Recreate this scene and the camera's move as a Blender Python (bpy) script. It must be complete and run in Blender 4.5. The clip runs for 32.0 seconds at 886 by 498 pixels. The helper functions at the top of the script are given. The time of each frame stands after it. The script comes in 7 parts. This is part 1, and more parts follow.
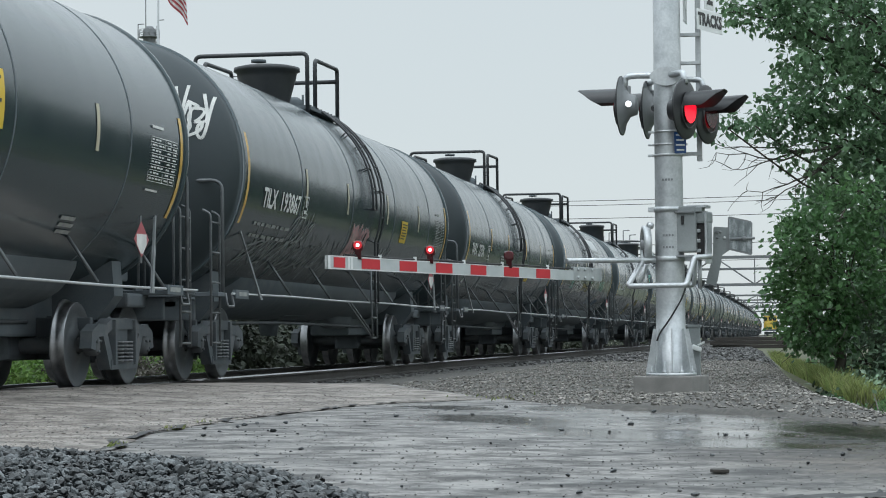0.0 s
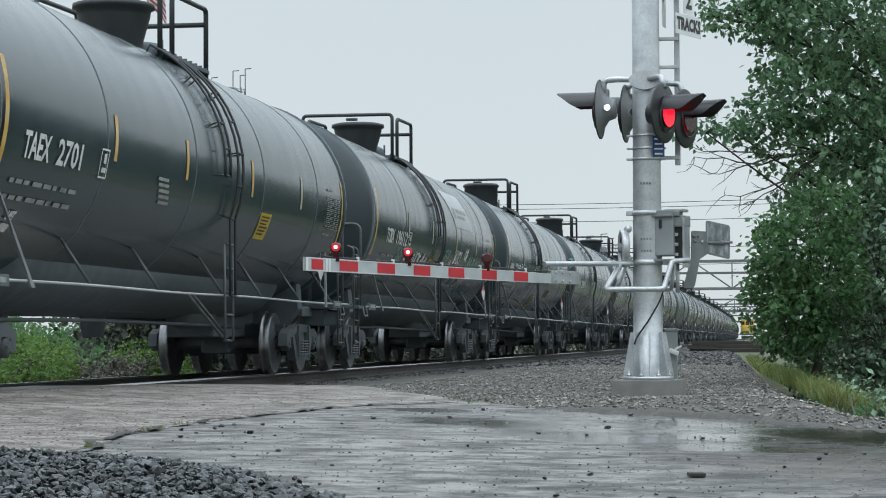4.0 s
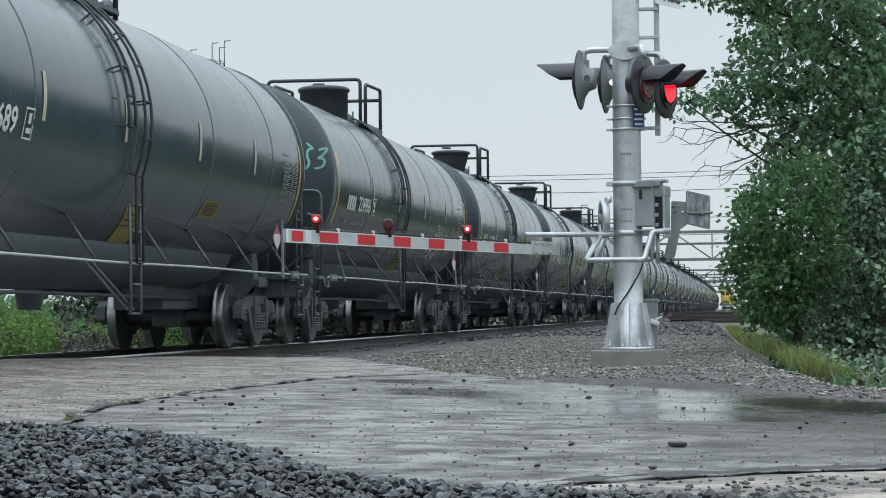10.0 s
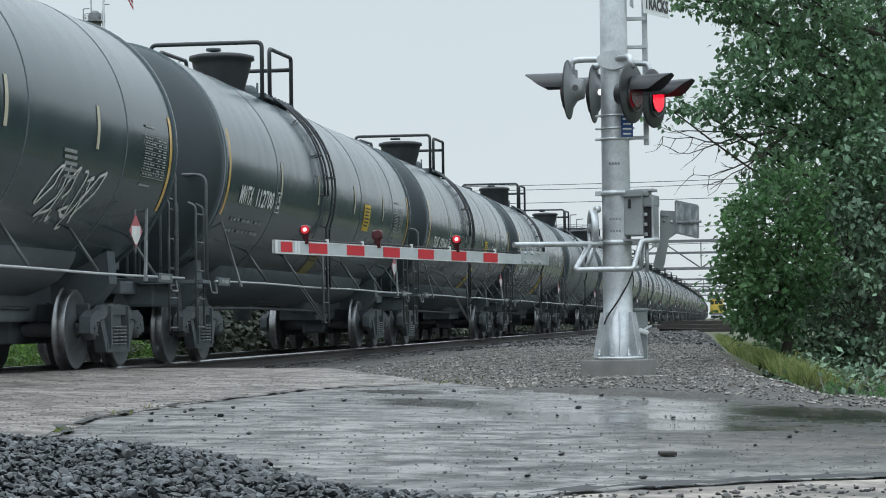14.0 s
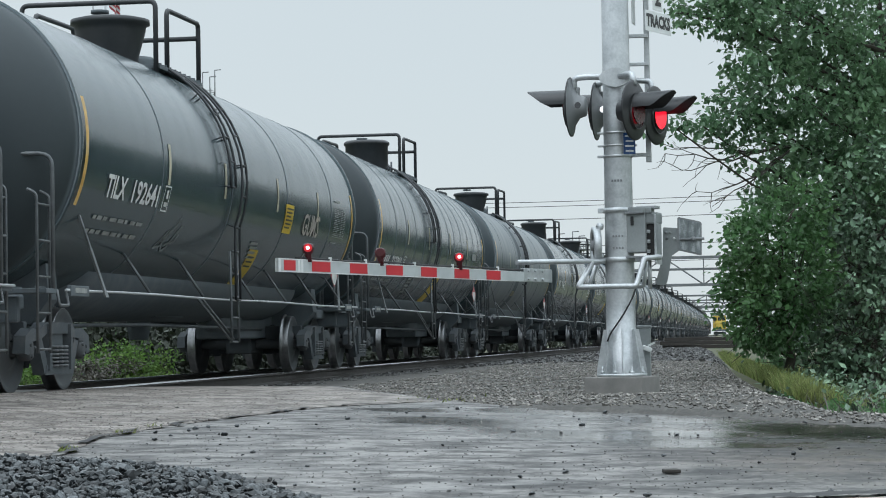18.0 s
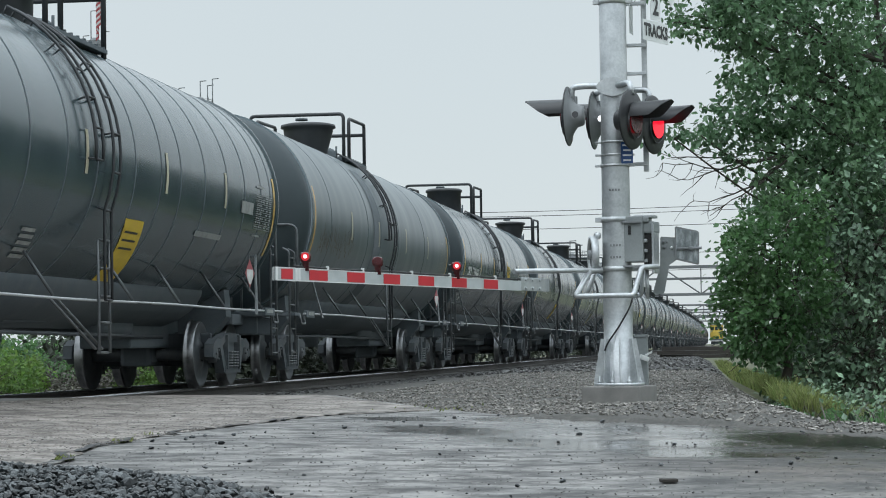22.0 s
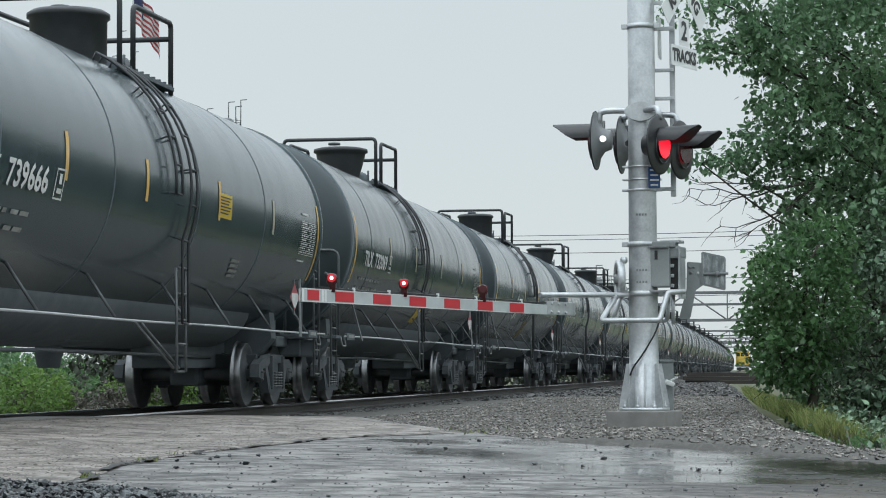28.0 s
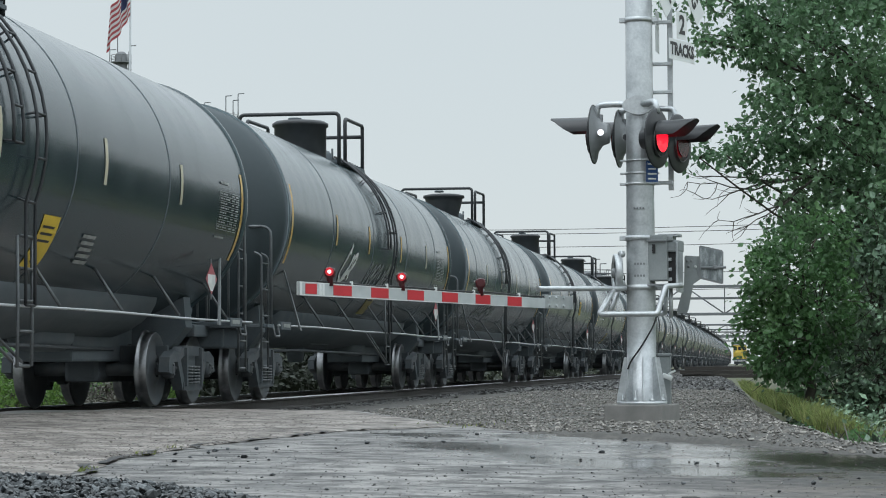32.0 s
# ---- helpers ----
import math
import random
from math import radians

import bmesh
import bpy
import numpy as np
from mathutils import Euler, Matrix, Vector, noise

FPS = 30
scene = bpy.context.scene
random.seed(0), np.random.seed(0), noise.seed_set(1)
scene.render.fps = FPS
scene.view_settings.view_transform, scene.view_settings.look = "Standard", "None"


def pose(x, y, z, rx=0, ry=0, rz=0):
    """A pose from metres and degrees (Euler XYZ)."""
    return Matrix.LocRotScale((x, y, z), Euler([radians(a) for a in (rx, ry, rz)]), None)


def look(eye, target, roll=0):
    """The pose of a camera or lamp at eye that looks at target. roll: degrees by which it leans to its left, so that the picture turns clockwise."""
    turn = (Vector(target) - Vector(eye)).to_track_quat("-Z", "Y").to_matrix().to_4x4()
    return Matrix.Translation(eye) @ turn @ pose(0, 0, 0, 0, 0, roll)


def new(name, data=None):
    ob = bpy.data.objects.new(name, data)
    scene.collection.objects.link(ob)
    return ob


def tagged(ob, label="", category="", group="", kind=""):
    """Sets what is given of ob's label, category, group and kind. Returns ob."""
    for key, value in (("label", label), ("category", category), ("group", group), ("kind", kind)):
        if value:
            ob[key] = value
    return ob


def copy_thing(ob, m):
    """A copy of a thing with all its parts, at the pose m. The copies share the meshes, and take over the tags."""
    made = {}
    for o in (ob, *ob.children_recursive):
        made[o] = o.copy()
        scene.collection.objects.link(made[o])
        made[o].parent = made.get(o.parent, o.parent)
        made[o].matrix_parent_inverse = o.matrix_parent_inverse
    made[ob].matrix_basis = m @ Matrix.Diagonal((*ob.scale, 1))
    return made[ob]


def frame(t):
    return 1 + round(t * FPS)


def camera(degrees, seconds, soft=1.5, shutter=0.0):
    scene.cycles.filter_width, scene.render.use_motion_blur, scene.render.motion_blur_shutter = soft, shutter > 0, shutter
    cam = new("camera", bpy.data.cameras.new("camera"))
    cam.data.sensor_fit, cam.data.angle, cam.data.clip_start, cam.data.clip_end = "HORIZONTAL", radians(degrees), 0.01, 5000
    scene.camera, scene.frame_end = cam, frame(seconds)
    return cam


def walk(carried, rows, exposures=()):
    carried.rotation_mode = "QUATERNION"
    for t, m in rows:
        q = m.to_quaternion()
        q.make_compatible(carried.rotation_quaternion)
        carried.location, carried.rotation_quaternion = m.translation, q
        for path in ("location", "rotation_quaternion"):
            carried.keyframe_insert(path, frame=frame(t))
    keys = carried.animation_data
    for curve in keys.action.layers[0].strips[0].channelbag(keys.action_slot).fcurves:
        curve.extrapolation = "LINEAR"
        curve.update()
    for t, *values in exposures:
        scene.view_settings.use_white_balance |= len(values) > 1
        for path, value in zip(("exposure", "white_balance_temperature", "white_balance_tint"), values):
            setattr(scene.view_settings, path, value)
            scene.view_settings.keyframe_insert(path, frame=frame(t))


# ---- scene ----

# ---- camera and its path (hand-held, turning on the spot) ----
cam = camera(22.18, 32.0, soft=1.0)
PATH = [
    (0, -0.000, -0.000, 0.500, 9.368, 2.232, -0.600),
    (0.5, -0.003, 0.000, 0.499, 9.374, 2.230, -0.549),
    (1, -0.002, 0.002, 0.497, 9.338, 2.229, -0.563),
    (1.5, -0.002, -0.002, 0.498, 9.240, 2.225, -0.544),
    (2, -0.002, -0.004, 0.499, 9.091, 2.200, -0.491),
    (2.5, -0.003, 0.009, 0.499, 8.946, 2.201, -0.357),
    (3, -0.000, -0.003, 0.498, 8.861, 2.255, -0.311),
    (3.5, -0.000, -0.003, 0.500, 8.816, 2.312, -0.314),
    (5.5, -0.003, -0.008, 0.497, 8.802, 2.072, -0.287),
    (6, -0.000, 0.007, 0.497, 8.843, 1.988, -0.390),
    (6.5, -0.003, 0.013, 0.496, 8.795, 1.885, -0.353),
    (7, 0.000, 0.010, 0.497, 8.728, 1.799, -0.384),
    (7.5, -0.002, -0.001, 0.498, 8.651, 1.808, -0.395),
    (8, -0.004, 0.003, 0.499, 8.582, 1.731, -0.371),
    (8.5, -0.003, 0.005, 0.498, 8.543, 1.650, -0.425),
    (9, -0.003, 0.007, 0.498, 8.479, 1.587, -0.473),
    (9.5, -0.005, 0.010, 0.497, 8.396, 1.570, -0.489),
    (10, -0.003, 0.010, 0.495, 8.312, 1.572, -0.541),
    (10.5, -0.004, 0.007, 0.498, 8.255, 1.603, -0.510),
    (11, -0.004, 0.002, 0.499, 8.219, 1.705, -0.549),
    (11.5, -0.006, 0.014, 0.496, 8.189, 1.791, -0.640),
    (12, -0.002, 0.007, 0.497, 8.157, 1.794, -0.695),
    (12.5, -0.004, 0.001, 0.500, 8.091, 1.778, -0.695),
    (13, -0.002, 0.004, 0.499, 8.082, 1.798, -0.737),
    (13.5, -0.006, 0.009, 0.497, 8.053, 1.801, -0.755),
    (14, -0.004, 0.011, 0.496, 8.032, 1.827, -0.789),
    (14.5, -0.001, 0.001, 0.498, 7.986, 1.852, -0.871),
    (16.5, -0.001, 0.002, 0.497, 8.000, 2.099, -0.905),
    (17, -0.003, -0.002, 0.499, 8.022, 2.188, -0.923),
    (17.5, -0.004, -0.006, 0.499, 8.060, 2.203, -0.919),
    (18, -0.006, -0.000, 0.501, 8.090, 2.263, -0.973),
    (18.5, -0.007, -0.004, 0.499, 8.239, 2.284, -0.916),
    (19, -0.004, -0.000, 0.497, 8.214, 2.323, -0.906),
    (19.5, -0.004, -0.002, 0.501, 8.191, 2.321, -0.906),
    (20, -0.004, -0.006, 0.497, 8.146, 2.385, -0.913),
    (20.5, -0.006, -0.007, 0.498, 8.066, 2.408, -0.947),
    (21, -0.003, -0.005, 0.498, 8.035, 2.438, -0.994),
    (21.5, -0.004, 0.007, 0.496, 8.011, 2.475, -0.932),
    (22, -0.007, 0.007, 0.500, 8.020, 2.492, -0.884),
    (22.5, -0.004, -0.002, 0.497, 8.066, 2.529, -0.829),
    (23, -0.004, -0.005, 0.498, 8.108, 2.545, -0.775),
    (23.5, -0.006, 0.003, 0.496, 8.162, 2.565, -0.712),
    (24, -0.006, -0.004, 0.497, 8.198, 2.579, -0.675),
    (24.5, -0.005, -0.008, 0.498, 8.257, 2.607, -0.727),
    (25, -0.009, 0.002, 0.497, 8.326, 2.646, -0.665),
    (25.5, -0.009, -0.010, 0.498, 8.407, 2.668, -0.676),
    (27.5, -0.007, -0.005, 0.493, 8.705, 3.100, -0.243),
    (28, -0.006, -0.006, 0.497, 8.682, 3.083, -0.263),
    (28.5, -0.010, -0.008, 0.494, 8.619, 3.079, -0.278),
    (29, -0.011, -0.000, 0.495, 8.621, 3.089, -0.297),
    (29.5, -0.006, -0.007, 0.493, 8.640, 3.099, -0.239),
    (30, -0.011, -0.010, 0.498, 8.580, 3.075, -0.176),
    (30.5, -0.011, -0.001, 0.493, 8.572, 3.017, -0.283),
    (31, -0.010, -0.002, 0.496, 8.579, 2.949, -0.202),
    (31.5, -0.006, -0.006, 0.496, 8.596, 2.941, -0.245),
    (32, -0.010, -0.010, 0.495, 8.615, 2.928, -0.262),
]
walk(cam, [(t, pose(x, y, z, 0, 0, yaw) @ pose(0, 0, 0, 90 + pitch) @ pose(0, 0, 0, 0, 0, roll))
           for t, x, y, z, yaw, pitch, roll in PATH],
     [(0, 0.06, 6480, 10), (5.5, 0.06, 6380, 10), (14.5, 0.08, 6360, 10), (20, 0.06, 6400, 10), (25, 0.06, 6500, 10), (32, 0.04, 6500, 10)])

# ---- world, sun and exposure: even rain-grey sky ----
world = bpy.data.worlds.new("overcast_sky")
scene.world = world
world.use_nodes = True
wn, wl = world.node_tree.nodes, world.node_tree.links
wn.clear()
w_out = wn.new("ShaderNodeOutputWorld")
w_bg = wn.new("ShaderNodeBackground")
w_sky = wn.new("ShaderNodeTexSky")
w_sky.sky_type, w_sky.sun_disc = "NISHITA", False
w_sky.sun_elevation, w_sky.sun_rotation = radians(60), radians(200)
w_co = wn.new("ShaderNodeTexCoord")
w_sep = wn.new("ShaderNodeSeparateXYZ")
w_ramp = wn.new("ShaderNodeValToRGB")
w_noise = wn.new("ShaderNodeTexNoise")
w_noise.inputs["Scale"].default_value, w_noise.inputs["Detail"].default_value = 2.5, 3.0
w_mix = wn.new("ShaderNodeMix")
w_mix.data_type, w_mix.inputs[0].default_value = "RGBA", 0.01
w_cloud = wn.new("ShaderNodeMix")
w_cloud.data_type, w_cloud.blend_type, w_cloud.inputs[0].default_value = "RGBA", "SOFT_LIGHT", 0.10
cr = w_ramp.color_ramp
cr.elements[0].position, cr.elements[0].color = 0.0, (0.60, 0.66, 0.68, 1)
cr.elements[1].position, cr.elements[1].color = 1.0, (1.85, 2.10, 2.26, 1)
mid = cr.elements.new(0.16)
mid.color = (0.585, 0.65, 0.67, 1)
wl.new(w_co.outputs["Generated"], w_sep.inputs[0])
wl.new(w_sep.outputs["Z"], w_ramp.inputs[0])
wl.new(w_co.outputs["Generated"], w_noise.inputs["Vector"])
wl.new(w_ramp.outputs[0], w_cloud.inputs[6])
wl.new(w_noise.outputs["Fac"], w_cloud.inputs[7])
wl.new(w_cloud.outputs[2], w_mix.inputs[6])
wl.new(w_sky.outputs[0], w_mix.inputs[7])
wl.new(w_mix.outputs[2], w_bg.inputs[0])
wl.new(w_bg.outputs[0], w_out.inputs[0])
w_bg.inputs[1].default_value = 1.0
sun = new("sun", bpy.data.lights.new("sun", "SUN"))
sun.data.energy, sun.data.angle, sun.data.color = 0.6, radians(50), (0.96, 0.98, 1.0)
sun.matrix_world = look((0, 0, 60), (8, 25, 0))

# ---- materials ----


def material(name, colours, scale=3.0, rough=(0.4, 0.6), metal=0.0, bump=0.0, fine=0.0, streak=(1, 1, 1), spread=0.0, islands=False,
             detail=5.0, emit=0.0, contrast=0.25, coat=0.0, coat_rough=0.07, spec=0.5):
    """Two-scale procedural surface: colours are mixed by noise in object space, with grain, roughness variation and bump."""
    m = bpy.data.materials.new(name)
    m.use_nodes = True
    nt = m.node_tree
    n, l = nt.nodes, nt.links
    b = n["Principled BSDF"]
    co = n.new("ShaderNodeTexCoord")
    mp = n.new("ShaderNodeMapping")
    mp.inputs["Scale"].default_value = streak
    l.new(co.outputs["Object"], mp.inputs[0])
    big = n.new("ShaderNodeTexNoise")
    big.inputs["Scale"].default_value, big.inputs["Detail"].default_value = scale, detail
    l.new(mp.outputs[0], big.inputs["Vector"])
    small = n.new("ShaderNodeTexNoise")
    small.inputs["Scale"].default_value, small.inputs["Detail"].default_value = fine or scale * 14, 3.0
    l.new(co.outputs["Object"], small.inputs["Vector"])
    ramp = n.new("ShaderNodeValToRGB")
    lo, hi = 0.5 - contrast, 0.5 + contrast
    ramp.color_ramp.elements[0].position, ramp.color_ramp.elements[1].position = lo, hi
    ramp.color_ramp.elements[0].color, ramp.color_ramp.elements[1].color = (*colours[0], 1), (*colours[-1], 1)
    for i, c in enumerate(colours[1:-1]):
        ramp.color_ramp.elements.new(lo + (hi - lo) * (i + 1) / (len(colours) - 1)).color = (*c, 1)
    add = n.new("ShaderNodeMath")
    add.operation = "MULTIPLY_ADD"
    add.inputs[1].default_value = 0.3
    l.new(small.outputs["Fac"], add.inputs[0])
    off = n.new("ShaderNodeMath")
    off.operation = "SUBTRACT"
    off.inputs[1].default_value = 0.15
    l.new(big.outputs["Fac"], off.inputs[0])
    l.new(off.outputs[0], add.inputs[2])
    l.new(add.outputs[0], ramp.inputs[0])
    colour = ramp.outputs[0]
    if spread:
        rnd = n.new("ShaderNodeNewGeometry") if islands else n.new("ShaderNodeObjectInfo")
        hs = n.new("ShaderNodeHueSaturation")
        mr = n.new("ShaderNodeMapRange")
        mr.inputs["To Min"].default_value, mr.inputs["To Max"].default_value = 1 - spread, 1 + spread
        l.new(rnd.outputs["Random Per Island" if islands else "Random"], mr.inputs["Value"])
        l.new(mr.outputs[0], hs.inputs["Value"])
        l.new(colour, hs.inputs["Color"])
        colour = hs.outputs[0]
    l.new(colour, b.inputs["Base Color"])
    rr = n.new("ShaderNodeMapRange")
    rr.inputs["From Min"].default_value, rr.inputs["From Max"].default_value = 0.3, 0.7
    rr.inputs["To Min"].default_value, rr.inputs["To Max"].default_value = rough
    l.new(big.outputs["Fac"], rr.inputs["Value"])
    l.new(rr.outputs[0], b.inputs["Roughness"])
    b.inputs["Metallic"].default_value = metal
    b.inputs["Specular IOR Level"].default_value = spec
    if coat:
        b.inputs["Coat Weight"].default_value, b.inputs["Coat Roughness"].default_value = coat, coat_rough
    if bump:
        bp = n.new("ShaderNodeBump")
        bp.inputs["Strength"].default_value, bp.inputs["Distance"].default_value = bump, 0.02
        l.new(add.outputs[0], bp.inputs["Height"])
        l.new(bp.outputs[0], b.inputs["Normal"])
    if emit:
        b.inputs["Emission Color"].default_value, b.inputs["Emission Strength"].default_value = (*colours[0], 1), emit
    return m


PAINT = material("tank_paint", [(0.034, 0.052, 0.059), (0.045, 0.067, 0.075), (0.057, 0.082, 0.090)], scale=1.1, rough=(0.16, 0.24), spec=0.5, coat=0.14, coat_rough=0.12,
                 streak=(1, 2.4, 0.25), spread=0.25, fine=9, contrast=0.4)
GREYPAINT = material("matt_grey_tank_paint", [(0.085, 0.108, 0.116), (0.105, 0.130, 0.138), (0.125, 0.15, 0.157)], scale=1.1, rough=(0.30, 0.42), coat=0.1, coat_rough=0.2,
                     streak=(1, 2.4, 0.25), fine=9, contrast=0.4)
HEAD = material("tank_head_paint", [(0.026, 0.037, 0.042), (0.035, 0.048, 0.053)], scale=0.9, rough=(0.5, 0.65), bump=0.02, streak=(1, 1, 0.4), spread=0.2)
# Grimy frame, truck and wheel colours, lifted and blued to put in rain haze.
HAZED_GRIME = material("hazed_frame_grime", [(0.080, 0.099, 0.110), (0.105, 0.124, 0.135), (0.14, 0.152, 0.16)], scale=4, rough=(0.7, 0.9), bump=0.2)
TRUCK = material("truck_iron", [(0.062, 0.075, 0.083), (0.090, 0.102, 0.110), (0.14, 0.143, 0.145)], scale=5, rough=(0.7, 0.95), bump=0.3)
# Darker copy of the truck iron: shade between the wheels put into its colour.
SHADED_IRON = material("shaded_black_iron", [(0.055, 0.066, 0.074), (0.090, 0.100, 0.108)], scale=5, rough=(0.65, 0.9), bump=0.2)
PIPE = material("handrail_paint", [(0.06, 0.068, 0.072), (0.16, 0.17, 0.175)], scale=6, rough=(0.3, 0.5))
# Paler than the other pipes: the sky's highlight is put into the colour.
SHEENPIPE = material("sheen_pale_handrail", [(0.36, 0.38, 0.39), (0.50, 0.52, 0.53)], scale=0.7, rough=(0.25, 0.35))
BLACKPIPE = material("black_pipe", [(0.022, 0.025, 0.028), (0.045, 0.048, 0.052)], scale=6, rough=(0.4, 0.6))
TREAD = material("wheel_tread_steel", [(0.16, 0.165, 0.17), (0.34, 0.34, 0.345)], scale=8, rough=(0.3, 0.45), metal=1.0)
WHEEL = material("wheel_steel", [(0.055, 0.066, 0.073), (0.10, 0.103, 0.105)], scale=7, rough=(0.5, 0.75), bump=0.1)
RAILTOP = material("rail_polished_steel", [(0.60, 0.61, 0.62), (0.80, 0.80, 0.80)], scale=6, rough=(0.18, 0.26), metal=1.0, streak=(1, 0.1, 1))
RAILWEB = material("rail_rust", [(0.028, 0.026, 0.025), (0.062, 0.054, 0.048)], scale=9, rough=(0.6, 0.85), bump=0.2)
PANELWHITE = material("faded_white_panel", [(0.40, 0.42, 0.42), (0.52, 0.54, 0.54)], scale=3, rough=(0.4, 0.55))
WHITE = material("white_stencil", [(0.55, 0.56, 0.54), (0.78, 0.78, 0.75)], scale=7, rough=(0.5, 0.6), contrast=0.2)
DULLWHITE = material("worn_stencil", [(0.16, 0.17, 0.165), (0.42, 0.43, 0.41)], scale=9, rough=(0.5, 0.6))
STRIP = material("amber_reflective_strip", [(0.42, 0.24, 0.05), (0.68, 0.42, 0.10), (0.62, 0.5, 0.3)], scale=6, rough=(0.3, 0.45))
PALESTRIP = material("pale_reflective_strip", [(0.35, 0.32, 0.22), (0.6, 0.56, 0.42)], scale=6, rough=(0.3, 0.45))
YELLOW = material("yellow_sticker", [(0.62, 0.42, 0.03), (0.78, 0.56, 0.06)], scale=5, rough=(0.4, 0.55))
DIAG = material("faded_yellow_band", [(0.20, 0.17, 0.05), (0.36, 0.30, 0.09)], scale=4, rough=(0.4, 0.6))
INK = material("black_ink", [(0.02, 0.02, 0.02), (0.035, 0.035, 0.035)], scale=5)
PLAC_RED = material("placard_red", [(0.30, 0.07, 0.08), (0.44, 0.13, 0.14)], scale=5)
TAG_PINK = material("pink_spray_paint", [(0.32, 0.14, 0.15), (0.62, 0.42, 0.40)], scale=5, rough=(0.5, 0.7))
TAG_PALE = material("pale_orange_spray_paint", [(0.24, 0.20, 0.17), (0.50, 0.45, 0.40)], scale=6, rough=(0.5, 0.7))
TAG_GREY = material("grey_spray_paint", [(0.10, 0.11, 0.11), (0.30, 0.32, 0.31)], scale=5, rough=(0.5, 0.7))
TAG_TEAL = material("teal_spray_paint", [(0.10, 0.30, 0.24), (0.26, 0.52, 0.42)], scale=5, rough=(0.5, 0.7))
TAG_BLUE = material("blue_spray_paint", [(0.05, 0.09, 0.14), (0.12, 0.18, 0.25)], scale=5, rough=(0.5, 0.7))
TAG_ORANGE = material("faint_orange_spray", [(0.07, 0.045, 0.035), (0.16, 0.09, 0.06)], scale=3, rough=(0.5, 0.7))
GALV = material("galvanised_steel", [(0.36, 0.38, 0.39), (0.50, 0.52, 0.53), (0.64, 0.66, 0.665)], scale=5, rough=(0.32, 0.5), metal=0.6, bump=0.03, fine=40)
GREYBOX = material("grey_enamel", [(0.19, 0.21, 0.21), (0.29, 0.31, 0.31)], scale=4, rough=(0.4, 0.6), bump=0.04)
CONC = material("concrete", [(0.17, 0.165, 0.155), (0.26, 0.25, 0.235)], scale=6, rough=(0.7, 0.9), bump=0.3)
WORNBAR = material("worn_strut_paint", [(0.10, 0.11, 0.115), (0.26, 0.275, 0.28)], scale=4, rough=(0.4, 0.6), streak=(1, 1, 0.6))
WORNPLATE = material("worn_plate", [(0.10, 0.115, 0.12), (0.22, 0.245, 0.25), (0.55, 0.58, 0.59)], scale=9, rough=(0.35, 0.6), metal=0.3, bump=0.1, streak=(2, 1, 0.7))
LAMPBLACK = material("lamp_black_enamel", [(0.014, 0.015, 0.017), (0.03, 0.032, 0.034)], scale=4, rough=(0.3, 0.45))
LAMPGREY = material("lamp_dish_grey", [(0.16, 0.17, 0.175), (0.25, 0.26, 0.265)], scale=4, rough=(0.4, 0.6))
LIT = material("lit_red_lens", [(1.0, 0.008, 0.03), (1.0, 0.012, 0.035)], emit=1.15, rough=(0.3, 0.3))
LITCORE = material("lit_lamp_core", [(1.0, 0.45, 0.5), (1.0, 0.5, 0.55)], emit=2.2, rough=(0.3, 0.3))
LITARM = material("lit_arm_lamp", [(0.55, 0.012, 0.02), (0.6, 0.015, 0.025)], emit=0.42, rough=(0.3, 0.3))
LITWHITE = material("lit_side_window", [(0.95, 0.97, 1.0), (0.95, 0.97, 1.0)], emit=1.1, rough=(0.3, 0.3))
DARKGLASS = material("dark_side_window", [(0.05, 0.05, 0.055), (0.08, 0.08, 0.085)], rough=(0.2, 0.3))
UNLIT = material("unlit_red_lens", [(0.06, 0.008, 0.012), (0.10, 0.014, 0.018)], rough=(0.2, 0.3))
ARMRED = material("arm_red_sheeting", [(0.46, 0.018, 0.028), (0.58, 0.03, 0.04)], scale=5, rough=(0.35, 0.5))
ARMWHITE = material("arm_white_sheeting", [(0.40, 0.43, 0.43), (0.52, 0.55, 0.55)], scale=8, rough=(0.35, 0.5))
ARMEDGE = material("arm_edge_white", [(0.62, 0.64, 0.63), (0.74, 0.75, 0.74)], scale=5)
SIGNWHITE = material("sign_white", [(0.68, 0.70, 0.70), (0.80, 0.81, 0.80)], scale=4, rough=(0.4, 0.5))
SIGNBLUE = material("sign_blue", [(0.015, 0.055, 0.17), (0.025, 0.08, 0.22)], scale=4, rough=(0.4, 0.5))
RUBBER = material("black_rubber", [(0.010, 0.010, 0.010), (0.02, 0.02, 0.02)], scale=5, rough=(0.5, 0.7))
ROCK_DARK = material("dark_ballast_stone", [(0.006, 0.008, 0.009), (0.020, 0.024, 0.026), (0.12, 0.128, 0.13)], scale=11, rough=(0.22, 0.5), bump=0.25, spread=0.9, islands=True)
# Heap bed, near-black: the shade in the gaps between stones is its colour.
GAP_SHADE_BED = material("ballast_bed", [(0.005, 0.006, 0.006), (0.016, 0.017, 0.018)], scale=18, rough=(0.7, 0.9), bump=0.8)
TRACK_BED = material("track_bed_stone", [(0.035, 0.035, 0.034), (0.075, 0.073, 0.070), (0.13, 0.126, 0.12)], scale=14, rough=(0.6, 0.85), bump=0.9, fine=50)
ROCK_TRACK = material("track_ballast_stone", [(0.028, 0.029, 0.029), (0.065, 0.064, 0.062), (0.15, 0.146, 0.14)], scale=10, rough=(0.5, 0.75), bump=0.2, spread=0.6, islands=True)
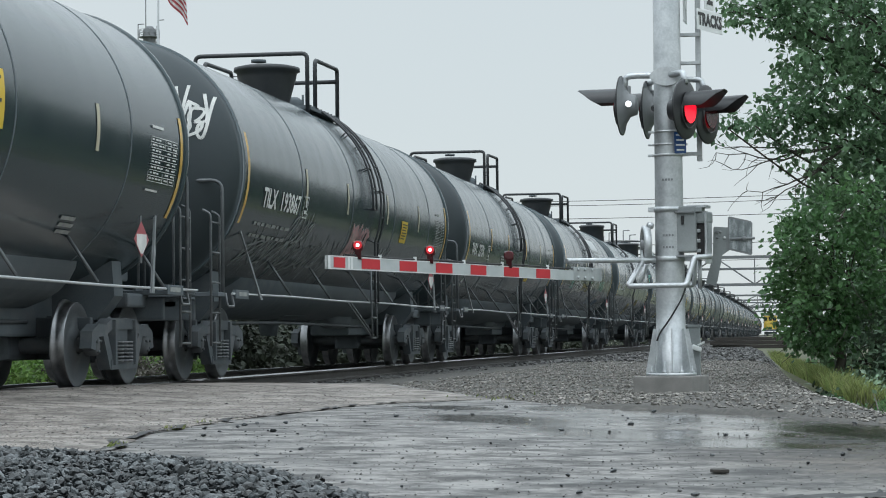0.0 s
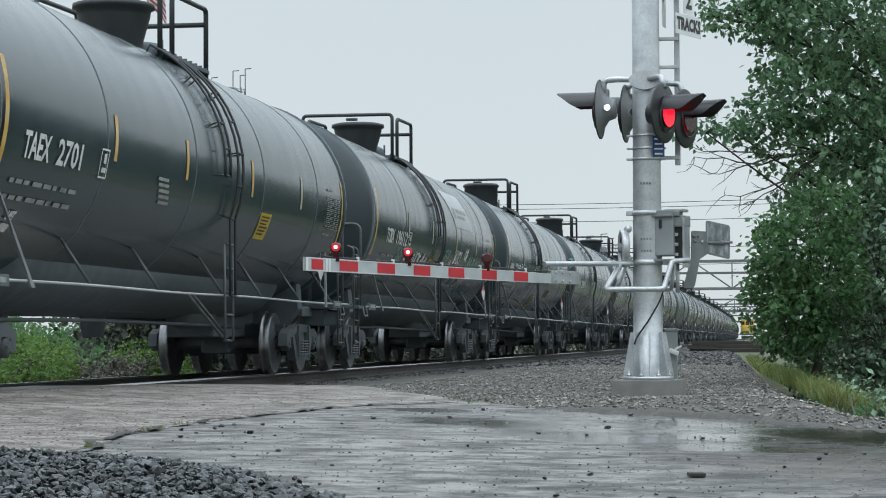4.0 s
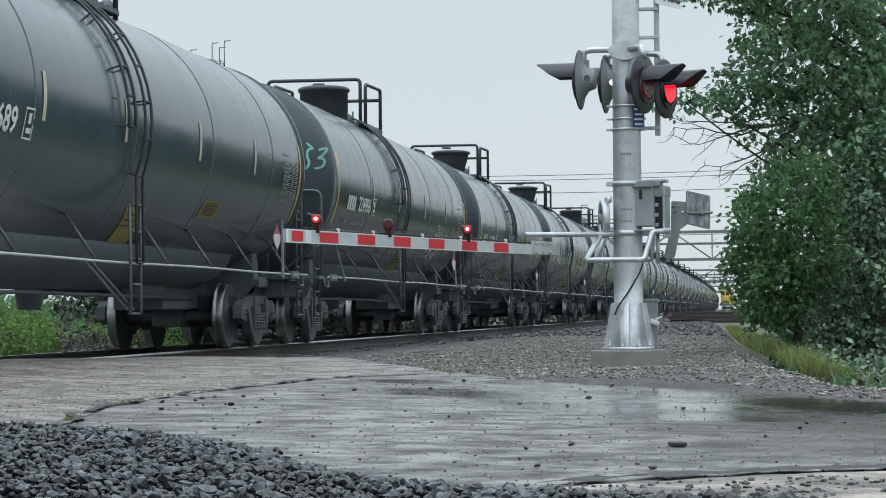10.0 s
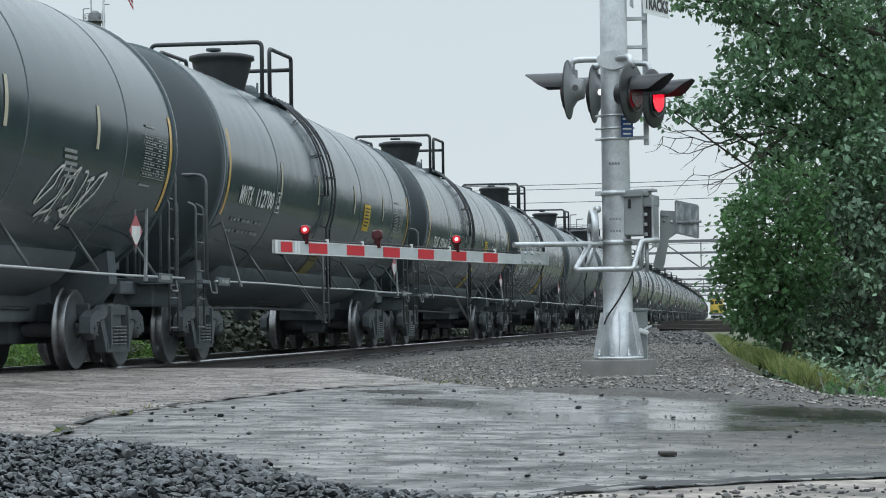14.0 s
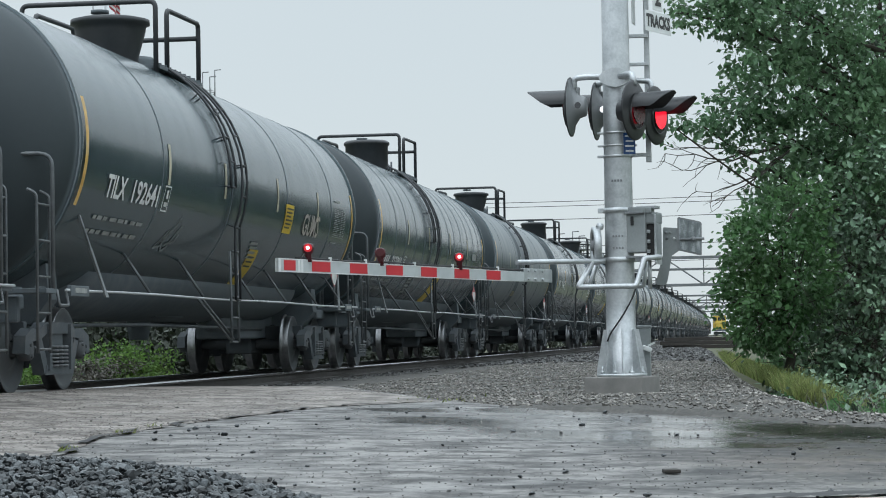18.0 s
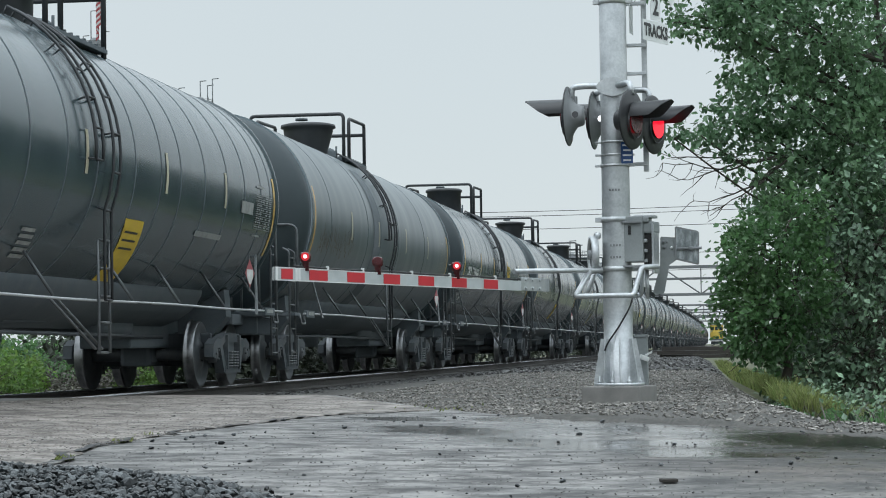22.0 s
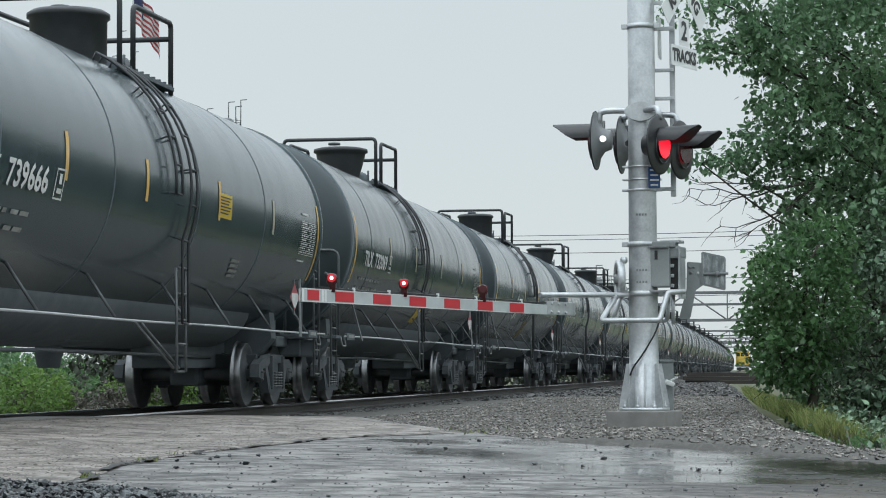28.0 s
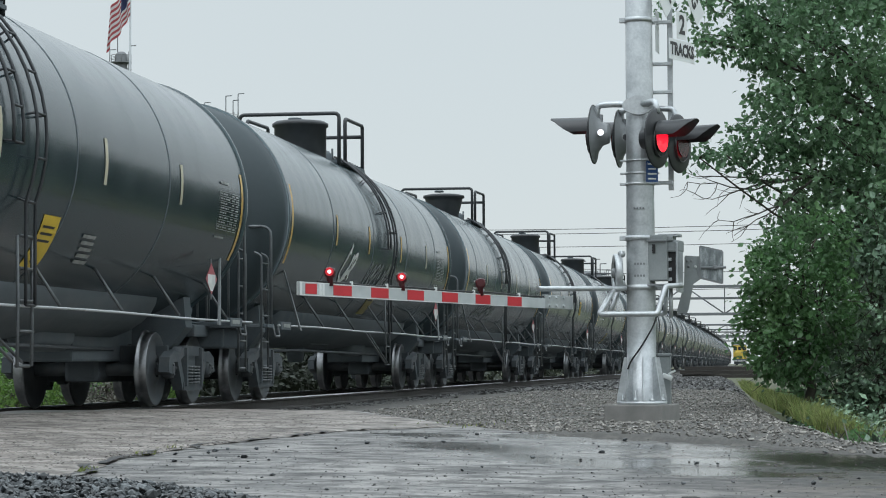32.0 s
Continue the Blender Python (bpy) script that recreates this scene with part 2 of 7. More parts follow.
GRAVEL = material("pale_gravel_stone", [(0.070, 0.065, 0.057), (0.172, 0.161, 0.144), (0.34, 0.322, 0.295)], scale=10, rough=(0.6, 0.85), bump=0.1, spread=0.55, islands=True)
GRIT = material("road_grit_stone", [(0.03, 0.029, 0.028), (0.12, 0.114, 0.108), (0.40, 0.385, 0.37)], scale=10, rough=(0.4, 0.7), spread=0.8, islands=True)
APRON_GRIT = material("apron_grit_stone", [(0.06, 0.053, 0.047), (0.17, 0.15, 0.134), (0.36, 0.325, 0.295)], scale=10, rough=(0.5, 0.8), spread=0.7, islands=True)
GRAVEL_BED = material("gravel_bed", [(0.028, 0.027, 0.024), (0.068, 0.064, 0.057), (0.13, 0.123, 0.11)], scale=14, rough=(0.7, 0.9), bump=0.9, fine=60)
DIRT = material("sandy_dirt", [(0.05, 0.043, 0.036), (0.19, 0.165, 0.14), (0.40, 0.355, 0.305)], scale=2.2, rough=(0.5, 0.8), bump=0.6, fine=30, streak=(1, 1.6, 1), contrast=0.16)
EARTH = material("weedy_earth", [(0.05, 0.055, 0.03), (0.075, 0.085, 0.04), (0.12, 0.11, 0.075)], scale=0.8, rough=(0.8, 0.95), bump=0.5)
TIMBER = material("tie_timber", [(0.022, 0.02, 0.018), (0.055, 0.048, 0.042)], scale=6, rough=(0.7, 0.9), bump=0.4, streak=(0.3, 3, 3), spread=0.3)


def wet_asphalt(name="wet_worn_asphalt", dark=(0.018, 0.0168, 0.0157), mid=(0.088, 0.082, 0.076), pale=(0.26, 0.245, 0.230), dry=0.64, wetness=0.13):
    """Pale worn asphalt with a thin film of rain: broad streaks of wet and dry along the road, grit, and stained patches."""
    m = bpy.data.materials.new(name)
    m.use_nodes = True
    n, l = m.node_tree.nodes, m.node_tree.links
    b = n["Principled BSDF"]
    co = n.new("ShaderNodeTexCoord")
    mp = n.new("ShaderNodeMapping")
    mp.inputs["Rotation"].default_value[2] = radians(12)
    mp.inputs["Scale"].default_value = (0.9, 0.8, 1)
    l.new(co.outputs["Object"], mp.inputs[0])

    def tex(scale, detail, vec=None):
        t = n.new("ShaderNodeTexNoise")
        t.inputs["Scale"].default_value, t.inputs["Detail"].default_value = scale, detail
        l.new(vec or co.outputs["Object"], t.inputs["Vector"])
        return t.outputs["Fac"]

    def span(value, a, c, lo, hi):
        r = n.new("ShaderNodeMapRange")
        for k, v in zip(("From Min", "From Max", "To Min", "To Max"), (a, c, lo, hi)):
            r.inputs[k].default_value = v
        l.new(value, r.inputs["Value"])
        return r.outputs[0]

    grit, blotch, broad, scar = tex(28, 3), tex(4.5, 9), tex(0.9, 4), tex(2.0, 8)

    def op(kind, a, c):
        o = n.new("ShaderNodeMath")
        o.operation = kind
        for k, v in enumerate((a, c)):
            if isinstance(v, float):
                o.inputs[k].default_value = v
            else:
                l.new(v, o.inputs[k])
        return o.outputs[0]

    def hollow(x, y, w, length, turn, fade=0.3):
        """How deep a place lies in one hollow of the road, 1 in its middle."""
        spot = n.new("ShaderNodeMapping")
        spot.vector_type = "TEXTURE"
        spot.inputs["Location"].default_value, spot.inputs["Scale"].default_value = (x, y, 0), (w, length, 50)
        spot.inputs["Rotation"].default_value[2] = radians(turn)
        l.new(co.outputs["Object"], spot.inputs[0])
        reach = n.new("ShaderNodeVectorMath")
        reach.operation = "LENGTH"
        l.new(spot.outputs[0], reach.inputs[0])
        return span(reach.outputs["Value"], fade, 1.0, 1.0, 0.0)

    pools = None        # hollows where the rain water stands
    for place in ((-1.75, 17.6, 1.25, 0.60, -56), (-0.55, 15.7, 1.0, 0.55, -56), (-0.50, 13.75, 0.62, 0.50, -40), (-0.42, 12.4, 0.8, 0.45, -60), (-2.2, 15.6, 1.5, 0.6, -64),
                  (-2.9, 17.9, 1.0, 0.45, -60), (0.5, 14.0, 1.6, 0.8, -56), (-1.3, 13.6, 1.3, 0.5, -60)):
        h = hollow(*place)
        pools = h if pools is None else op("MAXIMUM", pools, h)
    worn = op("MAXIMUM", hollow(-1.95, 17.85, 1.3, 0.26, -56), op("MAXIMUM", hollow(-0.55, 15.9, 0.9, 0.16, -56), hollow(-0.55, 14.2, 0.7, 0.30, -50)))     # bright wet glints, painted pale into the colour
    soaked = hollow(-0.7, 14.6, 2.6, 5.2, 28, 0.35)
    mud = hollow(0.5, 12.2, 1.5, 3.6, 0, 0.2)
    puddle = span(op("ADD", op("MULTIPLY", pools, 0.66), op("ADD", op("MULTIPLY", tex(2.2, 6, mp.outputs[0]), 0.7), op("MULTIPLY", blotch, 0.5))), 0.56, 1.02, 0.0, 1.0)
    film = span(op("ADD", op("MULTIPLY", soaked, 0.55), op("MULTIPLY", scar, 0.7)), 0.50, 0.85, 0.0, 1.0)
    tone = op("ADD", op("ADD", op("MULTIPLY", span(blotch, 0.32, 0.68, 0, 1), 0.42), op("MULTIPLY", span(grit, 0.32, 0.68, 0, 1), 0.34)),
              op("ADD", op("MULTIPLY", span(scar, 0.32, 0.68, 0, 1), 0.24), op("ADD", span(broad, 0.3, 0.7, -0.12, 0.12), op("MULTIPLY", worn, 0.34))))
    ramp = n.new("ShaderNodeValToRGB")
    for e, (p, c) in zip(ramp.color_ramp.elements, ((0.26, (*dark, 1)), (0.76, (*pale, 1)))):
        e.position, e.color = p, c
    ramp.color_ramp.elements.new(0.5).color = (*mid, 1)
    l.new(tone, ramp.inputs[0])
    soak = n.new("ShaderNodeMix")
    soak.data_type, soak.blend_type = "RGBA", "MULTIPLY"
    soak.inputs[7].default_value = (0.72, 0.72, 0.72, 1)
    l.new(op("MAXIMUM", puddle, op("MULTIPLY", film, 0.6)), soak.inputs[0])
    l.new(ramp.outputs[0], soak.inputs[6])
    earth = n.new("ShaderNodeMix")
    earth.data_type, earth.blend_type = "RGBA", "MULTIPLY"
    earth.inputs[7].default_value = (0.42, 0.36, 0.33, 1)
    l.new(span(op("ADD", mud, op("MULTIPLY", blotch, 0.8)), 0.45, 0.95, 0.0, 1.0), earth.inputs[0])
    l.new(soak.outputs[2], earth.inputs[6])
    l.new(earth.outputs[2], b.inputs["Base Color"])
    damp = op("SUBTRACT", span(blotch, 0.3, 0.7, dry, dry - 0.24), op("MULTIPLY", film, 0.22))
    l.new(op("ADD", op("MULTIPLY", damp, op("SUBTRACT", 1.0, puddle)), op("MULTIPLY", puddle, wetness)), b.inputs["Roughness"])
    bp = n.new("ShaderNodeBump")
    bp.inputs["Distance"].default_value = 0.03
    l.new(op("SUBTRACT", 0.28, op("ADD", op("MULTIPLY", puddle, 0.275), op("MULTIPLY", op("MULTIPLY", film, op("SUBTRACT", 1.0, puddle)), 0.14))), bp.inputs["Strength"])
    l.new(op("ADD", blotch, op("MULTIPLY", grit, 0.5)), bp.inputs["Height"])
    l.new(bp.outputs[0], b.inputs["Normal"])
    return m


ASPHALT = wet_asphalt()
APRON = wet_asphalt("pale_concrete_apron", (0.060, 0.051, 0.044), (0.175, 0.152, 0.133), (0.34, 0.302, 0.27), 0.78, 0.4)

# ---- small mesh helpers ----


def part(name, bm, mat, parent=None, label=""):
    """Links a bmesh as one mesh object under a thing or a part."""
    me = bpy.data.meshes.new(name)
    bm.to_mesh(me)
    bm.free()
    for m in mat if isinstance(mat, (list, tuple)) else (mat,):
        me.materials.append(m)
    ob = new(name, me)
    ob.parent = parent
    return tagged(ob, label) if label else ob


def raw(name, verts, faces, mat, parent=None, smooth=False):
    me = bpy.data.meshes.new(name)
    me.from_pydata(verts, [], faces)
    me.materials.append(mat)
    if smooth:
        me.polygons.foreach_set("use_smooth", [True] * len(me.polygons))
    ob = new(name, me)
    ob.parent = parent
    return ob


def box(bm, c, s, m=Matrix(), bevel=0.0):
    geo = bmesh.ops.create_cube(bm, matrix=m @ Matrix.Translation(c) @ Matrix.Diagonal((*s, 1)))
    if bevel:
        edges = {e for v in geo["verts"] for e in v.link_edges}
        bmesh.ops.bevel(bm, geom=list(edges), offset=bevel, segments=2, affect="EDGES", profile=0.6)
    return geo


def tube(bm, pts, r, seg=8, caps=True):
    """A round pipe along a line of points."""
    pts = [Vector(p) for p in pts]
    rings, last = [], None
    for i, p in enumerate(pts):
        d = (pts[min(i + 1, len(pts) - 1)] - pts[max(i - 1, 0)]).normalized()
        a = Vector((0, 0, 1)) if abs(d.z) < 0.9 else Vector((1, 0, 0))
        if last is not None:
            a = last
        u = (a - d * a.dot(d)).normalized()
        last = u
        v = d.cross(u)
        rr = r[i] if isinstance(r, (list, tuple)) else r
        rings.append([bm.verts.new(p + (u * math.cos(2 * math.pi * k / seg) + v * math.sin(2 * math.pi * k / seg)) * rr) for k in range(seg)])
    for a, b in zip(rings, rings[1:]):
        for k in range(seg):
            f = bm.faces.new((a[k], a[(k + 1) % seg], b[(k + 1) % seg], b[k]))
            f.smooth = True
    if caps:
        bm.faces.new(rings[0][::-1])
        bm.faces.new(rings[-1])
    return rings


def rounded(pts, r=0.1, n=4):
    """A line of points with its corners rounded."""
    pts = [Vector(p) for p in pts]
    out = [pts[0]]
    for a, b, c in zip(pts, pts[1:], pts[2:]):
        d1, d2 = (a - b), (c - b)
        k = min(r, d1.length * 0.45, d2.length * 0.45)
        p, q = b + d1.normalized() * k, b + d2.normalized() * k
        out += [p.lerp(b, t).lerp(b.lerp(q, t), t) for t in [i / n for i in range(n + 1)]]
    return out + [pts[-1]]


def lathe(bm, profile, m=Matrix(), seg=32, close=False):
    """A solid of revolution round the local z axis from (radius, height) pairs."""
    rings = []
    for r, z in profile:
        rings.append([bm.verts.new(m @ Vector((r * math.cos(2 * math.pi * k / seg), r * math.sin(2 * math.pi * k / seg), z))) for k in range(seg)]
                     if r > 1e-5 else [bm.verts.new(m @ Vector((0, 0, z)))])
    for a, b in zip(rings, rings[1:]):
        for k in range(seg):
            q = (k + 1) % seg
            vs = (a[0], b[q], b[k]) if len(a) == 1 else ((a[k], a[q], b[0]) if len(b) == 1 else (a[k], a[q], b[q], b[k]))
            if len(a) > 1 or len(b) > 1:
                bm.faces.new(vs).smooth = True
    return rings


def prism(bm, outline, depth, m=Matrix()):
    """A plate: an outline in the local x-z plane, given a thickness along y."""
    a = [bm.verts.new(m @ Vector((x, -depth / 2, z))) for x, z in outline]
    b = [bm.verts.new(m @ Vector((x, depth / 2, z))) for x, z in outline]
    bm.faces.new(a)
    bm.faces.new(b[::-1])
    for i in range(len(a)):
        j = (i + 1) % len(a)
        bm.faces.new((a[j], a[i], b[i], b[j]))


def lettering(text, size, align="CENTER"):
    """Flat triangles of a text in the built-in font: vertices (u, v) and faces."""
    cu = bpy.data.curves.new("lettering", "FONT")
    cu.body, cu.size, cu.align_x, cu.align_y, cu.resolution_u, cu.offset = text, size, align, "CENTER", 2, 0.009
    ob = bpy.data.objects.new("lettering", cu)
    me = ob.to_mesh()
    vs, fs = [(v.co.x, v.co.y) for v in me.vertices], [tuple(p.vertices) for p in me.polygons]
    ob.to_mesh_clear()
    bpy.data.objects.remove(ob)
    bpy.data.curves.remove(cu)
    return vs, fs


ICO = [(0, -0.53, 0.85), (0, 0.53, 0.85), (0, -0.53, -0.85), (0, 0.53, -0.85), (-0.53, 0.85, 0), (0.53, 0.85, 0), (-0.53, -0.85, 0), (0.53, -0.85, 0),
       (0.85, 0, -0.53), (0.85, 0, 0.53), (-0.85, 0, -0.53), (-0.85, 0, 0.53)]
ICOF = [(0, 9, 1), (0, 1, 11), (0, 11, 6), (0, 6, 7), (0, 7, 9), (3, 2, 8), (3, 10, 2), (3, 4, 10), (3, 5, 4), (3, 8, 5),
        (1, 9, 5), (1, 4, 11), (1, 5, 4), (9, 7, 8), (9, 8, 5), (11, 10, 6), (11, 4, 10), (7, 6, 2), (7, 2, 8), (6, 10, 2)]
CUBE = [(-1, -1, -1), (1, -1, -1), (1, 1, -1), (-1, 1, -1), (-1, -1, 1), (1, -1, 1), (1, 1, 1), (-1, 1, 1)]
CUBEF = [(0, 3, 2, 1), (4, 5, 6, 7), (0, 1, 5, 4), (1, 2, 6, 5), (2, 3, 7, 6), (3, 0, 4, 7)]


def stones(name, places, sizes, mat, rng, fine=False, flat=0.62):
    """Loose stones, each a dented block of its own shape and turn, in one mesh."""
    base, faces = (np.array(ICO), ICOF) if fine else (np.array(CUBE) * 0.62, CUBEF)
    n, k = len(places), len(base)
    q = rng.normal(size=(n, 4))
    q /= np.linalg.norm(q, axis=1)[:, None]
    w, x, y, z = q.T
    rot = np.stack([np.stack([1 - 2 * (y * y + z * z), 2 * (x * y - z * w), 2 * (x * z + y * w)], -1),
                    np.stack([2 * (x * y + z * w), 1 - 2 * (x * x + z * z), 2 * (y * z - x * w)], -1),
                    np.stack([2 * (x * z - y * w), 2 * (y * z + x * w), 1 - 2 * (x * x + y * y)], -1)], 1)
    dent = rng.uniform(0.62, 1.18, (n, k, 1)) * base[None]
    dent *= rng.uniform(0.6, 1.3, (n, 1, 3))
    v = np.einsum("nij,nkj->nki", rot, dent) * np.asarray(sizes)[:, None, None]
    v[:, :, 2] *= flat
    v += np.asarray(places)[:, None, :]
    f = [tuple(i + k * j for i in face) for j in range(n) for face in faces]
    return tagged(raw(name, v.reshape(-1, 3).tolist(), f, mat), kind="stuff")


# ---- ground, road, track bed ----
TD = 8.5            # the railway's centre line lies this far from the eye
CURVE = 24000.0     # and bends away very gently


def track(y):
    return -TD - max(y, 0) ** 2 / (2 * CURVE)


def heading(y):
    return math.degrees(max(y, 0) / CURVE)


def road_edge(x):
    return float(np.interp(x, [-7.7, -5.9, -5.1, -4.2, -3.0, -2.1, -1.5, -0.6, 0.1, 0.45, 3.0, 14.0],
                           [26.4, 26.3, 26.6, 24.0, 20.9, 18.7, 18.1, 16.9, 15.7, 15.0, 11.6, 5.0]))


def gravel_edge(y):
    return float(np.interp(y, [10, 15, 16.3, 17.3, 20, 25, 42, 100, 400], [1.9, 1.35, 1.05, 0.60, 0.28, 0.02, -0.75, -2.6, -16.0]))


def road_z(x, y):
    crest = 0.075 * max(0.0, min(1.0, (-5.2 - x) / 1.8)) * max(0.0, min(1.0, (27.5 - y) / 6.0)) ** 0.8
    return -0.055 + crest + 0.033 * max(0.0, min(1.0, (x + 7.66) / 2.5)) - 0.010 * (x + 7.66) + 0.010 * noise.noise((x * 0.5, y * 0.35, 0))


def gravel_z(x, y):
    rise = 0.09 * math.exp(-((x + 0.6) / 1.3) ** 2 - ((y - 19.0) / 3.0) ** 2)
    fall = 0.45 * max(0.0, min(1.0, (x - gravel_edge(y) + 0.5) / 1.0)) ** 2
    return -0.10 + rise - fall + 0.025 * noise.noise((x * 1.4, y * 0.9, 4)) - 0.08 * max(0, min(1, (-5.5 - x) / 1.2))


def sheet(name, xs, ys, height, mat):
    vs = [(x, y, height(x, y)) for y in ys for x in xs]
    w = len(xs)
    fs = [(j * w + i, j * w + i + 1, j * w + i + 1 + w, j * w + i + w) for j in range(len(ys) - 1) for i in range(w - 1)]
    return tagged(raw(name, vs, fs, mat, smooth=True), kind="structure")


far = [-2500, -900, -400, -200, -100, -60, -40, -30, -24, -18, -14, -10, -7, -4, -2, 0, 1, 2, 3, 4, 6, 9, 13, 20, 30, 60, 120, 300, 900, 2500]
tagged(sheet("ground", far, [-2500, -600, -200, -60, -20, 0, 6, 10, 14, 18, 22, 26, 30, 36, 44, 55, 70, 90, 120, 160, 220, 300, 450, 700, 1200, 2500],
             lambda x, y: -0.46 + 0.06 * noise.noise((x * 0.3, y * 0.2, 1)), EARTH), "weedy earth beside the railway line", "ground")

xs = [-7.66 + 0.22 * i for i in range(95)]
rows_n = 90
vs, w = [], len(xs)
for j in range(rows_n):
    for x in xs:
        y = 1.0 + (road_edge(x) - 1.0) * (j / (rows_n - 1)) ** 0.8
        if j == rows_n - 1:
            y += 0.12 * noise.noise((x * 4, 2, 2)) + 0.05 * noise.noise((x * 13, 2, 2))
        vs.append((x, y, road_z(x, y)))
road = raw("road", vs, [(j * w + i, j * w + i + 1, j * w + i + 1 + w, j * w + i + w) for j in range(rows_n - 1) for i in range(w - 1)], ASPHALT, smooth=True)
tagged(road, "worn wet asphalt road crossing the railway", "road", kind="structure")

gv, gx, gy = [], 60, [11 + 0.35 * i for i in range(110)] + [50 + 4 * i for i in range(60)]
for y in gy:
    right = gravel_edge(y) + 0.75
    for i in range(gx):
        x = -7.4 + (right + 7.4) * i / (gx - 1) + (track(y) + TD)
        low = -0.16 if y < road_edge(x) - 0.5 else 0
        gv.append((x, y, gravel_z(x - (track(y) + TD), y) + low))
bed = raw("gravel_bed", gv, [(j * gx + i, j * gx + i + 1, j * gx + i + 1 + gx, j * gx + i + gx) for j in range(len(gy) - 1) for i in range(gx - 1)], GRAVEL_BED, smooth=True)
tagged(bed, "pale crushed gravel verge beside the railway", "gravel", kind="structure")

# the track: bed, ties, two rails with polished heads
ty = [-70 + 5 * i for i in range(230)]
bv = []
for y in ty:
    for dx, z in ((-3.2, -0.55), (-1.9, -0.26), (-0.75, -0.20), (0.75, -0.20), (1.75, -0.22), (3.0, -0.34)):
        bv.append((track(y) + dx, y, z + (-0.2 if y < 27 and dx > 1 else 0)))
bedrock = raw("ballast_bed", bv, [(j * 6 + i, j * 6 + i + 1, j * 6 + i + 7, j * 6 + i + 6) for j in range(len(ty) - 1) for i in range(5)], TRACK_BED)
tagged(bedrock, "dark stone ballast under the railway track", "ballast", kind="structure")
railway = tagged(new("railway_track"), "steel railway track on dark timber ties", "railway track", kind="structure")
for side in (-0.7525, 0.7525):
    prof = [(-0.07, -0.18), (-0.07, -0.165), (-0.012, -0.14), (-0.012, -0.045), (-0.036, -0.040), (-0.036, -0.018), (-0.022, 0), (0.022, 0),
            (0.036, -0.018), (0.036, -0.040), (0.012, -0.045), (0.012, -0.14), (0.07, -0.165), (0.07, -0.18)]
    k, vs = len(prof), []
    for y in ty:
        vs += [(track(y) + side + a, y, b) for a, b in prof]
    ob = raw("rail", vs, [(j * k + i, j * k + i + 1, (j + 1) * k + i + 1, (j + 1) * k + i) for j in range(len(ty) - 1) for i in range(k - 1)], RAILWEB, railway)
    ob.data.materials.append(RAILTOP)
    for p in ob.data.polygons:
        p.material_index = 1 if p.index % (k - 1) in (5, 6, 7) else 0
bm = bmesh.new()
box(bm, (0, 0, 0), (2.6, 0.23, 0.17), bevel=0.012)
tie = part("tie", bm, TIMBER, railway)
tie.location = (track(27.2), 27.2, -0.265)
for i in range(1, 230):
    y = 27.2 + 0.52 * i
    ob = new("tie", tie.data)
    ob.parent, ob.location = railway, (track(y), y, -0.265 + random.uniform(-0.006, 0.006))
# crossing panels between and outside the rails
for x0, x1 in ((-9.17, -7.83), (-12.5, -9.33)):
    for i in range(6):
        bm = bmesh.new()
        box(bm, (0, 0, 0), (x1 - x0, 2.42, 0.2), bevel=0.015)
        ob = part("crossing_panel", bm, CONC, railway)
        ob.location = ((x0 + x1) / 2, 13.0 + 2.45 * i, -0.135)

rng = np.random.default_rng(7)


def scatter(n, xr, yr, keep, height, lift):
    x, y = rng.uniform(*xr, n), rng.uniform(*yr, n)
    return [(a, b, height(a, b) + lift) for a, b in zip(x, y) if keep(a, b)]


def heap_edge(x):
    """How far the heap of dark stones spreads over the road."""
    return float(np.interp(x, [-4.6, -3.5, -2.7, -2.2, -1.9, -1.55, -1.25, -0.8, 0.6], [10.5, 10.0, 9.5, 8.95, 8.4, 7.6, 7.15, 6.75, 6.5]))


def heap_z(x, y):
    return road_z(x, y) + 0.075 * max(0.0, min(1.0, (heap_edge(x) - y) / 0.8)) ** 0.7


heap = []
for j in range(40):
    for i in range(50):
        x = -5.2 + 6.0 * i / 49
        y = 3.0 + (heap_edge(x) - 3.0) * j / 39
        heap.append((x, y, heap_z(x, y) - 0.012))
ob = raw("ballast_heap", heap, [(j * 50 + i, j * 50 + i + 1, j * 50 + i + 51, j * 50 + i + 50) for j in range(39) for i in range(49)], GAP_SHADE_BED)
tagged(ob, "bed under the dark ballast stones, near-black as shade between them", "ballast", kind="structure")
pl = scatter(34000, (-4.9, 0.6), (5.6, 11.3), lambda x, y: y < heap_edge(x) + 0.02 + 0.12 * abs(rng.normal()) and x > -0.49 * y + 0.3 and x < -0.05 * y + 0.4, heap_z, 0.012)
pl = [(x, y, z + rng.uniform(-0.018, 0.024)) for x, y, z in pl]
stones("dark_ballast_stones", pl, np.clip(rng.lognormal(-4.14, 0.30, len(pl)), 0.009, 0.032), ROCK_DARK, rng, fine=True, flat=0.80)
pl = scatter(15000, (-7.4, 2.2), (6.5, 20), lambda x, y: heap_edge(x) < y < road_edge(x) - 0.2 and rng.random() < (9.0 / y) ** 1.5 and -0.40 * y - 0.2 < x, lambda x, y: road_z(x, y) + 0.012 * (x < -3.7), 0.003)
stones("road_grit", pl, np.clip(rng.lognormal(-5.65, 0.42, len(pl)), 0.002, 0.011), GRIT, rng)
pl = scatter(26000, (-7.5, -3.2), (9.6, 24), lambda x, y: heap_edge(x) + 0.1 < y < 25 and x < -3.9 and -0.42 * y - 0.4 < x and rng.random() < (13.0 / y) ** 1.2, road_z, 0.014)
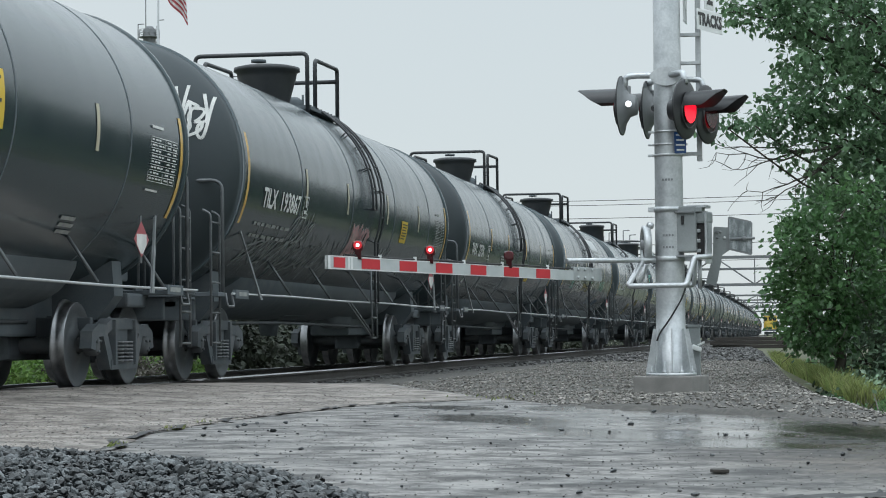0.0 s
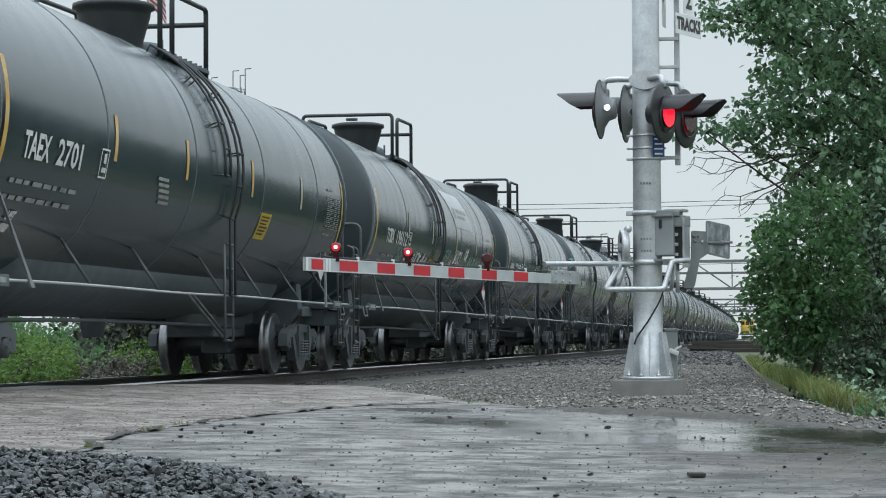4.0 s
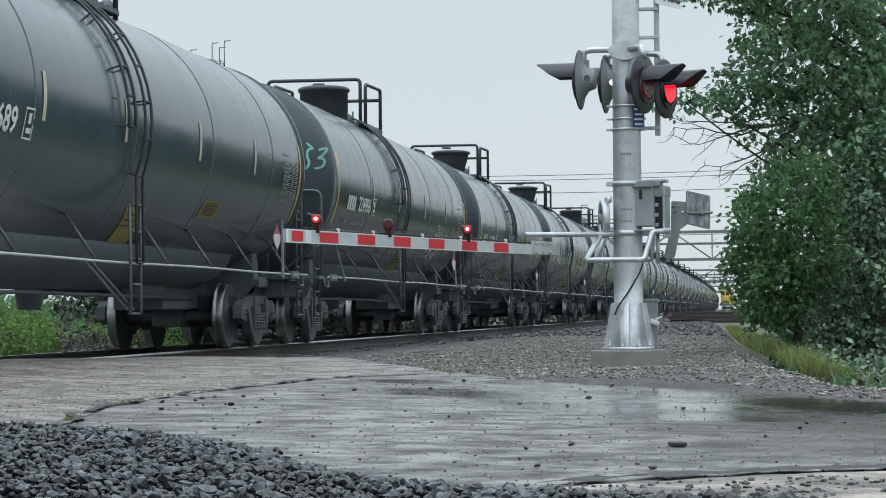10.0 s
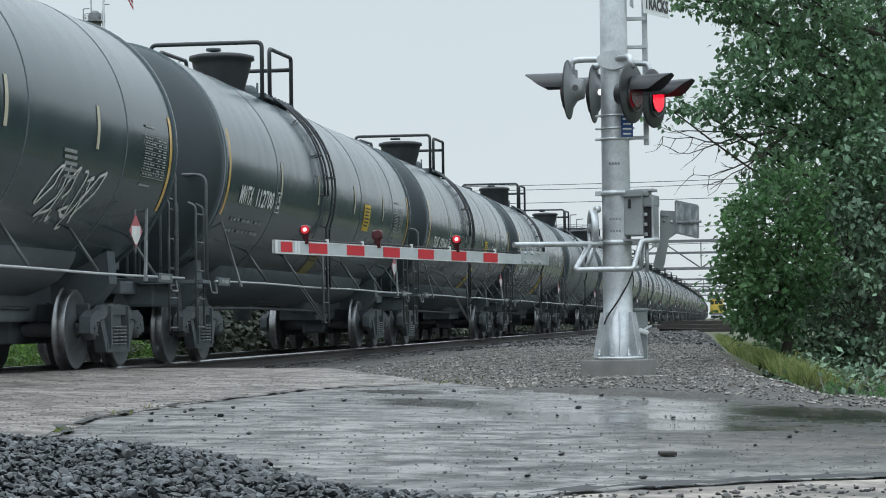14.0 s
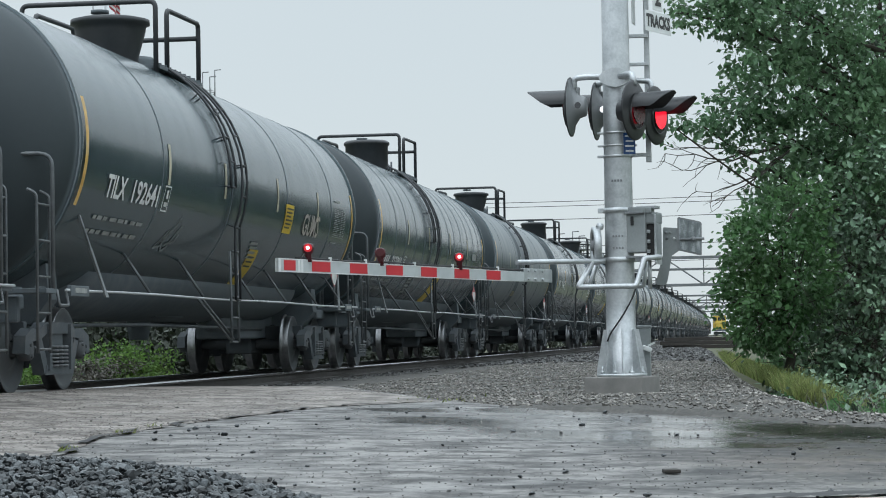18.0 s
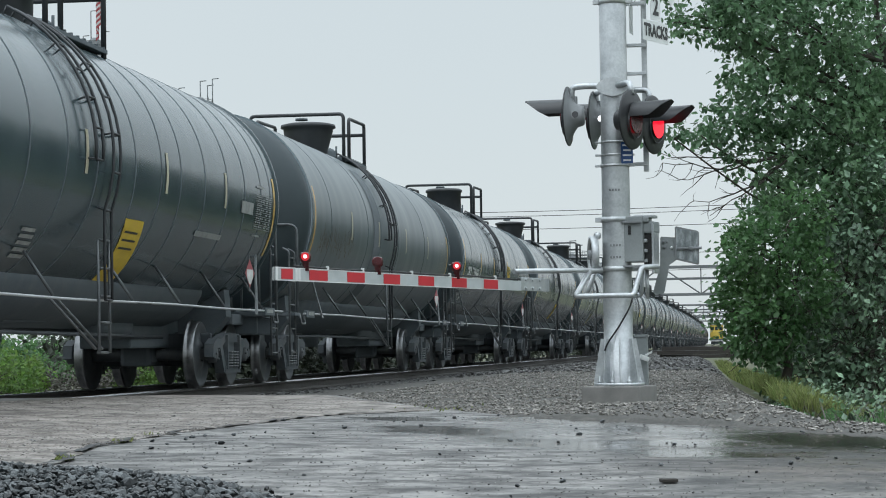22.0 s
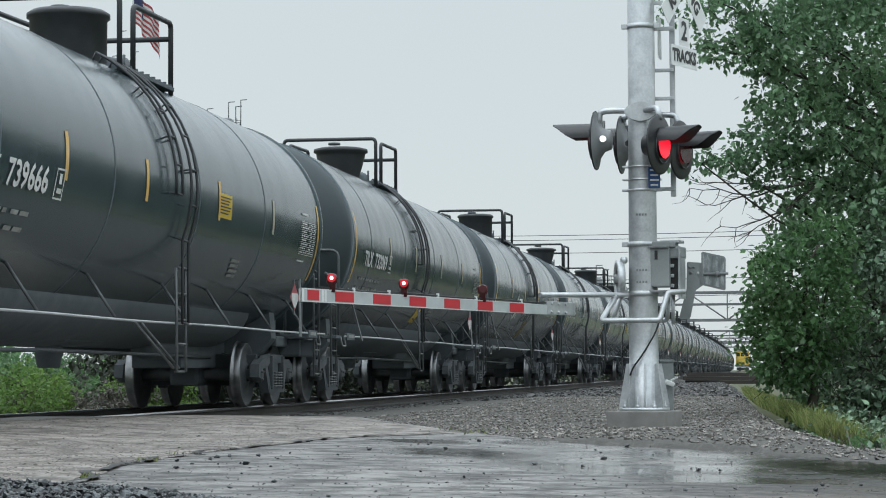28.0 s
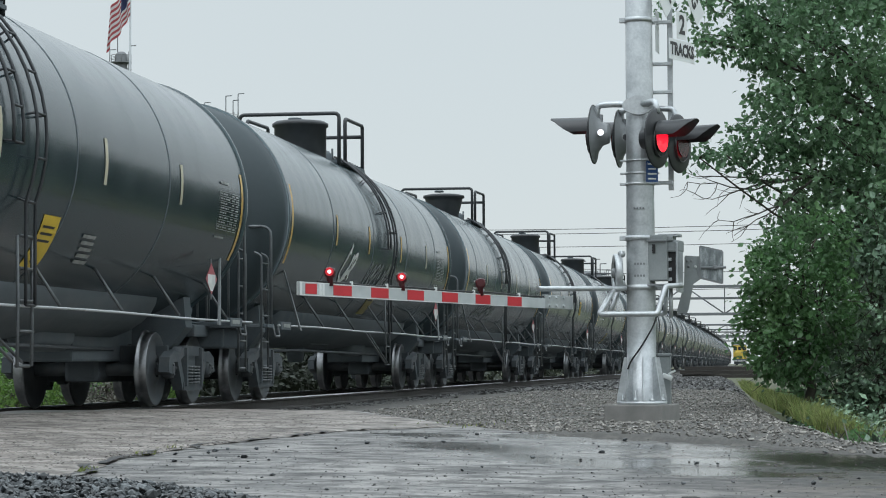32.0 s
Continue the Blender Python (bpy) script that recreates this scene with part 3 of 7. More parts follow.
stones("apron_grit", pl, np.clip(rng.lognormal(-5.3, 0.45, len(pl)), 0.003, 0.014), APRON_GRIT, rng, flat=0.5)
pl = scatter(260, (-6.8, 1.5), (7, 19), lambda x, y: heap_edge(x) < y < road_edge(x) - 0.3, road_z, 0.008)
stones("strewn_stones", pl, np.clip(rng.lognormal(-4.5, 0.45, len(pl)), 0.006, 0.022), ROCK_DARK, rng, fine=True)
pl = scatter(60000, (-6.6, 1.2), (14.5, 52), lambda x, y: road_edge(x) - 0.1 < y and x < gravel_edge(y) + 0.25 and rng.random() < 1.25 - y / 60 and (y < 25 or x > -5.3 + 0.35 * noise.noise((x, y, 6))), gravel_z, 0.008)
stones("pale_gravel_stones", pl, np.clip(rng.lognormal(-4.30, 0.36, len(pl)), 0.008, 0.036), GRAVEL, rng)
pl = scatter(5000, (-7.0, -0.2), (50, 120), lambda x, y: x < gravel_edge(y) + 0.2, gravel_z, 0.015)
stones("distant_gravel_stones", pl, np.clip(rng.lognormal(-3.0, 0.35, len(pl)), 0.025, 0.11), ROCK_TRACK, rng)
pl = scatter(15000, (1.1, 3.4), (25.8, 70), lambda x, y: rng.random() < 1.2 - y / 80, lambda x, y: -0.2 - 0.06 * (x - 1.2), 0.02)
stones("track_ballast_stones", [(x + track(y), y, z) for x, y, z in pl], np.clip(rng.lognormal(-3.2, 0.3, len(pl)), 0.02, 0.08), ROCK_TRACK, rng)

# open cracks in the asphalt: dark ragged grooves with a raised lip
def crack(name, ends, width):
    px, py, vs = [p[0] for p in ends], [p[1] for p in ends], []
    n = 120
    for i in range(n):
        t = i / (n - 1) * (len(ends) - 1)
        x, y = float(np.interp(t, range(len(ends)), px)), float(np.interp(t, range(len(ends)), py))
        x += 0.10 * noise.noise((t * 3.1, 7, 1)) + 0.05 * noise.noise((t * 9, 1, 5))
        y += 0.18 * noise.noise((t * 2.3, 3, 9)) + 0.05 * noise.noise((t * 11, 5, 2))
        wd = width * (0.75 + 0.8 * abs(noise.noise((t * 7, 2, 2))) + 0.3 * random.random())
        z = road_z(x, y) + 0.0155
        vs += [(x - wd * 0.5, y - wd, z), (x, y, z + 0.001), (x + wd * 0.5, y + wd, z)]
    fs = [(3 * i + k, 3 * i + k + 1, 3 * i + k + 4, 3 * i + k + 3) for i in range(n - 1) for k in (0, 1)]
    tagged(raw(name, vs, fs, RUBBER), "ragged dark crack across the wet asphalt", "crack", kind="structure")


av, an = [], 40
for j in range(80):
    y = 9.6 + 16.6 * j / 79
    right = float(np.interp(y, [9.6, 10.9, 13.2, 15.1, 17.8, 19.0, 20.5, 22.0, 26.3], [-3.4, -3.6, -3.95, -4.0, -3.8, -3.55, -2.95, -3.5, -5.2]))
    right += 0.10 * noise.noise((y * 1.7, 3, 1)) + 0.04 * noise.noise((y * 6, 3, 1))
    for i in range(an):
        x = -7.655 + (right + 7.655) * i / (an - 1)
        av.append((x, y, road_z(x, y) + 0.004 + 0.010 * (i < an - 1)))
apron = raw("concrete_apron", av, [(j * an + i, j * an + i + 1, j * an + i + 1 + an, j * an + i + an) for j in range(79) for i in range(an - 1)], APRON, smooth=True)
tagged(apron, "pale worn concrete apron beside the rails", "pavement", kind="structure")
crack("road_crack_1", [(-3.6, 10.9), (-3.95, 13.2), (-4.0, 15.1), (-3.8, 17.8), (-3.55, 19.0), (-2.95, 20.5)], 0.042)
crack("road_crack_2", [(-0.75, 7.55), (-0.45, 7.9), (-0.1, 8.15), (0.4, 8.45), (1.2, 8.8)], 0.11)
dv = []
for j in range(24):
    for i in range(40):
        x = -0.7 + 4.2 * i / 39
        top = float(np.interp(x, [-0.7, -0.1, 0.4, 3.5], [7.4, 8.0, 8.3, 9.5]))
        y = 3 + (top - 3) * j / 23
        dv.append((x, y, road_z(x, y) + 0.005 + 0.012 * abs(noise.noise((x * 5, y * 5, 3)))))
ob = raw("dirt_verge", dv, [(j * 40 + i, j * 40 + i + 1, j * 40 + i + 41, j * 40 + i + 40) for j in range(23) for i in range(39)], DIRT, smooth=True)
tagged(ob, "sandy wet dirt at the road edge", "dirt", kind="structure")
pl = scatter(2200, (-1.2, 1.6), (5.6, 8.6), lambda x, y: y < 7.5 + 0.6 * max(x + 0.6, 0) and rng.random() < 0.75, road_z, 0.010)
stones("dirt_verge_stones", pl, np.clip(rng.lognormal(-4.6, 0.4, len(pl)), 0.004, 0.022), ROCK_TRACK, rng, fine=True)

# ---- the crossing signal with its gate ----
FLASH = []      # lenses that flash: (lens, lit in the first half of the cycle)


def aim(place, facing):
    """A pose whose z axis points along facing, with y kept upright."""
    f = Vector(facing).normalized()
    right = Vector((0, 0, 1)).cross(f).normalized()
    up = f.cross(right)
    m = Matrix((right, up, f)).transposed().to_4x4()
    m.translation = place
    return m


def plate_text(text, size, m, lift, mat, parent, name="lettering", squeeze=1.0):
    vs, fs = lettering(text, size)
    return raw(name, [tuple(m @ Vector((u * squeeze, v, lift))) for u, v in vs], fs, mat, parent)


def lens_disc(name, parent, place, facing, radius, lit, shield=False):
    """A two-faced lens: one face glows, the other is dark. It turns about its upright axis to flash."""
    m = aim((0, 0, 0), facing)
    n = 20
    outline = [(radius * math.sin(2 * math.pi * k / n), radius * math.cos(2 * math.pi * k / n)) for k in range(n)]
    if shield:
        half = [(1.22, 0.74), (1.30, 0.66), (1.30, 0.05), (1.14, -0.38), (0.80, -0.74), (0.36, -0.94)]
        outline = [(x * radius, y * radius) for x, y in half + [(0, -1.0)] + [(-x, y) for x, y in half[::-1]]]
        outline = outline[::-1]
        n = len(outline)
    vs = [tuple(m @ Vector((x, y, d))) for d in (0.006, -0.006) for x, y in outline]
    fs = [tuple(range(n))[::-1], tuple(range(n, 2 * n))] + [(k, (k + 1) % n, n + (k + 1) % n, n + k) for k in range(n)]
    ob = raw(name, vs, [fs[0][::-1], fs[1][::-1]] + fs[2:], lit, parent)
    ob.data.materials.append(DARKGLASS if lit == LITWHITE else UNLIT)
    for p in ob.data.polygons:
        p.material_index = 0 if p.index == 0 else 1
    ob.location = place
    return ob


def signal_lamp(root, place, facing, front, first):
    """A flashing lamp: round black background, visor, cast housing behind, lens."""
    m = aim(place, facing)
    bm = bmesh.new()
    lathe(bm, [(0.0, -0.004), (0.10, -0.004), (0.285, -0.03), (0.30, -0.035), (0.302, -0.045), (0.285, -0.045), (0.11, -0.02), (0.0, -0.02)], m, 40)
    disc = part("lamp_background", bm, LAMPBLACK, root, "round black background of a flashing lamp")
    bm = bmesh.new()
    lathe(bm, [(0.29, -0.046), (0.20, -0.075), (0.12, -0.13), (0.10, -0.19), (0.095, -0.20), (0.0, -0.205)], m, 32)
    box(bm, (0, 0.14, -0.11), (0.06, 0.12, 0.05), m, 0.01)
    part("lamp_housing", bm, LAMPGREY if not front else LAMPBLACK, disc, "grey cast lamp housing")
    bm = bmesh.new()
    rows = []
    for j in range(9):
        t = j / 8
        z = 0.39 * t
        half = math.radians(92 - 64 * max(0.0, (t - 0.5) / 0.5) ** 1.3)
        r = 0.150
        rows.append([[bm.verts.new(m @ Vector(((r - d) * math.sin(a), (r - d) * math.cos(a) + 0.025, z))) for a in [half * (2 * k / 16 - 1) for k in range(17)]] for d in (0, 0.006)])
    for a, b in zip(rows, rows[1:]):
        for k in range(16):
            bm.faces.new((a[0][k], a[0][k + 1], b[0][k + 1], b[0][k])).smooth = True
            bm.faces.new((a[1][k + 1], a[1][k], b[1][k], b[1][k + 1])).smooth = True
    for k in range(16):
        bm.faces.new((rows[-1][0][k], rows[-1][0][k + 1], rows[-1][1][k + 1], rows[-1][1][k]))
    part("visor", bm, LAMPBLACK, disc, "black half-round visor")
    bm = bmesh.new()
    lathe(bm, [(0.150, -0.01), (0.150, 0.006), (0.160, 0.006), (0.160, -0.01)], m @ Matrix.Translation((0, -0.035, 0)), 24)
    part("bezel", bm, LAMPBLACK, disc)
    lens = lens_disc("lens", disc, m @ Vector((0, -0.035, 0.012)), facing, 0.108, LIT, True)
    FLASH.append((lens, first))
    if not front:
        side = Vector((0.15, -1, 0)).normalized()
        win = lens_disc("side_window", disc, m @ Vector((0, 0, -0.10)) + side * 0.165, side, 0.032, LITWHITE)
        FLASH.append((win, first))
    return disc


BASE = Vector((-1.455, 22.9, -0.06))
gate = tagged(new("crossing_gate"), "galvanised crossing signal mast with flashing lamps and lowered gate", "crossing gate")
gate.location = BASE
tilt = pose(0, 0, 0, 0, 0, -14)
bm = bmesh.new()
box(bm, (0, 0, -0.02), (0.61, 0.61, 0.33), tilt, 0.012)
part("foundation", bm, CONC, gate, "square grey concrete foundation block")
bm = bmesh.new()
lathe(bm, [(0.0, 0.146), (0.255, 0.146), (0.255, 0.176), (0.15, 0.176), (0.148, 1.0), (0.140, 2.6), (0.134, 5.3), (0.10, 5.36), (0, 5.38)], Matrix(), 40)
part("mast", bm, GALV, gate, "round galvanised steel mast")
for i in range(8):
    bm = bmesh.new()
    m = tilt @ pose(0, 0, 0, 0, 0, 22.5 + 45 * i)
    prism(bm, [(0.140, 0.177), (0.252, 0.177), (0.252, 0.21), (0.178, 0.62), (0.140, 0.62)], 0.016, m)
    part("gusset", bm, GALV, gate)
for i in range(8):
    m = tilt @ pose(0, 0, 0, 0, 0, 45 * i)
    bm = bmesh.new()
    lathe(bm, [(0, 0.176), (0.026, 0.176), (0.026, 0.202), (0.012, 0.202), (0.012, 0.245 + 0.05 * (i == 6)), (0, 0.245 + 0.05 * (i == 6))], m @ Matrix.Translation((0.215, 0, 0)), 6)
    part("anchor_bolt", bm, GALV, gate)
for z, r, h in ((1.30, 0.165, 0.05), (1.80, 0.16, 0.05), (2.36, 0.152, 0.025), (2.47, 0.148, 0.02), (2.60, 0.148, 0.02), (4.02, 0.146, 0.05)):
    bm = bmesh.new()
    lathe(bm, [(r - 0.02, z), (r, z), (r, z + h), (r - 0.02, z + h)], Matrix(), 32)
    box(bm, (r + 0.02, -0.03, z + h / 2), (0.06, 0.05, h), Matrix(), 0.005)
    box(bm, (-r - 0.02, -0.03, z + h / 2), (0.06, 0.05, h), Matrix(), 0.005)
    part("clamp_band", bm, GALV, gate)
# lamp arms
bm = bmesh.new()
n = 24
prism(bm, [(0.165 * math.cos(2 * math.pi * k / n) ** 1, 0.085 * math.sin(2 * math.pi * k / n) * (1.15 - 0.15 * abs(math.cos(2 * math.pi * k / n)))) for k in range(n)], 0.07,
      Matrix.Translation((0.0, -0.155, 3.16)))
part("arm_clamp", bm, GALV, gate, "oval cast clamp that carries the lamp arms")
bm = bmesh.new()
tube(bm, rounded([(-0.03, -0.15, 3.17), (-0.30, -0.13, 3.18), (-0.42, -0.12, 3.17), (-0.42, -0.12, 3.03)], 0.05), 0.032, 10)
part("lamp_arm", bm, GALV, gate)
bm = bmesh.new()
tube(bm, rounded([(-0.10, 0.15, 3.16), (-0.22, 0.40, 3.16), (-0.20, 0.42, 3.03)], 0.05), 0.03, 10)
part("lamp_arm", bm, GALV, gate)
bm = bmesh.new()
tube(bm, rounded([(0.03, -0.15, 3.17), (0.18, -0.34, 3.18), (0.20, -0.38, 3.05)], 0.05), 0.032, 10)
part("lamp_arm", bm, GALV, gate)
bm = bmesh.new()
tube(bm, rounded([(0.10, 0.12, 3.16), (0.34, 0.16, 3.15), (0.36, 0.13, 3.03)], 0.05), 0.03, 10)
part("lamp_arm", bm, GALV, gate)
RIGHT, LEFT = (0.93, -0.36, 0), (-0.995, 0.10, 0)
signal_lamp(gate, Vector((0.235, -0.40, 2.80)), RIGHT, True, True)
signal_lamp(gate, Vector((0.425, 0.10, 2.79)), RIGHT, True, False)
signal_lamp(gate, Vector((-0.50, -0.10, 2.88)), LEFT, False, True)
signal_lamp(gate, Vector((-0.28, 0.40, 2.88)), LEFT, False, False)
# sign post with crossbuck and track count
bm = bmesh.new()
box(bm, (0.30, 0.30, 3.58), (0.055, 0.05, 2.5), Matrix(), 0.006)
post = part("sign_post", bm, GALV, gate, "slim galvanised sign post")
for z in (2.40, 3.33, 3.62, 4.05, 4.32):
    bm = bmesh.new()
    box(bm, (0.21, 0.20, z), (0.22, 0.05, 0.035), pose(0, 0, 0), 0.004)
    box(bm, (0.10, 0.17, z), (0.05, 0.08, 0.03), pose(0, 0, 0), 0.004)
    part("sign_bracket", bm, GALV, post)


def sign(name, place, facing, outline, label):
    m = aim(place, facing)
    bm = bmesh.new()
    a = [bm.verts.new(m @ Vector((x, y, 0.0))) for x, y in outline]
    b = [bm.verts.new(m @ Vector((x, y, -0.006))) for x, y in outline]
    bm.faces.new(a)
    bm.faces.new(b[::-1])
    for i in range(len(a)):
        j = (i + 1) % len(a)
        bm.faces.new((a[j], a[i], b[i], b[j]))
    return part(name, bm, SIGNWHITE, gate, label), m


def rect(w, h):
    return [(-w / 2, -h / 2), (w / 2, -h / 2), (w / 2, h / 2), (-w / 2, h / 2)]


FACE = (0.92, -0.40, 0)
plate, m = sign("track_count_sign", (0.425, 0.28, 3.76), FACE, rect(0.58, 0.21), "white sign reading tracks in black")
plate_text("TRACKS", 0.17, m, 0.003, INK, plate, squeeze=0.86)
plate, m = sign("number_sign", (0.425, 0.28, 4.02), FACE, rect(0.22, 0.28), "white sign with a black figure two")
plate_text("2", 0.27, m, 0.003, INK, plate)
for text, turn, depth in (("RAILROAD", 45, 0.0), ("CROSSING", -45, 0.012)):
    plate, m = sign("crossbuck_blade", Vector((0.425, 0.28, 4.57)) + Vector(FACE) * depth, FACE,
                    [tuple((Matrix.Rotation(radians(turn), 2) @ Vector(p))) for p in rect(1.22, 0.23)], "white crossbuck blade with black lettering")
    plate_text(text, 0.2, m @ pose(0, 0, 0, 0, 0, turn), 0.003, INK, plate, squeeze=0.92)
plate, m = sign("rear_sign", (0.17, 0.26, 3.96), LEFT, rect(0.22, 0.42), "white sign plate seen from its edge")
bm = bmesh.new()
m = aim((0.13, -0.15, 2.49), (0.25, -1, 0))
box(bm, (0, 0, 0), (0.12, 0.215, 0.006), m)
plate = part("blue_plate", bm, SIGNBLUE, gate, "small blue information plate with white lines")
for i in range(4):
    bm = bmesh.new()
    box(bm, (0, 0.075 - 0.05 * i, 0.005), (0.09 - 0.012 * (i % 2), 0.016, 0.002), m)
    part("text_bar", bm, WHITE, plate)
# gate drive, counterweight and frame
bm = bmesh.new()
box(bm, (0.20, 0.05, 1.62), (0.20, 0.30, 0.46), pose(0, 0, 0, 0, 0, -12), 0.012)
drive = part("gate_drive", bm, GREYBOX, gate, "grey gate drive box with ribbed cover")
turned = pose(0, 0, 0, 0, 0, -12)
# The shade of the gap beside the box is put in as a black block.
bm = bmesh.new()
box(bm, (0.335, 0.06, 1.55), (0.09, 0.20, 0.42), turned, 0.01)
core = part("drive_motor", bm, RUBBER, drive, "black block standing for the shaded gap of the gate drive")
for i in range(4):
    bm = bmesh.new()
    box(bm, (0.315, -0.045, 1.40 + 0.10 * i), (0.04, 0.03, 0.035), turned, 0.006)
    part("latch", bm, GALV, core)
bm = bmesh.new()
box(bm, (0.325, 0.05, 1.735), (0.17, 0.24, 0.12), turned, 0.02)
box(bm, (0.30, -0.02, 1.81), (0.12, 0.14, 0.05), turned, 0.01)
part("drive_cover", bm, GREYBOX, drive)
bm = bmesh.new()
box(bm, (0.395, 0.03, 1.52), (0.022, 0.22, 0.50), turned, 0.005)
part("side_plate", bm, GALV, drive)
for z in (1.345, 1.79):
    bm = bmesh.new()
    box(bm, (0.19, -0.11, z), (0.20, 0.04, 0.02), turned, 0.004)
    part("box_flange", bm, LAMPGREY, drive)
bm = bmesh.new()
box(bm, (0.165, -0.105, 1.71), (0.03, 0.012, 0.09), turned, 0.003)
part("hinge", bm, RUBBER, drive)
bm = bmesh.new()
box(bm, (0.30, 0.02, 1.845), (0.20, 0.20, 0.03), turned, 0.006)
part("top_bracket", bm, GALV, drive)
bm = bmesh.new()
hub_m = aim((-0.235, -0.06, 1.47), (-1, -0.22, 0)) @ Matrix.Diagonal((1, 1.0, 1, 1))
lathe(bm, [(0.13, -0.035), (0.19, -0.035), (0.195, 0.035), (0.15, 0.04), (0.13, 0.02)], hub_m, 36)
hub = part("pivot_hub", bm, GALV, gate, "round pivot hub of the gate arm")
bm = bmesh.new()
lathe(bm, [(0, -0.02), (0.135, -0.02), (0.135, 0.012), (0.05, 0.015), (0.05, 0.05), (0, 0.05)], hub_m, 28)
part("hub_web", bm, LAMPGREY, hub)
for k in range(3):      # faint stencilled marks on the mast
    bm = bmesh.new()
    for i in range(4):
        box(bm, (-0.05 + 0.03 * i, -0.1475 + 0.003 * abs(i - 1.5), (1.44, 1.56, 2.12)[k]), (0.02, 0.006, 0.022), Matrix())
    part("stencil_mark", bm, LAMPGREY, gate)
for z in (1.66, 1.36):
    bm = bmesh.new()
    lathe(bm, [(0, -0.02), (0.035, -0.02), (0.035, 0.02), (0, 0.02)], aim((-0.185, -0.13, z), (-0.6, -0.8, 0)), 12)
    part("pivot_bolt", bm, GALV, gate)
bm = bmesh.new()
prism(bm, [(0.347, 1.09), (0.36, 1.07), (0.45, 1.07), (0.465, 1.10), (0.518, 1.364), (0.60, 1.42), (0.60, 1.63), (0.575, 1.645), (0.44, 1.655), (0.43, 1.64), (0.423, 1.364)], 0.025, Matrix.Translation((0, 0.25, 0)))
lever = part("counterweight_arm", bm, GREYBOX, gate, "grey steel counterweight lever plate")
bm = bmesh.new()
prism(bm, [(-0.125, -0.125), (-0.11, -0.145), (0.105, -0.20), (0.12, -0.19), (0.125, 0.125), (0.11, 0.145), (-0.105, 0.195), (-0.12, 0.185)], 0.05, Matrix.Translation((0.70, 0.24, 1.56)))
weight = part("counterweight", bm, LAMPGREY, gate, "square steel counterweight slab with a worn pale face")
bm = bmesh.new()
prism(bm, [(-0.108, -0.118), (-0.10, -0.128), (0.098, -0.178), (0.106, -0.17), (0.108, 0.118), (0.10, 0.13), (-0.098, 0.175), (-0.106, 0.168)], 0.056, Matrix.Translation((0.70, 0.24, 1.56)))
part("worn_face", bm, WORNPLATE, weight)
# Three bolts, and a white disc painted as sky showing through a hole.
for x, z, r, m in ((0.46, 1.60, 0.016, LAMPGREY), (0.47, 1.545, 0.016, LAMPGREY), (0.543, 1.54, 0.014, ARMEDGE), (0.50, 1.60, 0.012, LAMPGREY)):
    bm = bmesh.new()
    lathe(bm, [(0, -0.015), (r, -0.015), (r, 0.018), (0, 0.018)], aim((x, 0.245, z), (0, -1, 0)), 10)
    part("lever_bolt", bm, m, lever)
bm = bmesh.new()
tube(bm, [(0.60, 0.20, 1.525), (0.85, 0.20, 1.53)], 0.014, 8)
lathe(bm, [(0, 0), (0.03, 0), (0.03, 0.02), (0, 0.02)], aim((0.74, 0.205, 1.528), (0, -1, 0)), 6)
part("weight_bolt", bm, LAMPGREY, weight)
bm = bmesh.new()
tube(bm, rounded([(-0.93, -1.10, 1.285), (-0.26, -0.22, 1.31), (-0.14, -0.16, 1.31)], 0.05), 0.026, 10)
part("arm_pipe", bm, GALV, gate, "galvanised pipe that carries the gate arm")
bm = bmesh.new()
tube(bm, rounded([(-0.26, -0.24, 1.30), (-0.40, -0.33, 1.05), (0.18, -0.33, 1.05), (0.26, -0.22, 1.33), (0.42, -0.12, 1.34)], 0.03), 0.028, 10)
part("guard_frame", bm, GALV, gate, "bent pipe guard frame round the mast")
bm = bmesh.new()
tube(bm, rounded([(-0.24, 0.20, 1.30), (-0.34, 0.28, 1.06), (0.22, 0.30, 1.06), (0.26, 0.22, 1.33)], 0.03), 0.024, 8)
tube(bm, [(0.30, 0.0, 1.32), (0.30, 0.02, 1.02)], 0.02, 8)
part("guard_frame", bm, GALV, gate)
bm = bmesh.new()
tube(bm, rounded([(0.17, -0.10, 1.06), (0.13, -0.16, 0.93), (0.02, -0.19, 0.74), (-0.10, -0.16, 0.58), (-0.13, -0.17, 0.50)], 0.1), 0.009, 6)
part("cable", bm, RUBBER, gate, "black cable looped down the mast")
bm = bmesh.new()
box(bm, (0.21, 0.42, 0.32), (0.125, 0.14, 0.62), Matrix(), 0.01)
box(bm, (0.21, 0.42, 0.645), (0.145, 0.16, 0.03), Matrix(), 0.008)
tagged(part("junction_pedestal", bm, GREYBOX), "small pale grey cable junction pedestal behind the mast", "pedestal").location = BASE
bm = bmesh.new()
box(bm, (0, 0, 0), (0.10, 0.06, 0.05), pose(0, 0, 0, 10, 20, 30), 0.015)
box(bm, (0.06, 0.01, 0.02), (0.08, 0.02, 0.02), pose(0, 0, 0, 0, -25, 0), 0.006)
ob = tagged(part("cable_fitting", bm, ARMEDGE), "small white cable fitting on the gravel", "fitting")
ob.location = BASE + Vector((0.24, 0.30, 0.42))

# striped gate arm
arm_tip, along = Vector((-4.041, 18.5, 1.139)) - BASE, Vector((0.4587, 0.8885, -0.0147)).normalized()
outward = Vector((0.8885, -0.4587, 0)).normalized()
AM = Matrix((along, -outward, Vector((0, 0, 1)))).transposed().to_4x4()
AM.translation = arm_tip
bm = bmesh.new()
prism(bm, [(0, -0.056), (3.86, -0.047), (3.86, 0.047), (0, 0.056)], 0.03, AM)
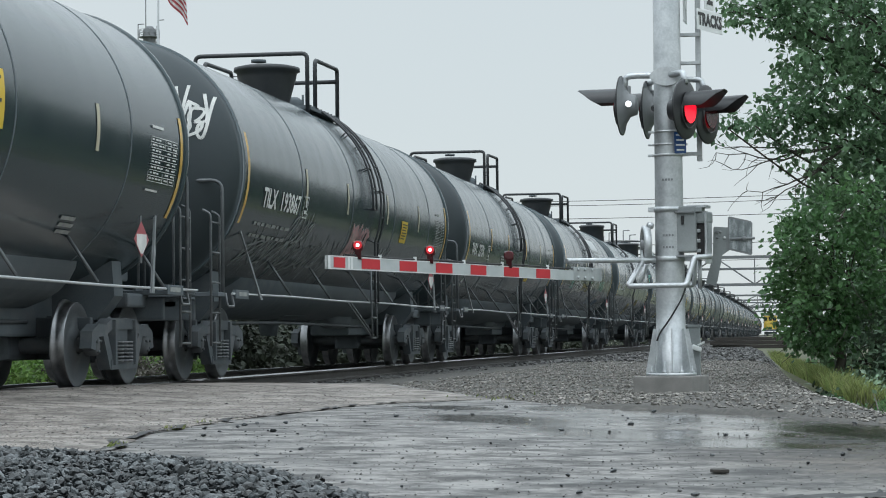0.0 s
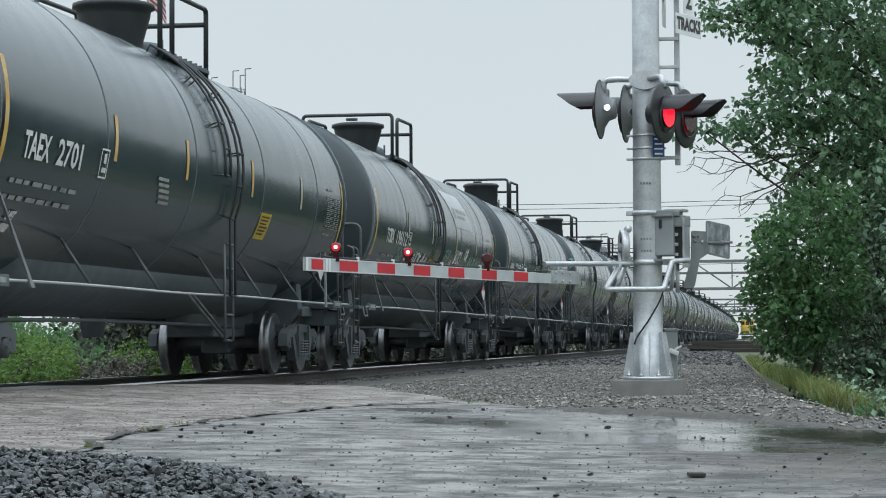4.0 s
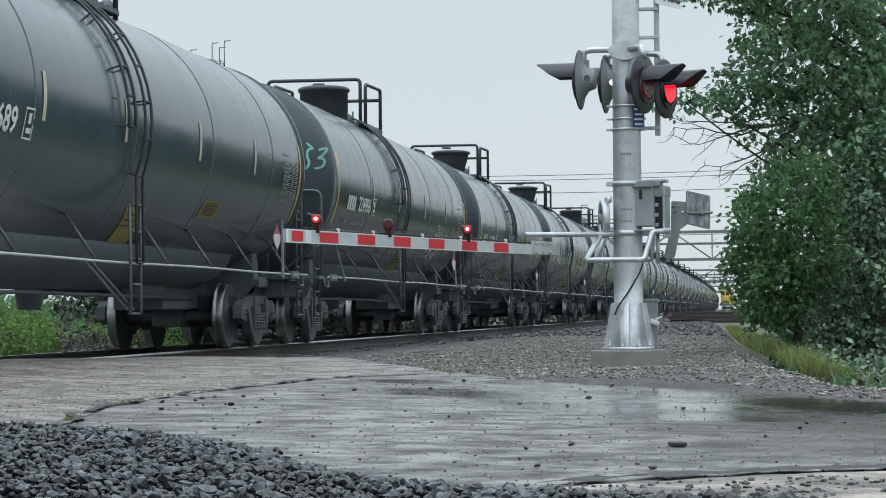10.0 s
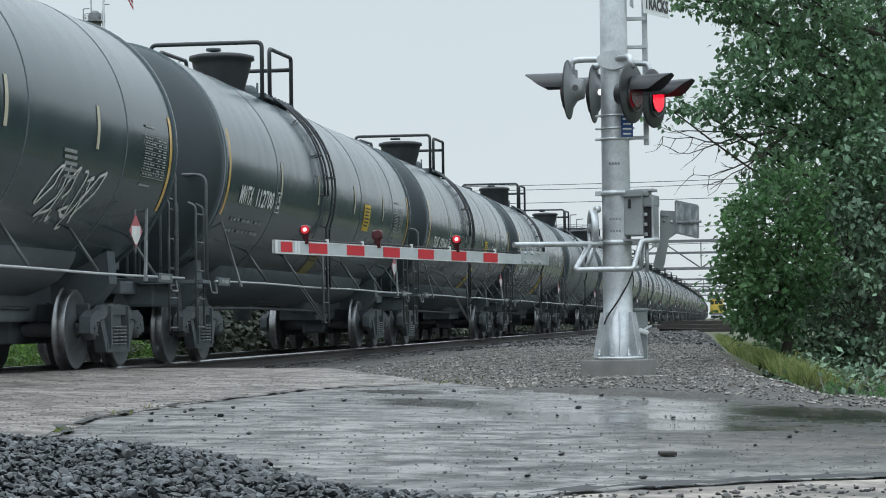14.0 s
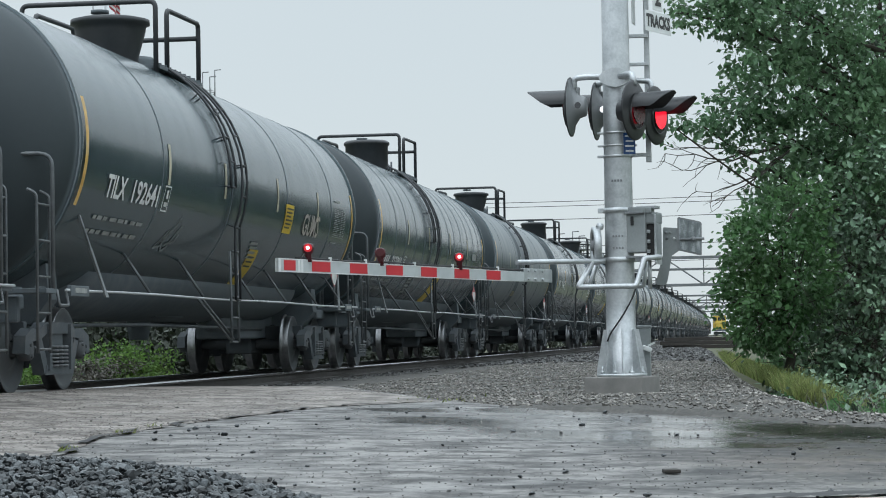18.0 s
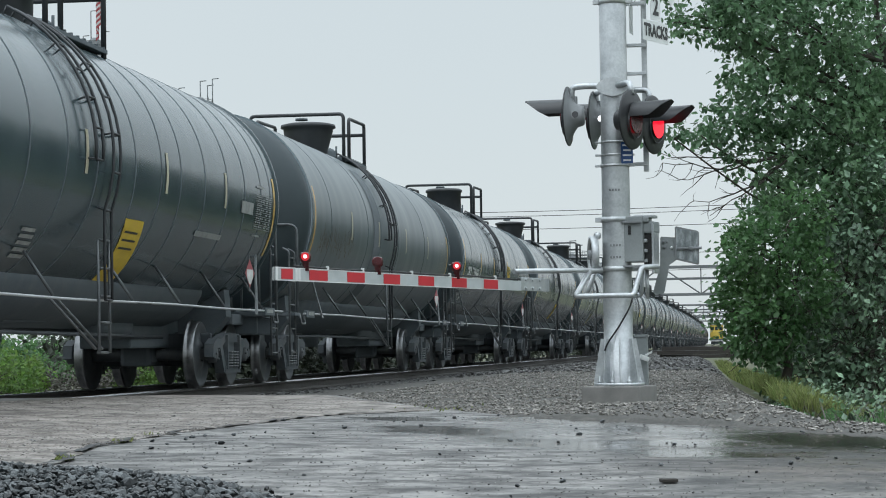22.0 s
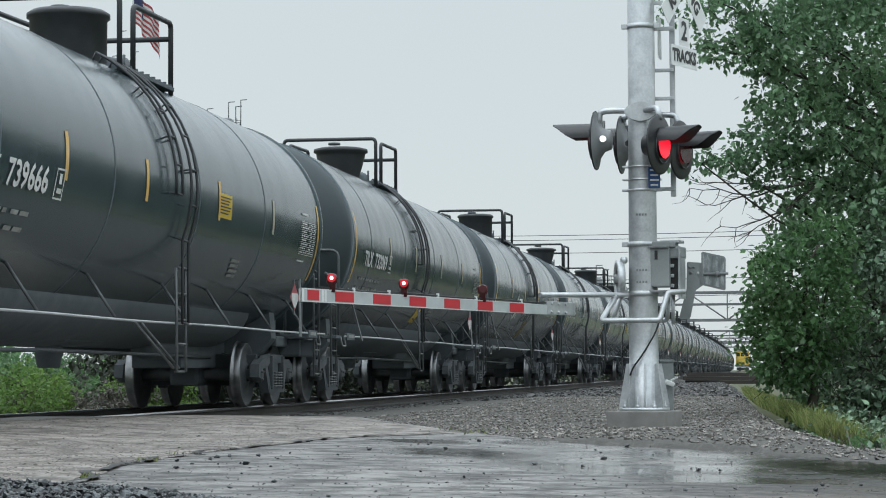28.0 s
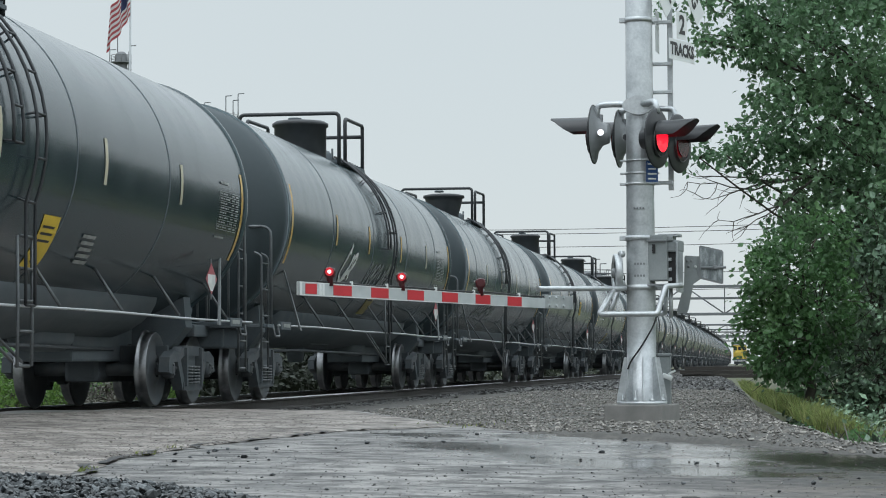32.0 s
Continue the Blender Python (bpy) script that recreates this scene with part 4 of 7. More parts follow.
arm = part("gate_arm", bm, ARMWHITE, gate, "lowered gate arm with red and grey-white stripes")
for z in (-1, 1):
    bm = bmesh.new()
    prism(bm, [(0.0, z * 0.057), (3.45, z * 0.049), (3.45, z * 0.044), (0.0, z * 0.050)], 0.034, AM)
    part("edge_strip", bm, ARMEDGE, arm)
cuts = [(0.075, 0.225)] + [(0.45 + 0.527 * i, 0.70 + 0.524 * i) for i in range(6)]
for a, b in cuts:
    bm = bmesh.new()
    prism(bm, [(a, -0.043), (b, -0.043), (b, 0.043), (a, 0.043)], 0.038, AM)
    part("red_stripe", bm, ARMRED, arm)
for a in (0.0, 0.26, 0.30):
    bm = bmesh.new()
    prism(bm, [(a, -0.05), (a + 0.03, -0.05), (a + 0.03, 0.05), (a, 0.05)], 0.036, AM)
    part("white_band", bm, ARMEDGE, arm)
bm = bmesh.new()
tube(bm, [AM @ Vector((s, 0, 0.066 + 0.004 * math.sin(s * 5))) for s in [0.25 + 0.1 * i for i in range(36)]], 0.008, 6)
part("arm_cable", bm, RUBBER, arm)
for s in (0.72, 1.22, 1.95, 2.55, 3.3):
    bm = bmesh.new()
    box(bm, AM @ Vector((s, 0, 0.062)), (0.025, 0.025, 0.05))
    part("cable_clip", bm, ARMEDGE, arm)
bm = bmesh.new()
box(bm, (3.98, 0, 0.02), (0.5, 0.04, 0.13), AM, 0.006)
for s in (3.8, 3.92, 4.05):
    for z in (-0.02, 0.06):
        lathe(bm, [(0, 0), (0.014, 0), (0.014, 0.012), (0, 0.012)], AM @ aim((s, -0.02, z), (0, -1, 0)), 6)
part("arm_joint", bm, GALV, arm, "bolted galvanised joint plate")
for s, first in ((0.42, None), (1.44, True), (2.66, False)):
    bm = bmesh.new()
    lathe(bm, [(0, -0.07), (0.03, -0.07), (0.03, 0), (0.046, 0.012), (0.05, 0.05), (0.046, 0.075), (0.03, 0.088), (0, 0.092)], AM @ Matrix.Translation((s, 0, 0.105)), 16)
    lamp = part("arm_lamp", bm, UNLIT, arm, "small red lamp on the gate arm")
    face = Vector((0.16, -0.98, 0))
    place = AM @ Vector((s, 0, 0.155)) + face * 0.058
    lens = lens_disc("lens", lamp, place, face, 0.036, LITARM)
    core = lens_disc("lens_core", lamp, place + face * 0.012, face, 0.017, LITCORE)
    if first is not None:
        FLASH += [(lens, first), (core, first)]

# ---- plants ----
LEAF = material("broad_leaf", [(0.085, 0.165, 0.090), (0.14, 0.245, 0.13), (0.20, 0.32, 0.17)], scale=1.2, rough=(0.25, 0.42), spread=0.4, islands=True)
LEAF_BUSH = material("bush_leaf", [(0.055, 0.125, 0.050), (0.090, 0.185, 0.072), (0.15, 0.27, 0.105)], scale=1.2, rough=(0.25, 0.42), spread=0.4, islands=True)
LEAF_WEED = material("weed_leaf", [(0.06, 0.13, 0.03), (0.12, 0.22, 0.05), (0.19, 0.28, 0.07)], scale=1.5, rough=(0.45, 0.65), spread=0.4, islands=True)
GRASS = material("grass_blade", [(0.10, 0.15, 0.045), (0.19, 0.235, 0.075), (0.33, 0.33, 0.14)], scale=1.0, rough=(0.5, 0.7), spread=0.4, islands=True)
LEAF_WOOD = material("wood_leaf", [(0.025, 0.042, 0.026), (0.04, 0.062, 0.038), (0.06, 0.085, 0.052)], scale=1.2, rough=(0.5, 0.7), spread=0.4, islands=True)
DRYTWIG = material("dry_twig", [(0.05, 0.045, 0.04), (0.13, 0.12, 0.10)], scale=6, rough=(0.7, 0.9))
BARK = material("bark", [(0.03, 0.027, 0.022), (0.08, 0.07, 0.055)], scale=7, rough=(0.8, 0.95), bump=0.7, streak=(1, 1, 0.2))
for lm in (LEAF, LEAF_BUSH, LEAF_WEED, GRASS):      # light also shines through the blades
    ln, ll = lm.node_tree.nodes, lm.node_tree.links
    leaf_bsdf, glow = ln["Principled BSDF"], ln.new("ShaderNodeBsdfTranslucent")
    both = ln.new("ShaderNodeMixShader")
    both.inputs[0].default_value = 0.55
    ll.new(leaf_bsdf.inputs["Base Color"].links[0].from_socket, glow.inputs["Color"])
    ll.new(leaf_bsdf.outputs[0], both.inputs[1])
    ll.new(glow.outputs[0], both.inputs[2])
    ll.new(both.outputs[0], ln["Material Output"].inputs["Surface"])
prng = np.random.default_rng(21)


def leaves(name, clumps, per, size, mat, parent, droop=0.4, fill=0.55):
    """A crown of single bent leaves, gathered in ragged clumps (x, y, z, rx, ry, rz)."""
    quads = []
    for cx, cy, cz, rx, ry, rz in clumps:
        count = max(12, int(per * (rx * rz + ry * rz + rx * ry) / 3))
        twigs = max(5, count // 16)
        d = prng.normal(size=(twigs, 3))
        d /= np.linalg.norm(d, axis=1)[:, None]
        hub = d * (fill + (1.08 - fill) * prng.random((twigs, 1)) ** 0.6) * np.array([rx, ry, rz]) + [cx, cy, cz]
        each = count // twigs
        n = twigs * each
        h, way = np.repeat(hub, each, 0), np.repeat(d, each, 0)
        p = h + prng.normal(size=(n, 3)) * np.repeat(size * prng.uniform(0.5, 1.25, (twigs, 1)), each, 0)
        s = size * prng.uniform(0.6, 1.3, (n, 1))
        tip = prng.normal(size=(n, 3)) * 0.8 + way * 0.5
        tip[:, 2] -= droop
        tip /= np.linalg.norm(tip, axis=1)[:, None]
        side = np.cross(tip, prng.normal(size=(n, 3)) * 0.6 + [0, -0.25, 0.9])
        side /= np.linalg.norm(side, axis=1)[:, None] + 1e-6
        nrm = np.cross(side, tip)
        mid = p + tip * s * 0.45 + nrm * s * 0.07
        quads.append(np.stack((p, mid + side * s * 0.33, p + tip * s, mid - side * s * 0.33), 1))
    vs = np.concatenate(quads).reshape(-1, 3)
    i = np.arange(0, len(vs), 4)[:, None]
    fs = np.concatenate((i + [0, 1, 2], i + [0, 2, 3]))
    return raw(name, vs.tolist(), fs.tolist(), mat, parent)


def branch(bm, a, b, r0, r1, bend=0.15, n=6, seg=6):
    a, b = Vector(a), Vector(b)
    off = Vector(prng.normal(size=3)) * bend * (b - a).length
    pts = [a.lerp(b, t) + off * math.sin(math.pi * t) * 0.5 + Vector(prng.normal(size=3)) * 0.012 * (b - a).length * (0 < t < 1) for t in [i / n for i in range(n + 1)]]
    tube(bm, pts, [r0 + (r1 - r0) * i / n for i in range(n + 1)], seg)
    return pts


def tree(name, foot, height, crowns, per, size, mat, label, category="tree", twigs=0, limbs=True):
    """A tapered trunk, limbs to every clump of the crown, and the leaves."""
    root = tagged(new(name), label, category)
    root.location = foot
    local = [(x - foot[0], y - foot[1], z - foot[2], a, b, c) for x, y, z, a, b, c in crowns]
    bm = bmesh.new()
    stem = branch(bm, (0, 0, -0.1), (prng.uniform(-0.2, 0.2), 0.1, height), 0.05 + height * 0.022, 0.03, 0.05, 9, 10)
    part("trunk", bm, BARK, root)
    for c in local if limbs else ():
        bm = bmesh.new()
        start = min(stem, key=lambda p: abs(p.z - max(0.2, c[2] * 0.72)))
        pts = branch(bm, start, c[:3], 0.022 + 0.02 * c[3], 0.01, 0.14, 6, 6)
        for _ in range(5 + twigs):
            k = prng.integers(2, 7)
            way = Vector(prng.normal(size=3)) * 0.7
            branch(bm, pts[k], pts[k] + Vector((way.x * c[3], way.y * c[4], way.z * c[5])), 0.008, 0.003, 0.2, 4, 4)
        part("limb", bm, BARK, root)
    crown = leaves("crown", local, per, size, mat, root)
    return root


G = -0.42
TALL = [(0.55, 30.0, 4.75, 0.95, 1.2, 0.75), (-0.15, 29.4, 4.72, 0.55, 0.8, 0.40), (-0.62, 29.2, 4.66, 0.36, 0.5, 0.26), (-0.98, 29.0, 4.62, 0.2, 0.3, 0.15),
        (0.10, 29.6, 3.72, 0.65, 0.9, 0.55), (-0.40, 29.3, 3.34, 0.42, 0.6, 0.26), (-0.80, 29.0, 3.20, 0.30, 0.4, 0.15), (-1.08, 28.9, 3.12, 0.17, 0.25, 0.09),
        (-0.05, 29.4, 3.0, 0.45, 0.6, 0.32), (0.80, 30.2, 3.6, 0.95, 1.1, 0.8)]
TALL2 = [(0.2, 30.4, 5.6, 1.2, 1.4, 0.8), (1.6, 30.6, 4.6, 1.2, 1.4, 1.1), (1.5, 31.0, 6.2, 1.5, 1.6, 1.0), (0.85, 30.0, 2.5, 0.8, 1.0, 0.75), (1.7, 30.4, 2.9, 1.1, 1.2, 1.1),
         (-1.0, 29.4, 5.35, 0.6, 0.7, 0.35), (0.25, 29.8, 2.45, 0.4, 0.6, 0.32)]
# Clumps of an unseen tree, added to keep sky light off the undergrowth.
SHADE_CASTER = [(3.2, 24.0, 1.2, 0.9, 1.4, 1.5), (3.6, 26.5, 2.2, 1.2, 1.6, 1.5), (3.4, 28.5, 1.6, 1.0, 1.4, 1.7)]
tree("broadleaf_tree", (1.5, 31.0, G), 5.6, TALL + TALL2, 2300, 0.10, LEAF, "tall broad-leaved tree overhanging the gravel verge", twigs=2)
tree("broadleaf_tree", (3.6, 27.0, G), 2.6, SHADE_CASTER, 1300, 0.12, LEAF, "unseen broad-leaved tree added to shade the undergrowth")
LOW = [(-0.20, 28.6, 1.12, 0.36, 0.5, 0.42), (-0.30, 28.6, 1.62, 0.26, 0.4, 0.28), (0.05, 28.4, 1.62, 0.50, 0.7, 0.45), (0.02, 28.3, 0.78, 0.48, 0.6, 0.46),
       (0.42, 28.4, 1.25, 0.45, 0.7, 0.6), (-0.08, 28.5, 0.55, 0.32, 0.5, 0.35), (0.38, 28.6, 2.05, 0.45, 0.6, 0.35), (-0.42, 28.6, 0.9, 0.2, 0.35, 0.3)]
tree("bush", (0.35, 28.6, G), 1.5, LOW, 3800, 0.085, LEAF_BUSH, "dense green bush at the edge of the gravel", "bush", twigs=4)
LEAF_DIM = material("undergrowth_leaf", [(0.075, 0.125, 0.080), (0.120, 0.195, 0.122), (0.19, 0.28, 0.175)], scale=1.2, rough=(0.4, 0.6), spread=0.6, islands=True)
DARK = [(0.95, 29.0, 0.5, 0.6, 0.5, 0.6), (1.5, 29.0, 0.8, 0.7, 0.6, 0.9), (1.0, 29.0, 1.5, 0.55, 0.5, 0.7), (1.6, 29.0, 2.0, 0.7, 0.6, 0.9), (0.45, 29.0, 0.15, 0.5, 0.5, 0.45), (0.9, 29.0, 0.05, 0.5, 0.5, 0.4), (1.4, 29.0, 0.05, 0.5, 0.5, 0.4), (0.75, 28.4, -0.15, 0.45, 0.5, 0.25), (1.4, 27.8, -0.2, 0.5, 0.6, 0.25), (1.2, 29.6, 2.2, 0.8, 0.5, 0.9), (0.9, 29.8, 1.0, 0.9, 0.5, 1.2)]
tree("bush", (1.3, 29.8, G), 1.3, DARK, 1500, 0.10, LEAF_DIM, "dark tangled undergrowth below the tree", "bush", twigs=14)
BACK = [(0.9, 36, 2.0, 1.3, 1.3, 1.6), (2.4, 35.5, 3.2, 1.6, 1.4, 1.8), (1.6, 36, 5.4, 1.9, 1.6, 1.7), (0.2, 36.5, 0.9, 0.8, 1.0, 0.9), (3.2, 35, 1.4, 1.4, 1.3, 1.4)]
tree("broadleaf_tree", (2.2, 36.5, G), 5.0, BACK, 1100, 0.14, LEAF, "broad-leaved tree standing behind the bushes")
for x, y, h in ((0.5, 44, 1.7), (0.6, 60, 1.9), (0.3, 85, 2.6), (0.0, 115, 3.0)):
    cl = [(x + 0.9, y, h * 0.45, 1.0, 1.6, h * 0.5), (x + 2.2, y + 1, h * 0.6, 1.4, 1.8, h * 0.6), (x + 3.8, y, h * 0.7, 1.6, 1.8, h * 0.7)]
    tree("bush", (x + 2.0, y + 0.5, G), h * 0.7, cl, 300, 0.16, LEAF_BUSH, "green lineside bush along the verge", "bush")
# the wood goes on along the line behind the bushes
for i in range(14):
    y = 46 + 11 * i + max(0, i - 7) * 18
    x, h = 3.6 + 0.035 * y + prng.uniform(-0.6, 0.6), prng.uniform(6.0, 7.4)
    cl = [(x + prng.uniform(-1.6, 2.0), y + prng.uniform(-4, 4), h * prng.uniform(0.2, 0.9), 1.9, 2.6, 1.5) for _ in range(12)]
    tree("broadleaf_tree", (x, y, G), h * 0.85, cl, 190, 0.36, LEAF_WOOD, "tall broad-leaved tree in the lineside wood")
# bare twigs reaching out of the tree
tw = tagged(new("dead_branch"), "bare dry branch hanging out of the tree", "branch")
tw.location = (0.1, 29.3, 2.75)
for k, (dx, dz) in enumerate(((-1.35, 0.10), (-1.15, -0.12), (-0.95, -0.42), (-1.5, 0.28), (-0.75, -0.62))):
    bm = bmesh.new()
    pts = branch(bm, (0.3, 0.1, 0.15), (dx, prng.uniform(-0.2, 0.2), dz), 0.018, 0.004, 0.12, 8, 5)
    for _ in range(8):
        p = pts[prng.integers(3, 9)]
        branch(bm, p, p + Vector((prng.uniform(-0.4, 0.05), prng.uniform(-0.1, 0.1), prng.uniform(-0.28, 0.18))), 0.006, 0.002, 0.2, 4, 4)
    part("twig", bm, DRYTWIG, tw)


def blades(name, n, where, height, mat, lean=0.35):
    vs, fs = [], []
    for _ in range(n):
        x, y, z = where()
        h, a = height * prng.uniform(0.5, 1.3), prng.uniform(0, 2 * math.pi)
        wx, wy = 0.008 * math.cos(a), 0.008 * math.sin(a)
        lx, ly = prng.normal(size=2) * lean * h
        i = len(vs)
        vs += [(x - wx, y - wy, z), (x + wx, y + wy, z), (x + lx * 0.4 + wx * 0.7, y + ly * 0.4 + wy * 0.7, z + h * 0.6), (x + lx * 0.4 - wx * 0.7, y + ly * 0.4 - wy * 0.7, z + h * 0.6), (x + lx, y + ly, z + h)]
        fs += [(i, i + 1, i + 2, i + 3), (i + 3, i + 2, i + 4)]
    return tagged(raw(name, vs, fs, mat), kind="stuff")


def verge():
    y = 22.0 + 38 * prng.random() ** 1.3
    x = gravel_edge(y) + 0.12 + abs(prng.normal()) * 0.75
    return x, y, -0.46 + 0.36 * max(0, 1 - (x - gravel_edge(y)) / 0.8)


blades("verge_grass", 26000, verge, 0.24, GRASS)


def tuft():
    k = prng.integers(0, 5)
    cx, cy = ((-3.2, 20.9), (-2.9, 20.6), (-3.95, 13.6), (-3.7, 11.6), (-4.05, 14.6))[k]
    s = (0.22, 0.16, 0.03, 0.04, 0.03)[k]
    x, y = cx + prng.normal() * s, cy + prng.normal() * s * 2
    return x, y, road_z(x, y)


blades("weed_tufts", 70, tuft, 0.03, GRASS, 0.6)
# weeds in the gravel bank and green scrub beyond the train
# Near-black leaves put the shade seen below the cars into the thicket's colour.
LEAF_SHADE = material("shade_dark_thicket_leaf", [(0.022, 0.030, 0.020), (0.035, 0.045, 0.030), (0.05, 0.06, 0.04)], scale=1.2, rough=(0.6, 0.8), spread=0.4, islands=True)
LEAF_BROWN = material("withered_leaf", [(0.05, 0.048, 0.04), (0.09, 0.085, 0.07), (0.14, 0.13, 0.11)], scale=1.2, rough=(0.6, 0.8), spread=0.4, islands=True)


def scrub(name, x, y0, y1, step, top, mat, size, per, label, wide=0.55):
    """Low scrub in one ragged row beyond the rails."""
    y = y0
    while y < y1:
        h = (top - G) * prng.uniform(0.75, 1.1)
        cx = x + prng.uniform(-0.4, 0.4)
        cl = [(cx + prng.uniform(-0.4, 0.4), y + prng.uniform(-0.6, 0.6) * step, G + h * (0.15 + 0.16 * j), wide, step * 0.6, h * 0.24) for j in range(5)]
        tree(name, (cx, y, G), h * 0.6, cl, per, size, mat, label, name, twigs=4)
        y += step


scrub("shrub", -12.7, 24, 38.4, 1.6, 0.55, LEAF_WEED, 0.085, 1900, "bright green wild shrub beyond the railway")
scrub("thicket", -13.0, 38.9, 42.6, 1.2, 0.30, LEAF_BROWN, 0.06, 900, "brown leafless thicket beyond the rails")
scrub("shrub", -12.7, 43.2, 45.0, 1.2, 0.62, LEAF_WEED, 0.085, 1900, "bright green wild shrub beyond the railway")
scrub("thicket", -13.0, 45.8, 92.0, 2.6, 1.6, LEAF_SHADE, 0.17, 700, "brushy thicket beyond the rails, coloured dark for shade under the train", 0.8)
scrub("shrub", -21.0, 34, 90, 7.0, 1.1, LEAF_BUSH, 0.16, 300, "green wild shrub on the far side of the line", 1.4)
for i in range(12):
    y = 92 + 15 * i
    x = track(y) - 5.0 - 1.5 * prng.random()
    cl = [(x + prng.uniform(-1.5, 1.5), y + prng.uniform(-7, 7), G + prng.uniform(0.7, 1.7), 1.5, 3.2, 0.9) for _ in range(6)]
    tree("hedge", (x, y, G), 1.6, cl, 110, 0.26, LEAF_SHADE, "hedge beyond the railway, its leaves coloured dark as shade", "hedge")
cl = []
for i in range(20):
    y = 15.3 + 0.5 * i
    cl.append((gravel_edge(y) + prng.uniform(0.12, 1.0), y, -0.36 + prng.uniform(0, 0.08), 0.24, 0.4, prng.uniform(0.06, 0.17)))
tree("weed_patch", (0.8, 19.5, -0.46), 0.2, cl, 4000, 0.06, LEAF_BUSH, "low leafy weeds along the gravel edge", "weeds", limbs=False)

# ---- distance: works towers, flag, gantries, wires, engine ----
STEEL = material("distant_steel", [(0.11, 0.12, 0.125), (0.18, 0.19, 0.195)], scale=0.5, rough=(0.5, 0.7))
PALE = material("pale_cladding", [(0.34, 0.36, 0.37), (0.45, 0.47, 0.475)], scale=0.3, rough=(0.5, 0.7))
LOCO = material("engine_yellow", [(0.50, 0.36, 0.05), (0.62, 0.46, 0.09)], scale=1.5, rough=(0.4, 0.6))
GLASS = material("dark_window", [(0.02, 0.025, 0.03), (0.03, 0.035, 0.04)], scale=2, rough=(0.1, 0.2))


def ring_rail(bm, r, z, n=10):
    for k in range(n):
        a = 2 * math.pi * k / n
        tube(bm, [(r * math.cos(a), r * math.sin(a), z), (r * math.cos(a), r * math.sin(a), z + 1.1)], 0.05, 4)
    for h in (0.55, 1.1):
        tube(bm, [(r * math.cos(2 * math.pi * k / 16), r * math.sin(2 * math.pi * k / 16), z + h) for k in range(17)], 0.045, 4)


def works_tower(place, height, r, label, decks, masts):
    root = tagged(new("works_tower"), label, "tower")
    root.location = place
    bm = bmesh.new()
    lathe(bm, [(r * 1.5, 0), (r * 1.5, height * 0.55), (r, height * 0.62), (r, height - 0.6), (r * 0.6, height), (0, height + 0.1)], Matrix(), 20)
    part("column", bm, STEEL, root)
    for z in decks:
        bm = bmesh.new()
        lathe(bm, [(r * 0.9, z), (r * 1.7, z), (r * 1.7, z + 0.15), (r * 0.9, z + 0.15)], Matrix(), 16)
        part("deck", bm, STEEL, root)
        bm = bmesh.new()
        ring_rail(bm, r * 1.65, z + 0.15)
        part("deck_railing", bm, STEEL, root)
    for x, y, h in masts:
        bm = bmesh.new()
        tube(bm, [(x, y, height - 2.5), (x, y, height + h)], 0.09, 5)
        tube(bm, [(x, y, height + h), (x + 1.0, y, height + h + 0.05)], 0.08, 5)
        part("vent_pipe", bm, STEEL, root)
    bm = bmesh.new()
    for dx in (-0.25, 0.25):
        tube(bm, [(r + 0.3, dx, 0), (r + 0.3, dx, height)], 0.05, 4)
    for i in range(int(height)):
        tube(bm, [(r + 0.3, -0.25, i + 0.5), (r + 0.3, 0.25, i + 0.5)], 0.03, 4)
    part("ladder", bm, STEEL, root)


works_tower((-105.3, 350, G), 51.4, 1.0, "grey steel works column with railed decks", (43, 45.2, 47.4, 49.6), ((-0.6, 0, 4.4), (1.4, 0.2, 1.0), (-1.9, 0, 0.4)))
works_tower((-88.5, 350, G), 41.3, 1.5, "grey steel works column with vent pipes", (39.6,), ((-3.0, 0, 1.6), (0.5, 0, 2.6), (1.6, 0.3, 1.9), (2.5, 0, 2.9)))
works_tower((-30.2, 350, G), 15.2, 2.2, "low grey works vessel with a railed deck", (14.2,), ((-1.4, 0, 1.6), (0.8, 0, 1.9), (1.8, 0, 1.2)))

flag = tagged(new("flagpole"), "tall white flagpole with a striped flag hanging down", "flagpole")
flag.location = (-35.6, 120, G)
bm = bmesh.new()
tube(bm, [(0, 0, 0), (0, 0, 12), (0, 0, 22.6)], [0.12, 0.09, 0.05], 10)
lathe(bm, [(0, 22.6), (0.1, 22.66), (0.12, 22.74), (0.08, 22.84), (0, 22.88)], Matrix(), 12)
part("pole", bm, PALE, flag)
FLAGMATS = [material("flag_red", [(0.28, 0.04, 0.05), (0.36, 0.06, 0.07)], scale=2, rough=(0.7, 0.8)), material("flag_white", [(0.5, 0.5, 0.5), (0.6, 0.6, 0.6)], scale=2, rough=(0.7, 0.8)),
            material("flag_blue", [(0.02, 0.03, 0.08), (0.03, 0.04, 0.11)], scale=2, rough=(0.7, 0.8))]
hoist, fly, FLAG_TOP = 2.7, 4.2, 22.2
cloth = new("flag_cloth")
cloth.parent = flag
cloth.location = (0.06, 0, FLAG_TOP)


def drape(u, v):
    """The hanging cloth: u along the fly, v down the hoist; it falls down in folds."""
    x = 0.36 * u + 0.07 * math.sin(u * 2.6) + 0.06 * v * u * 0.2
    return (x, 0.12 * math.sin(u * 4.2 + v * 0.6), -0.72 * v - 0.40 * u - 0.08 * u * (v / hoist))


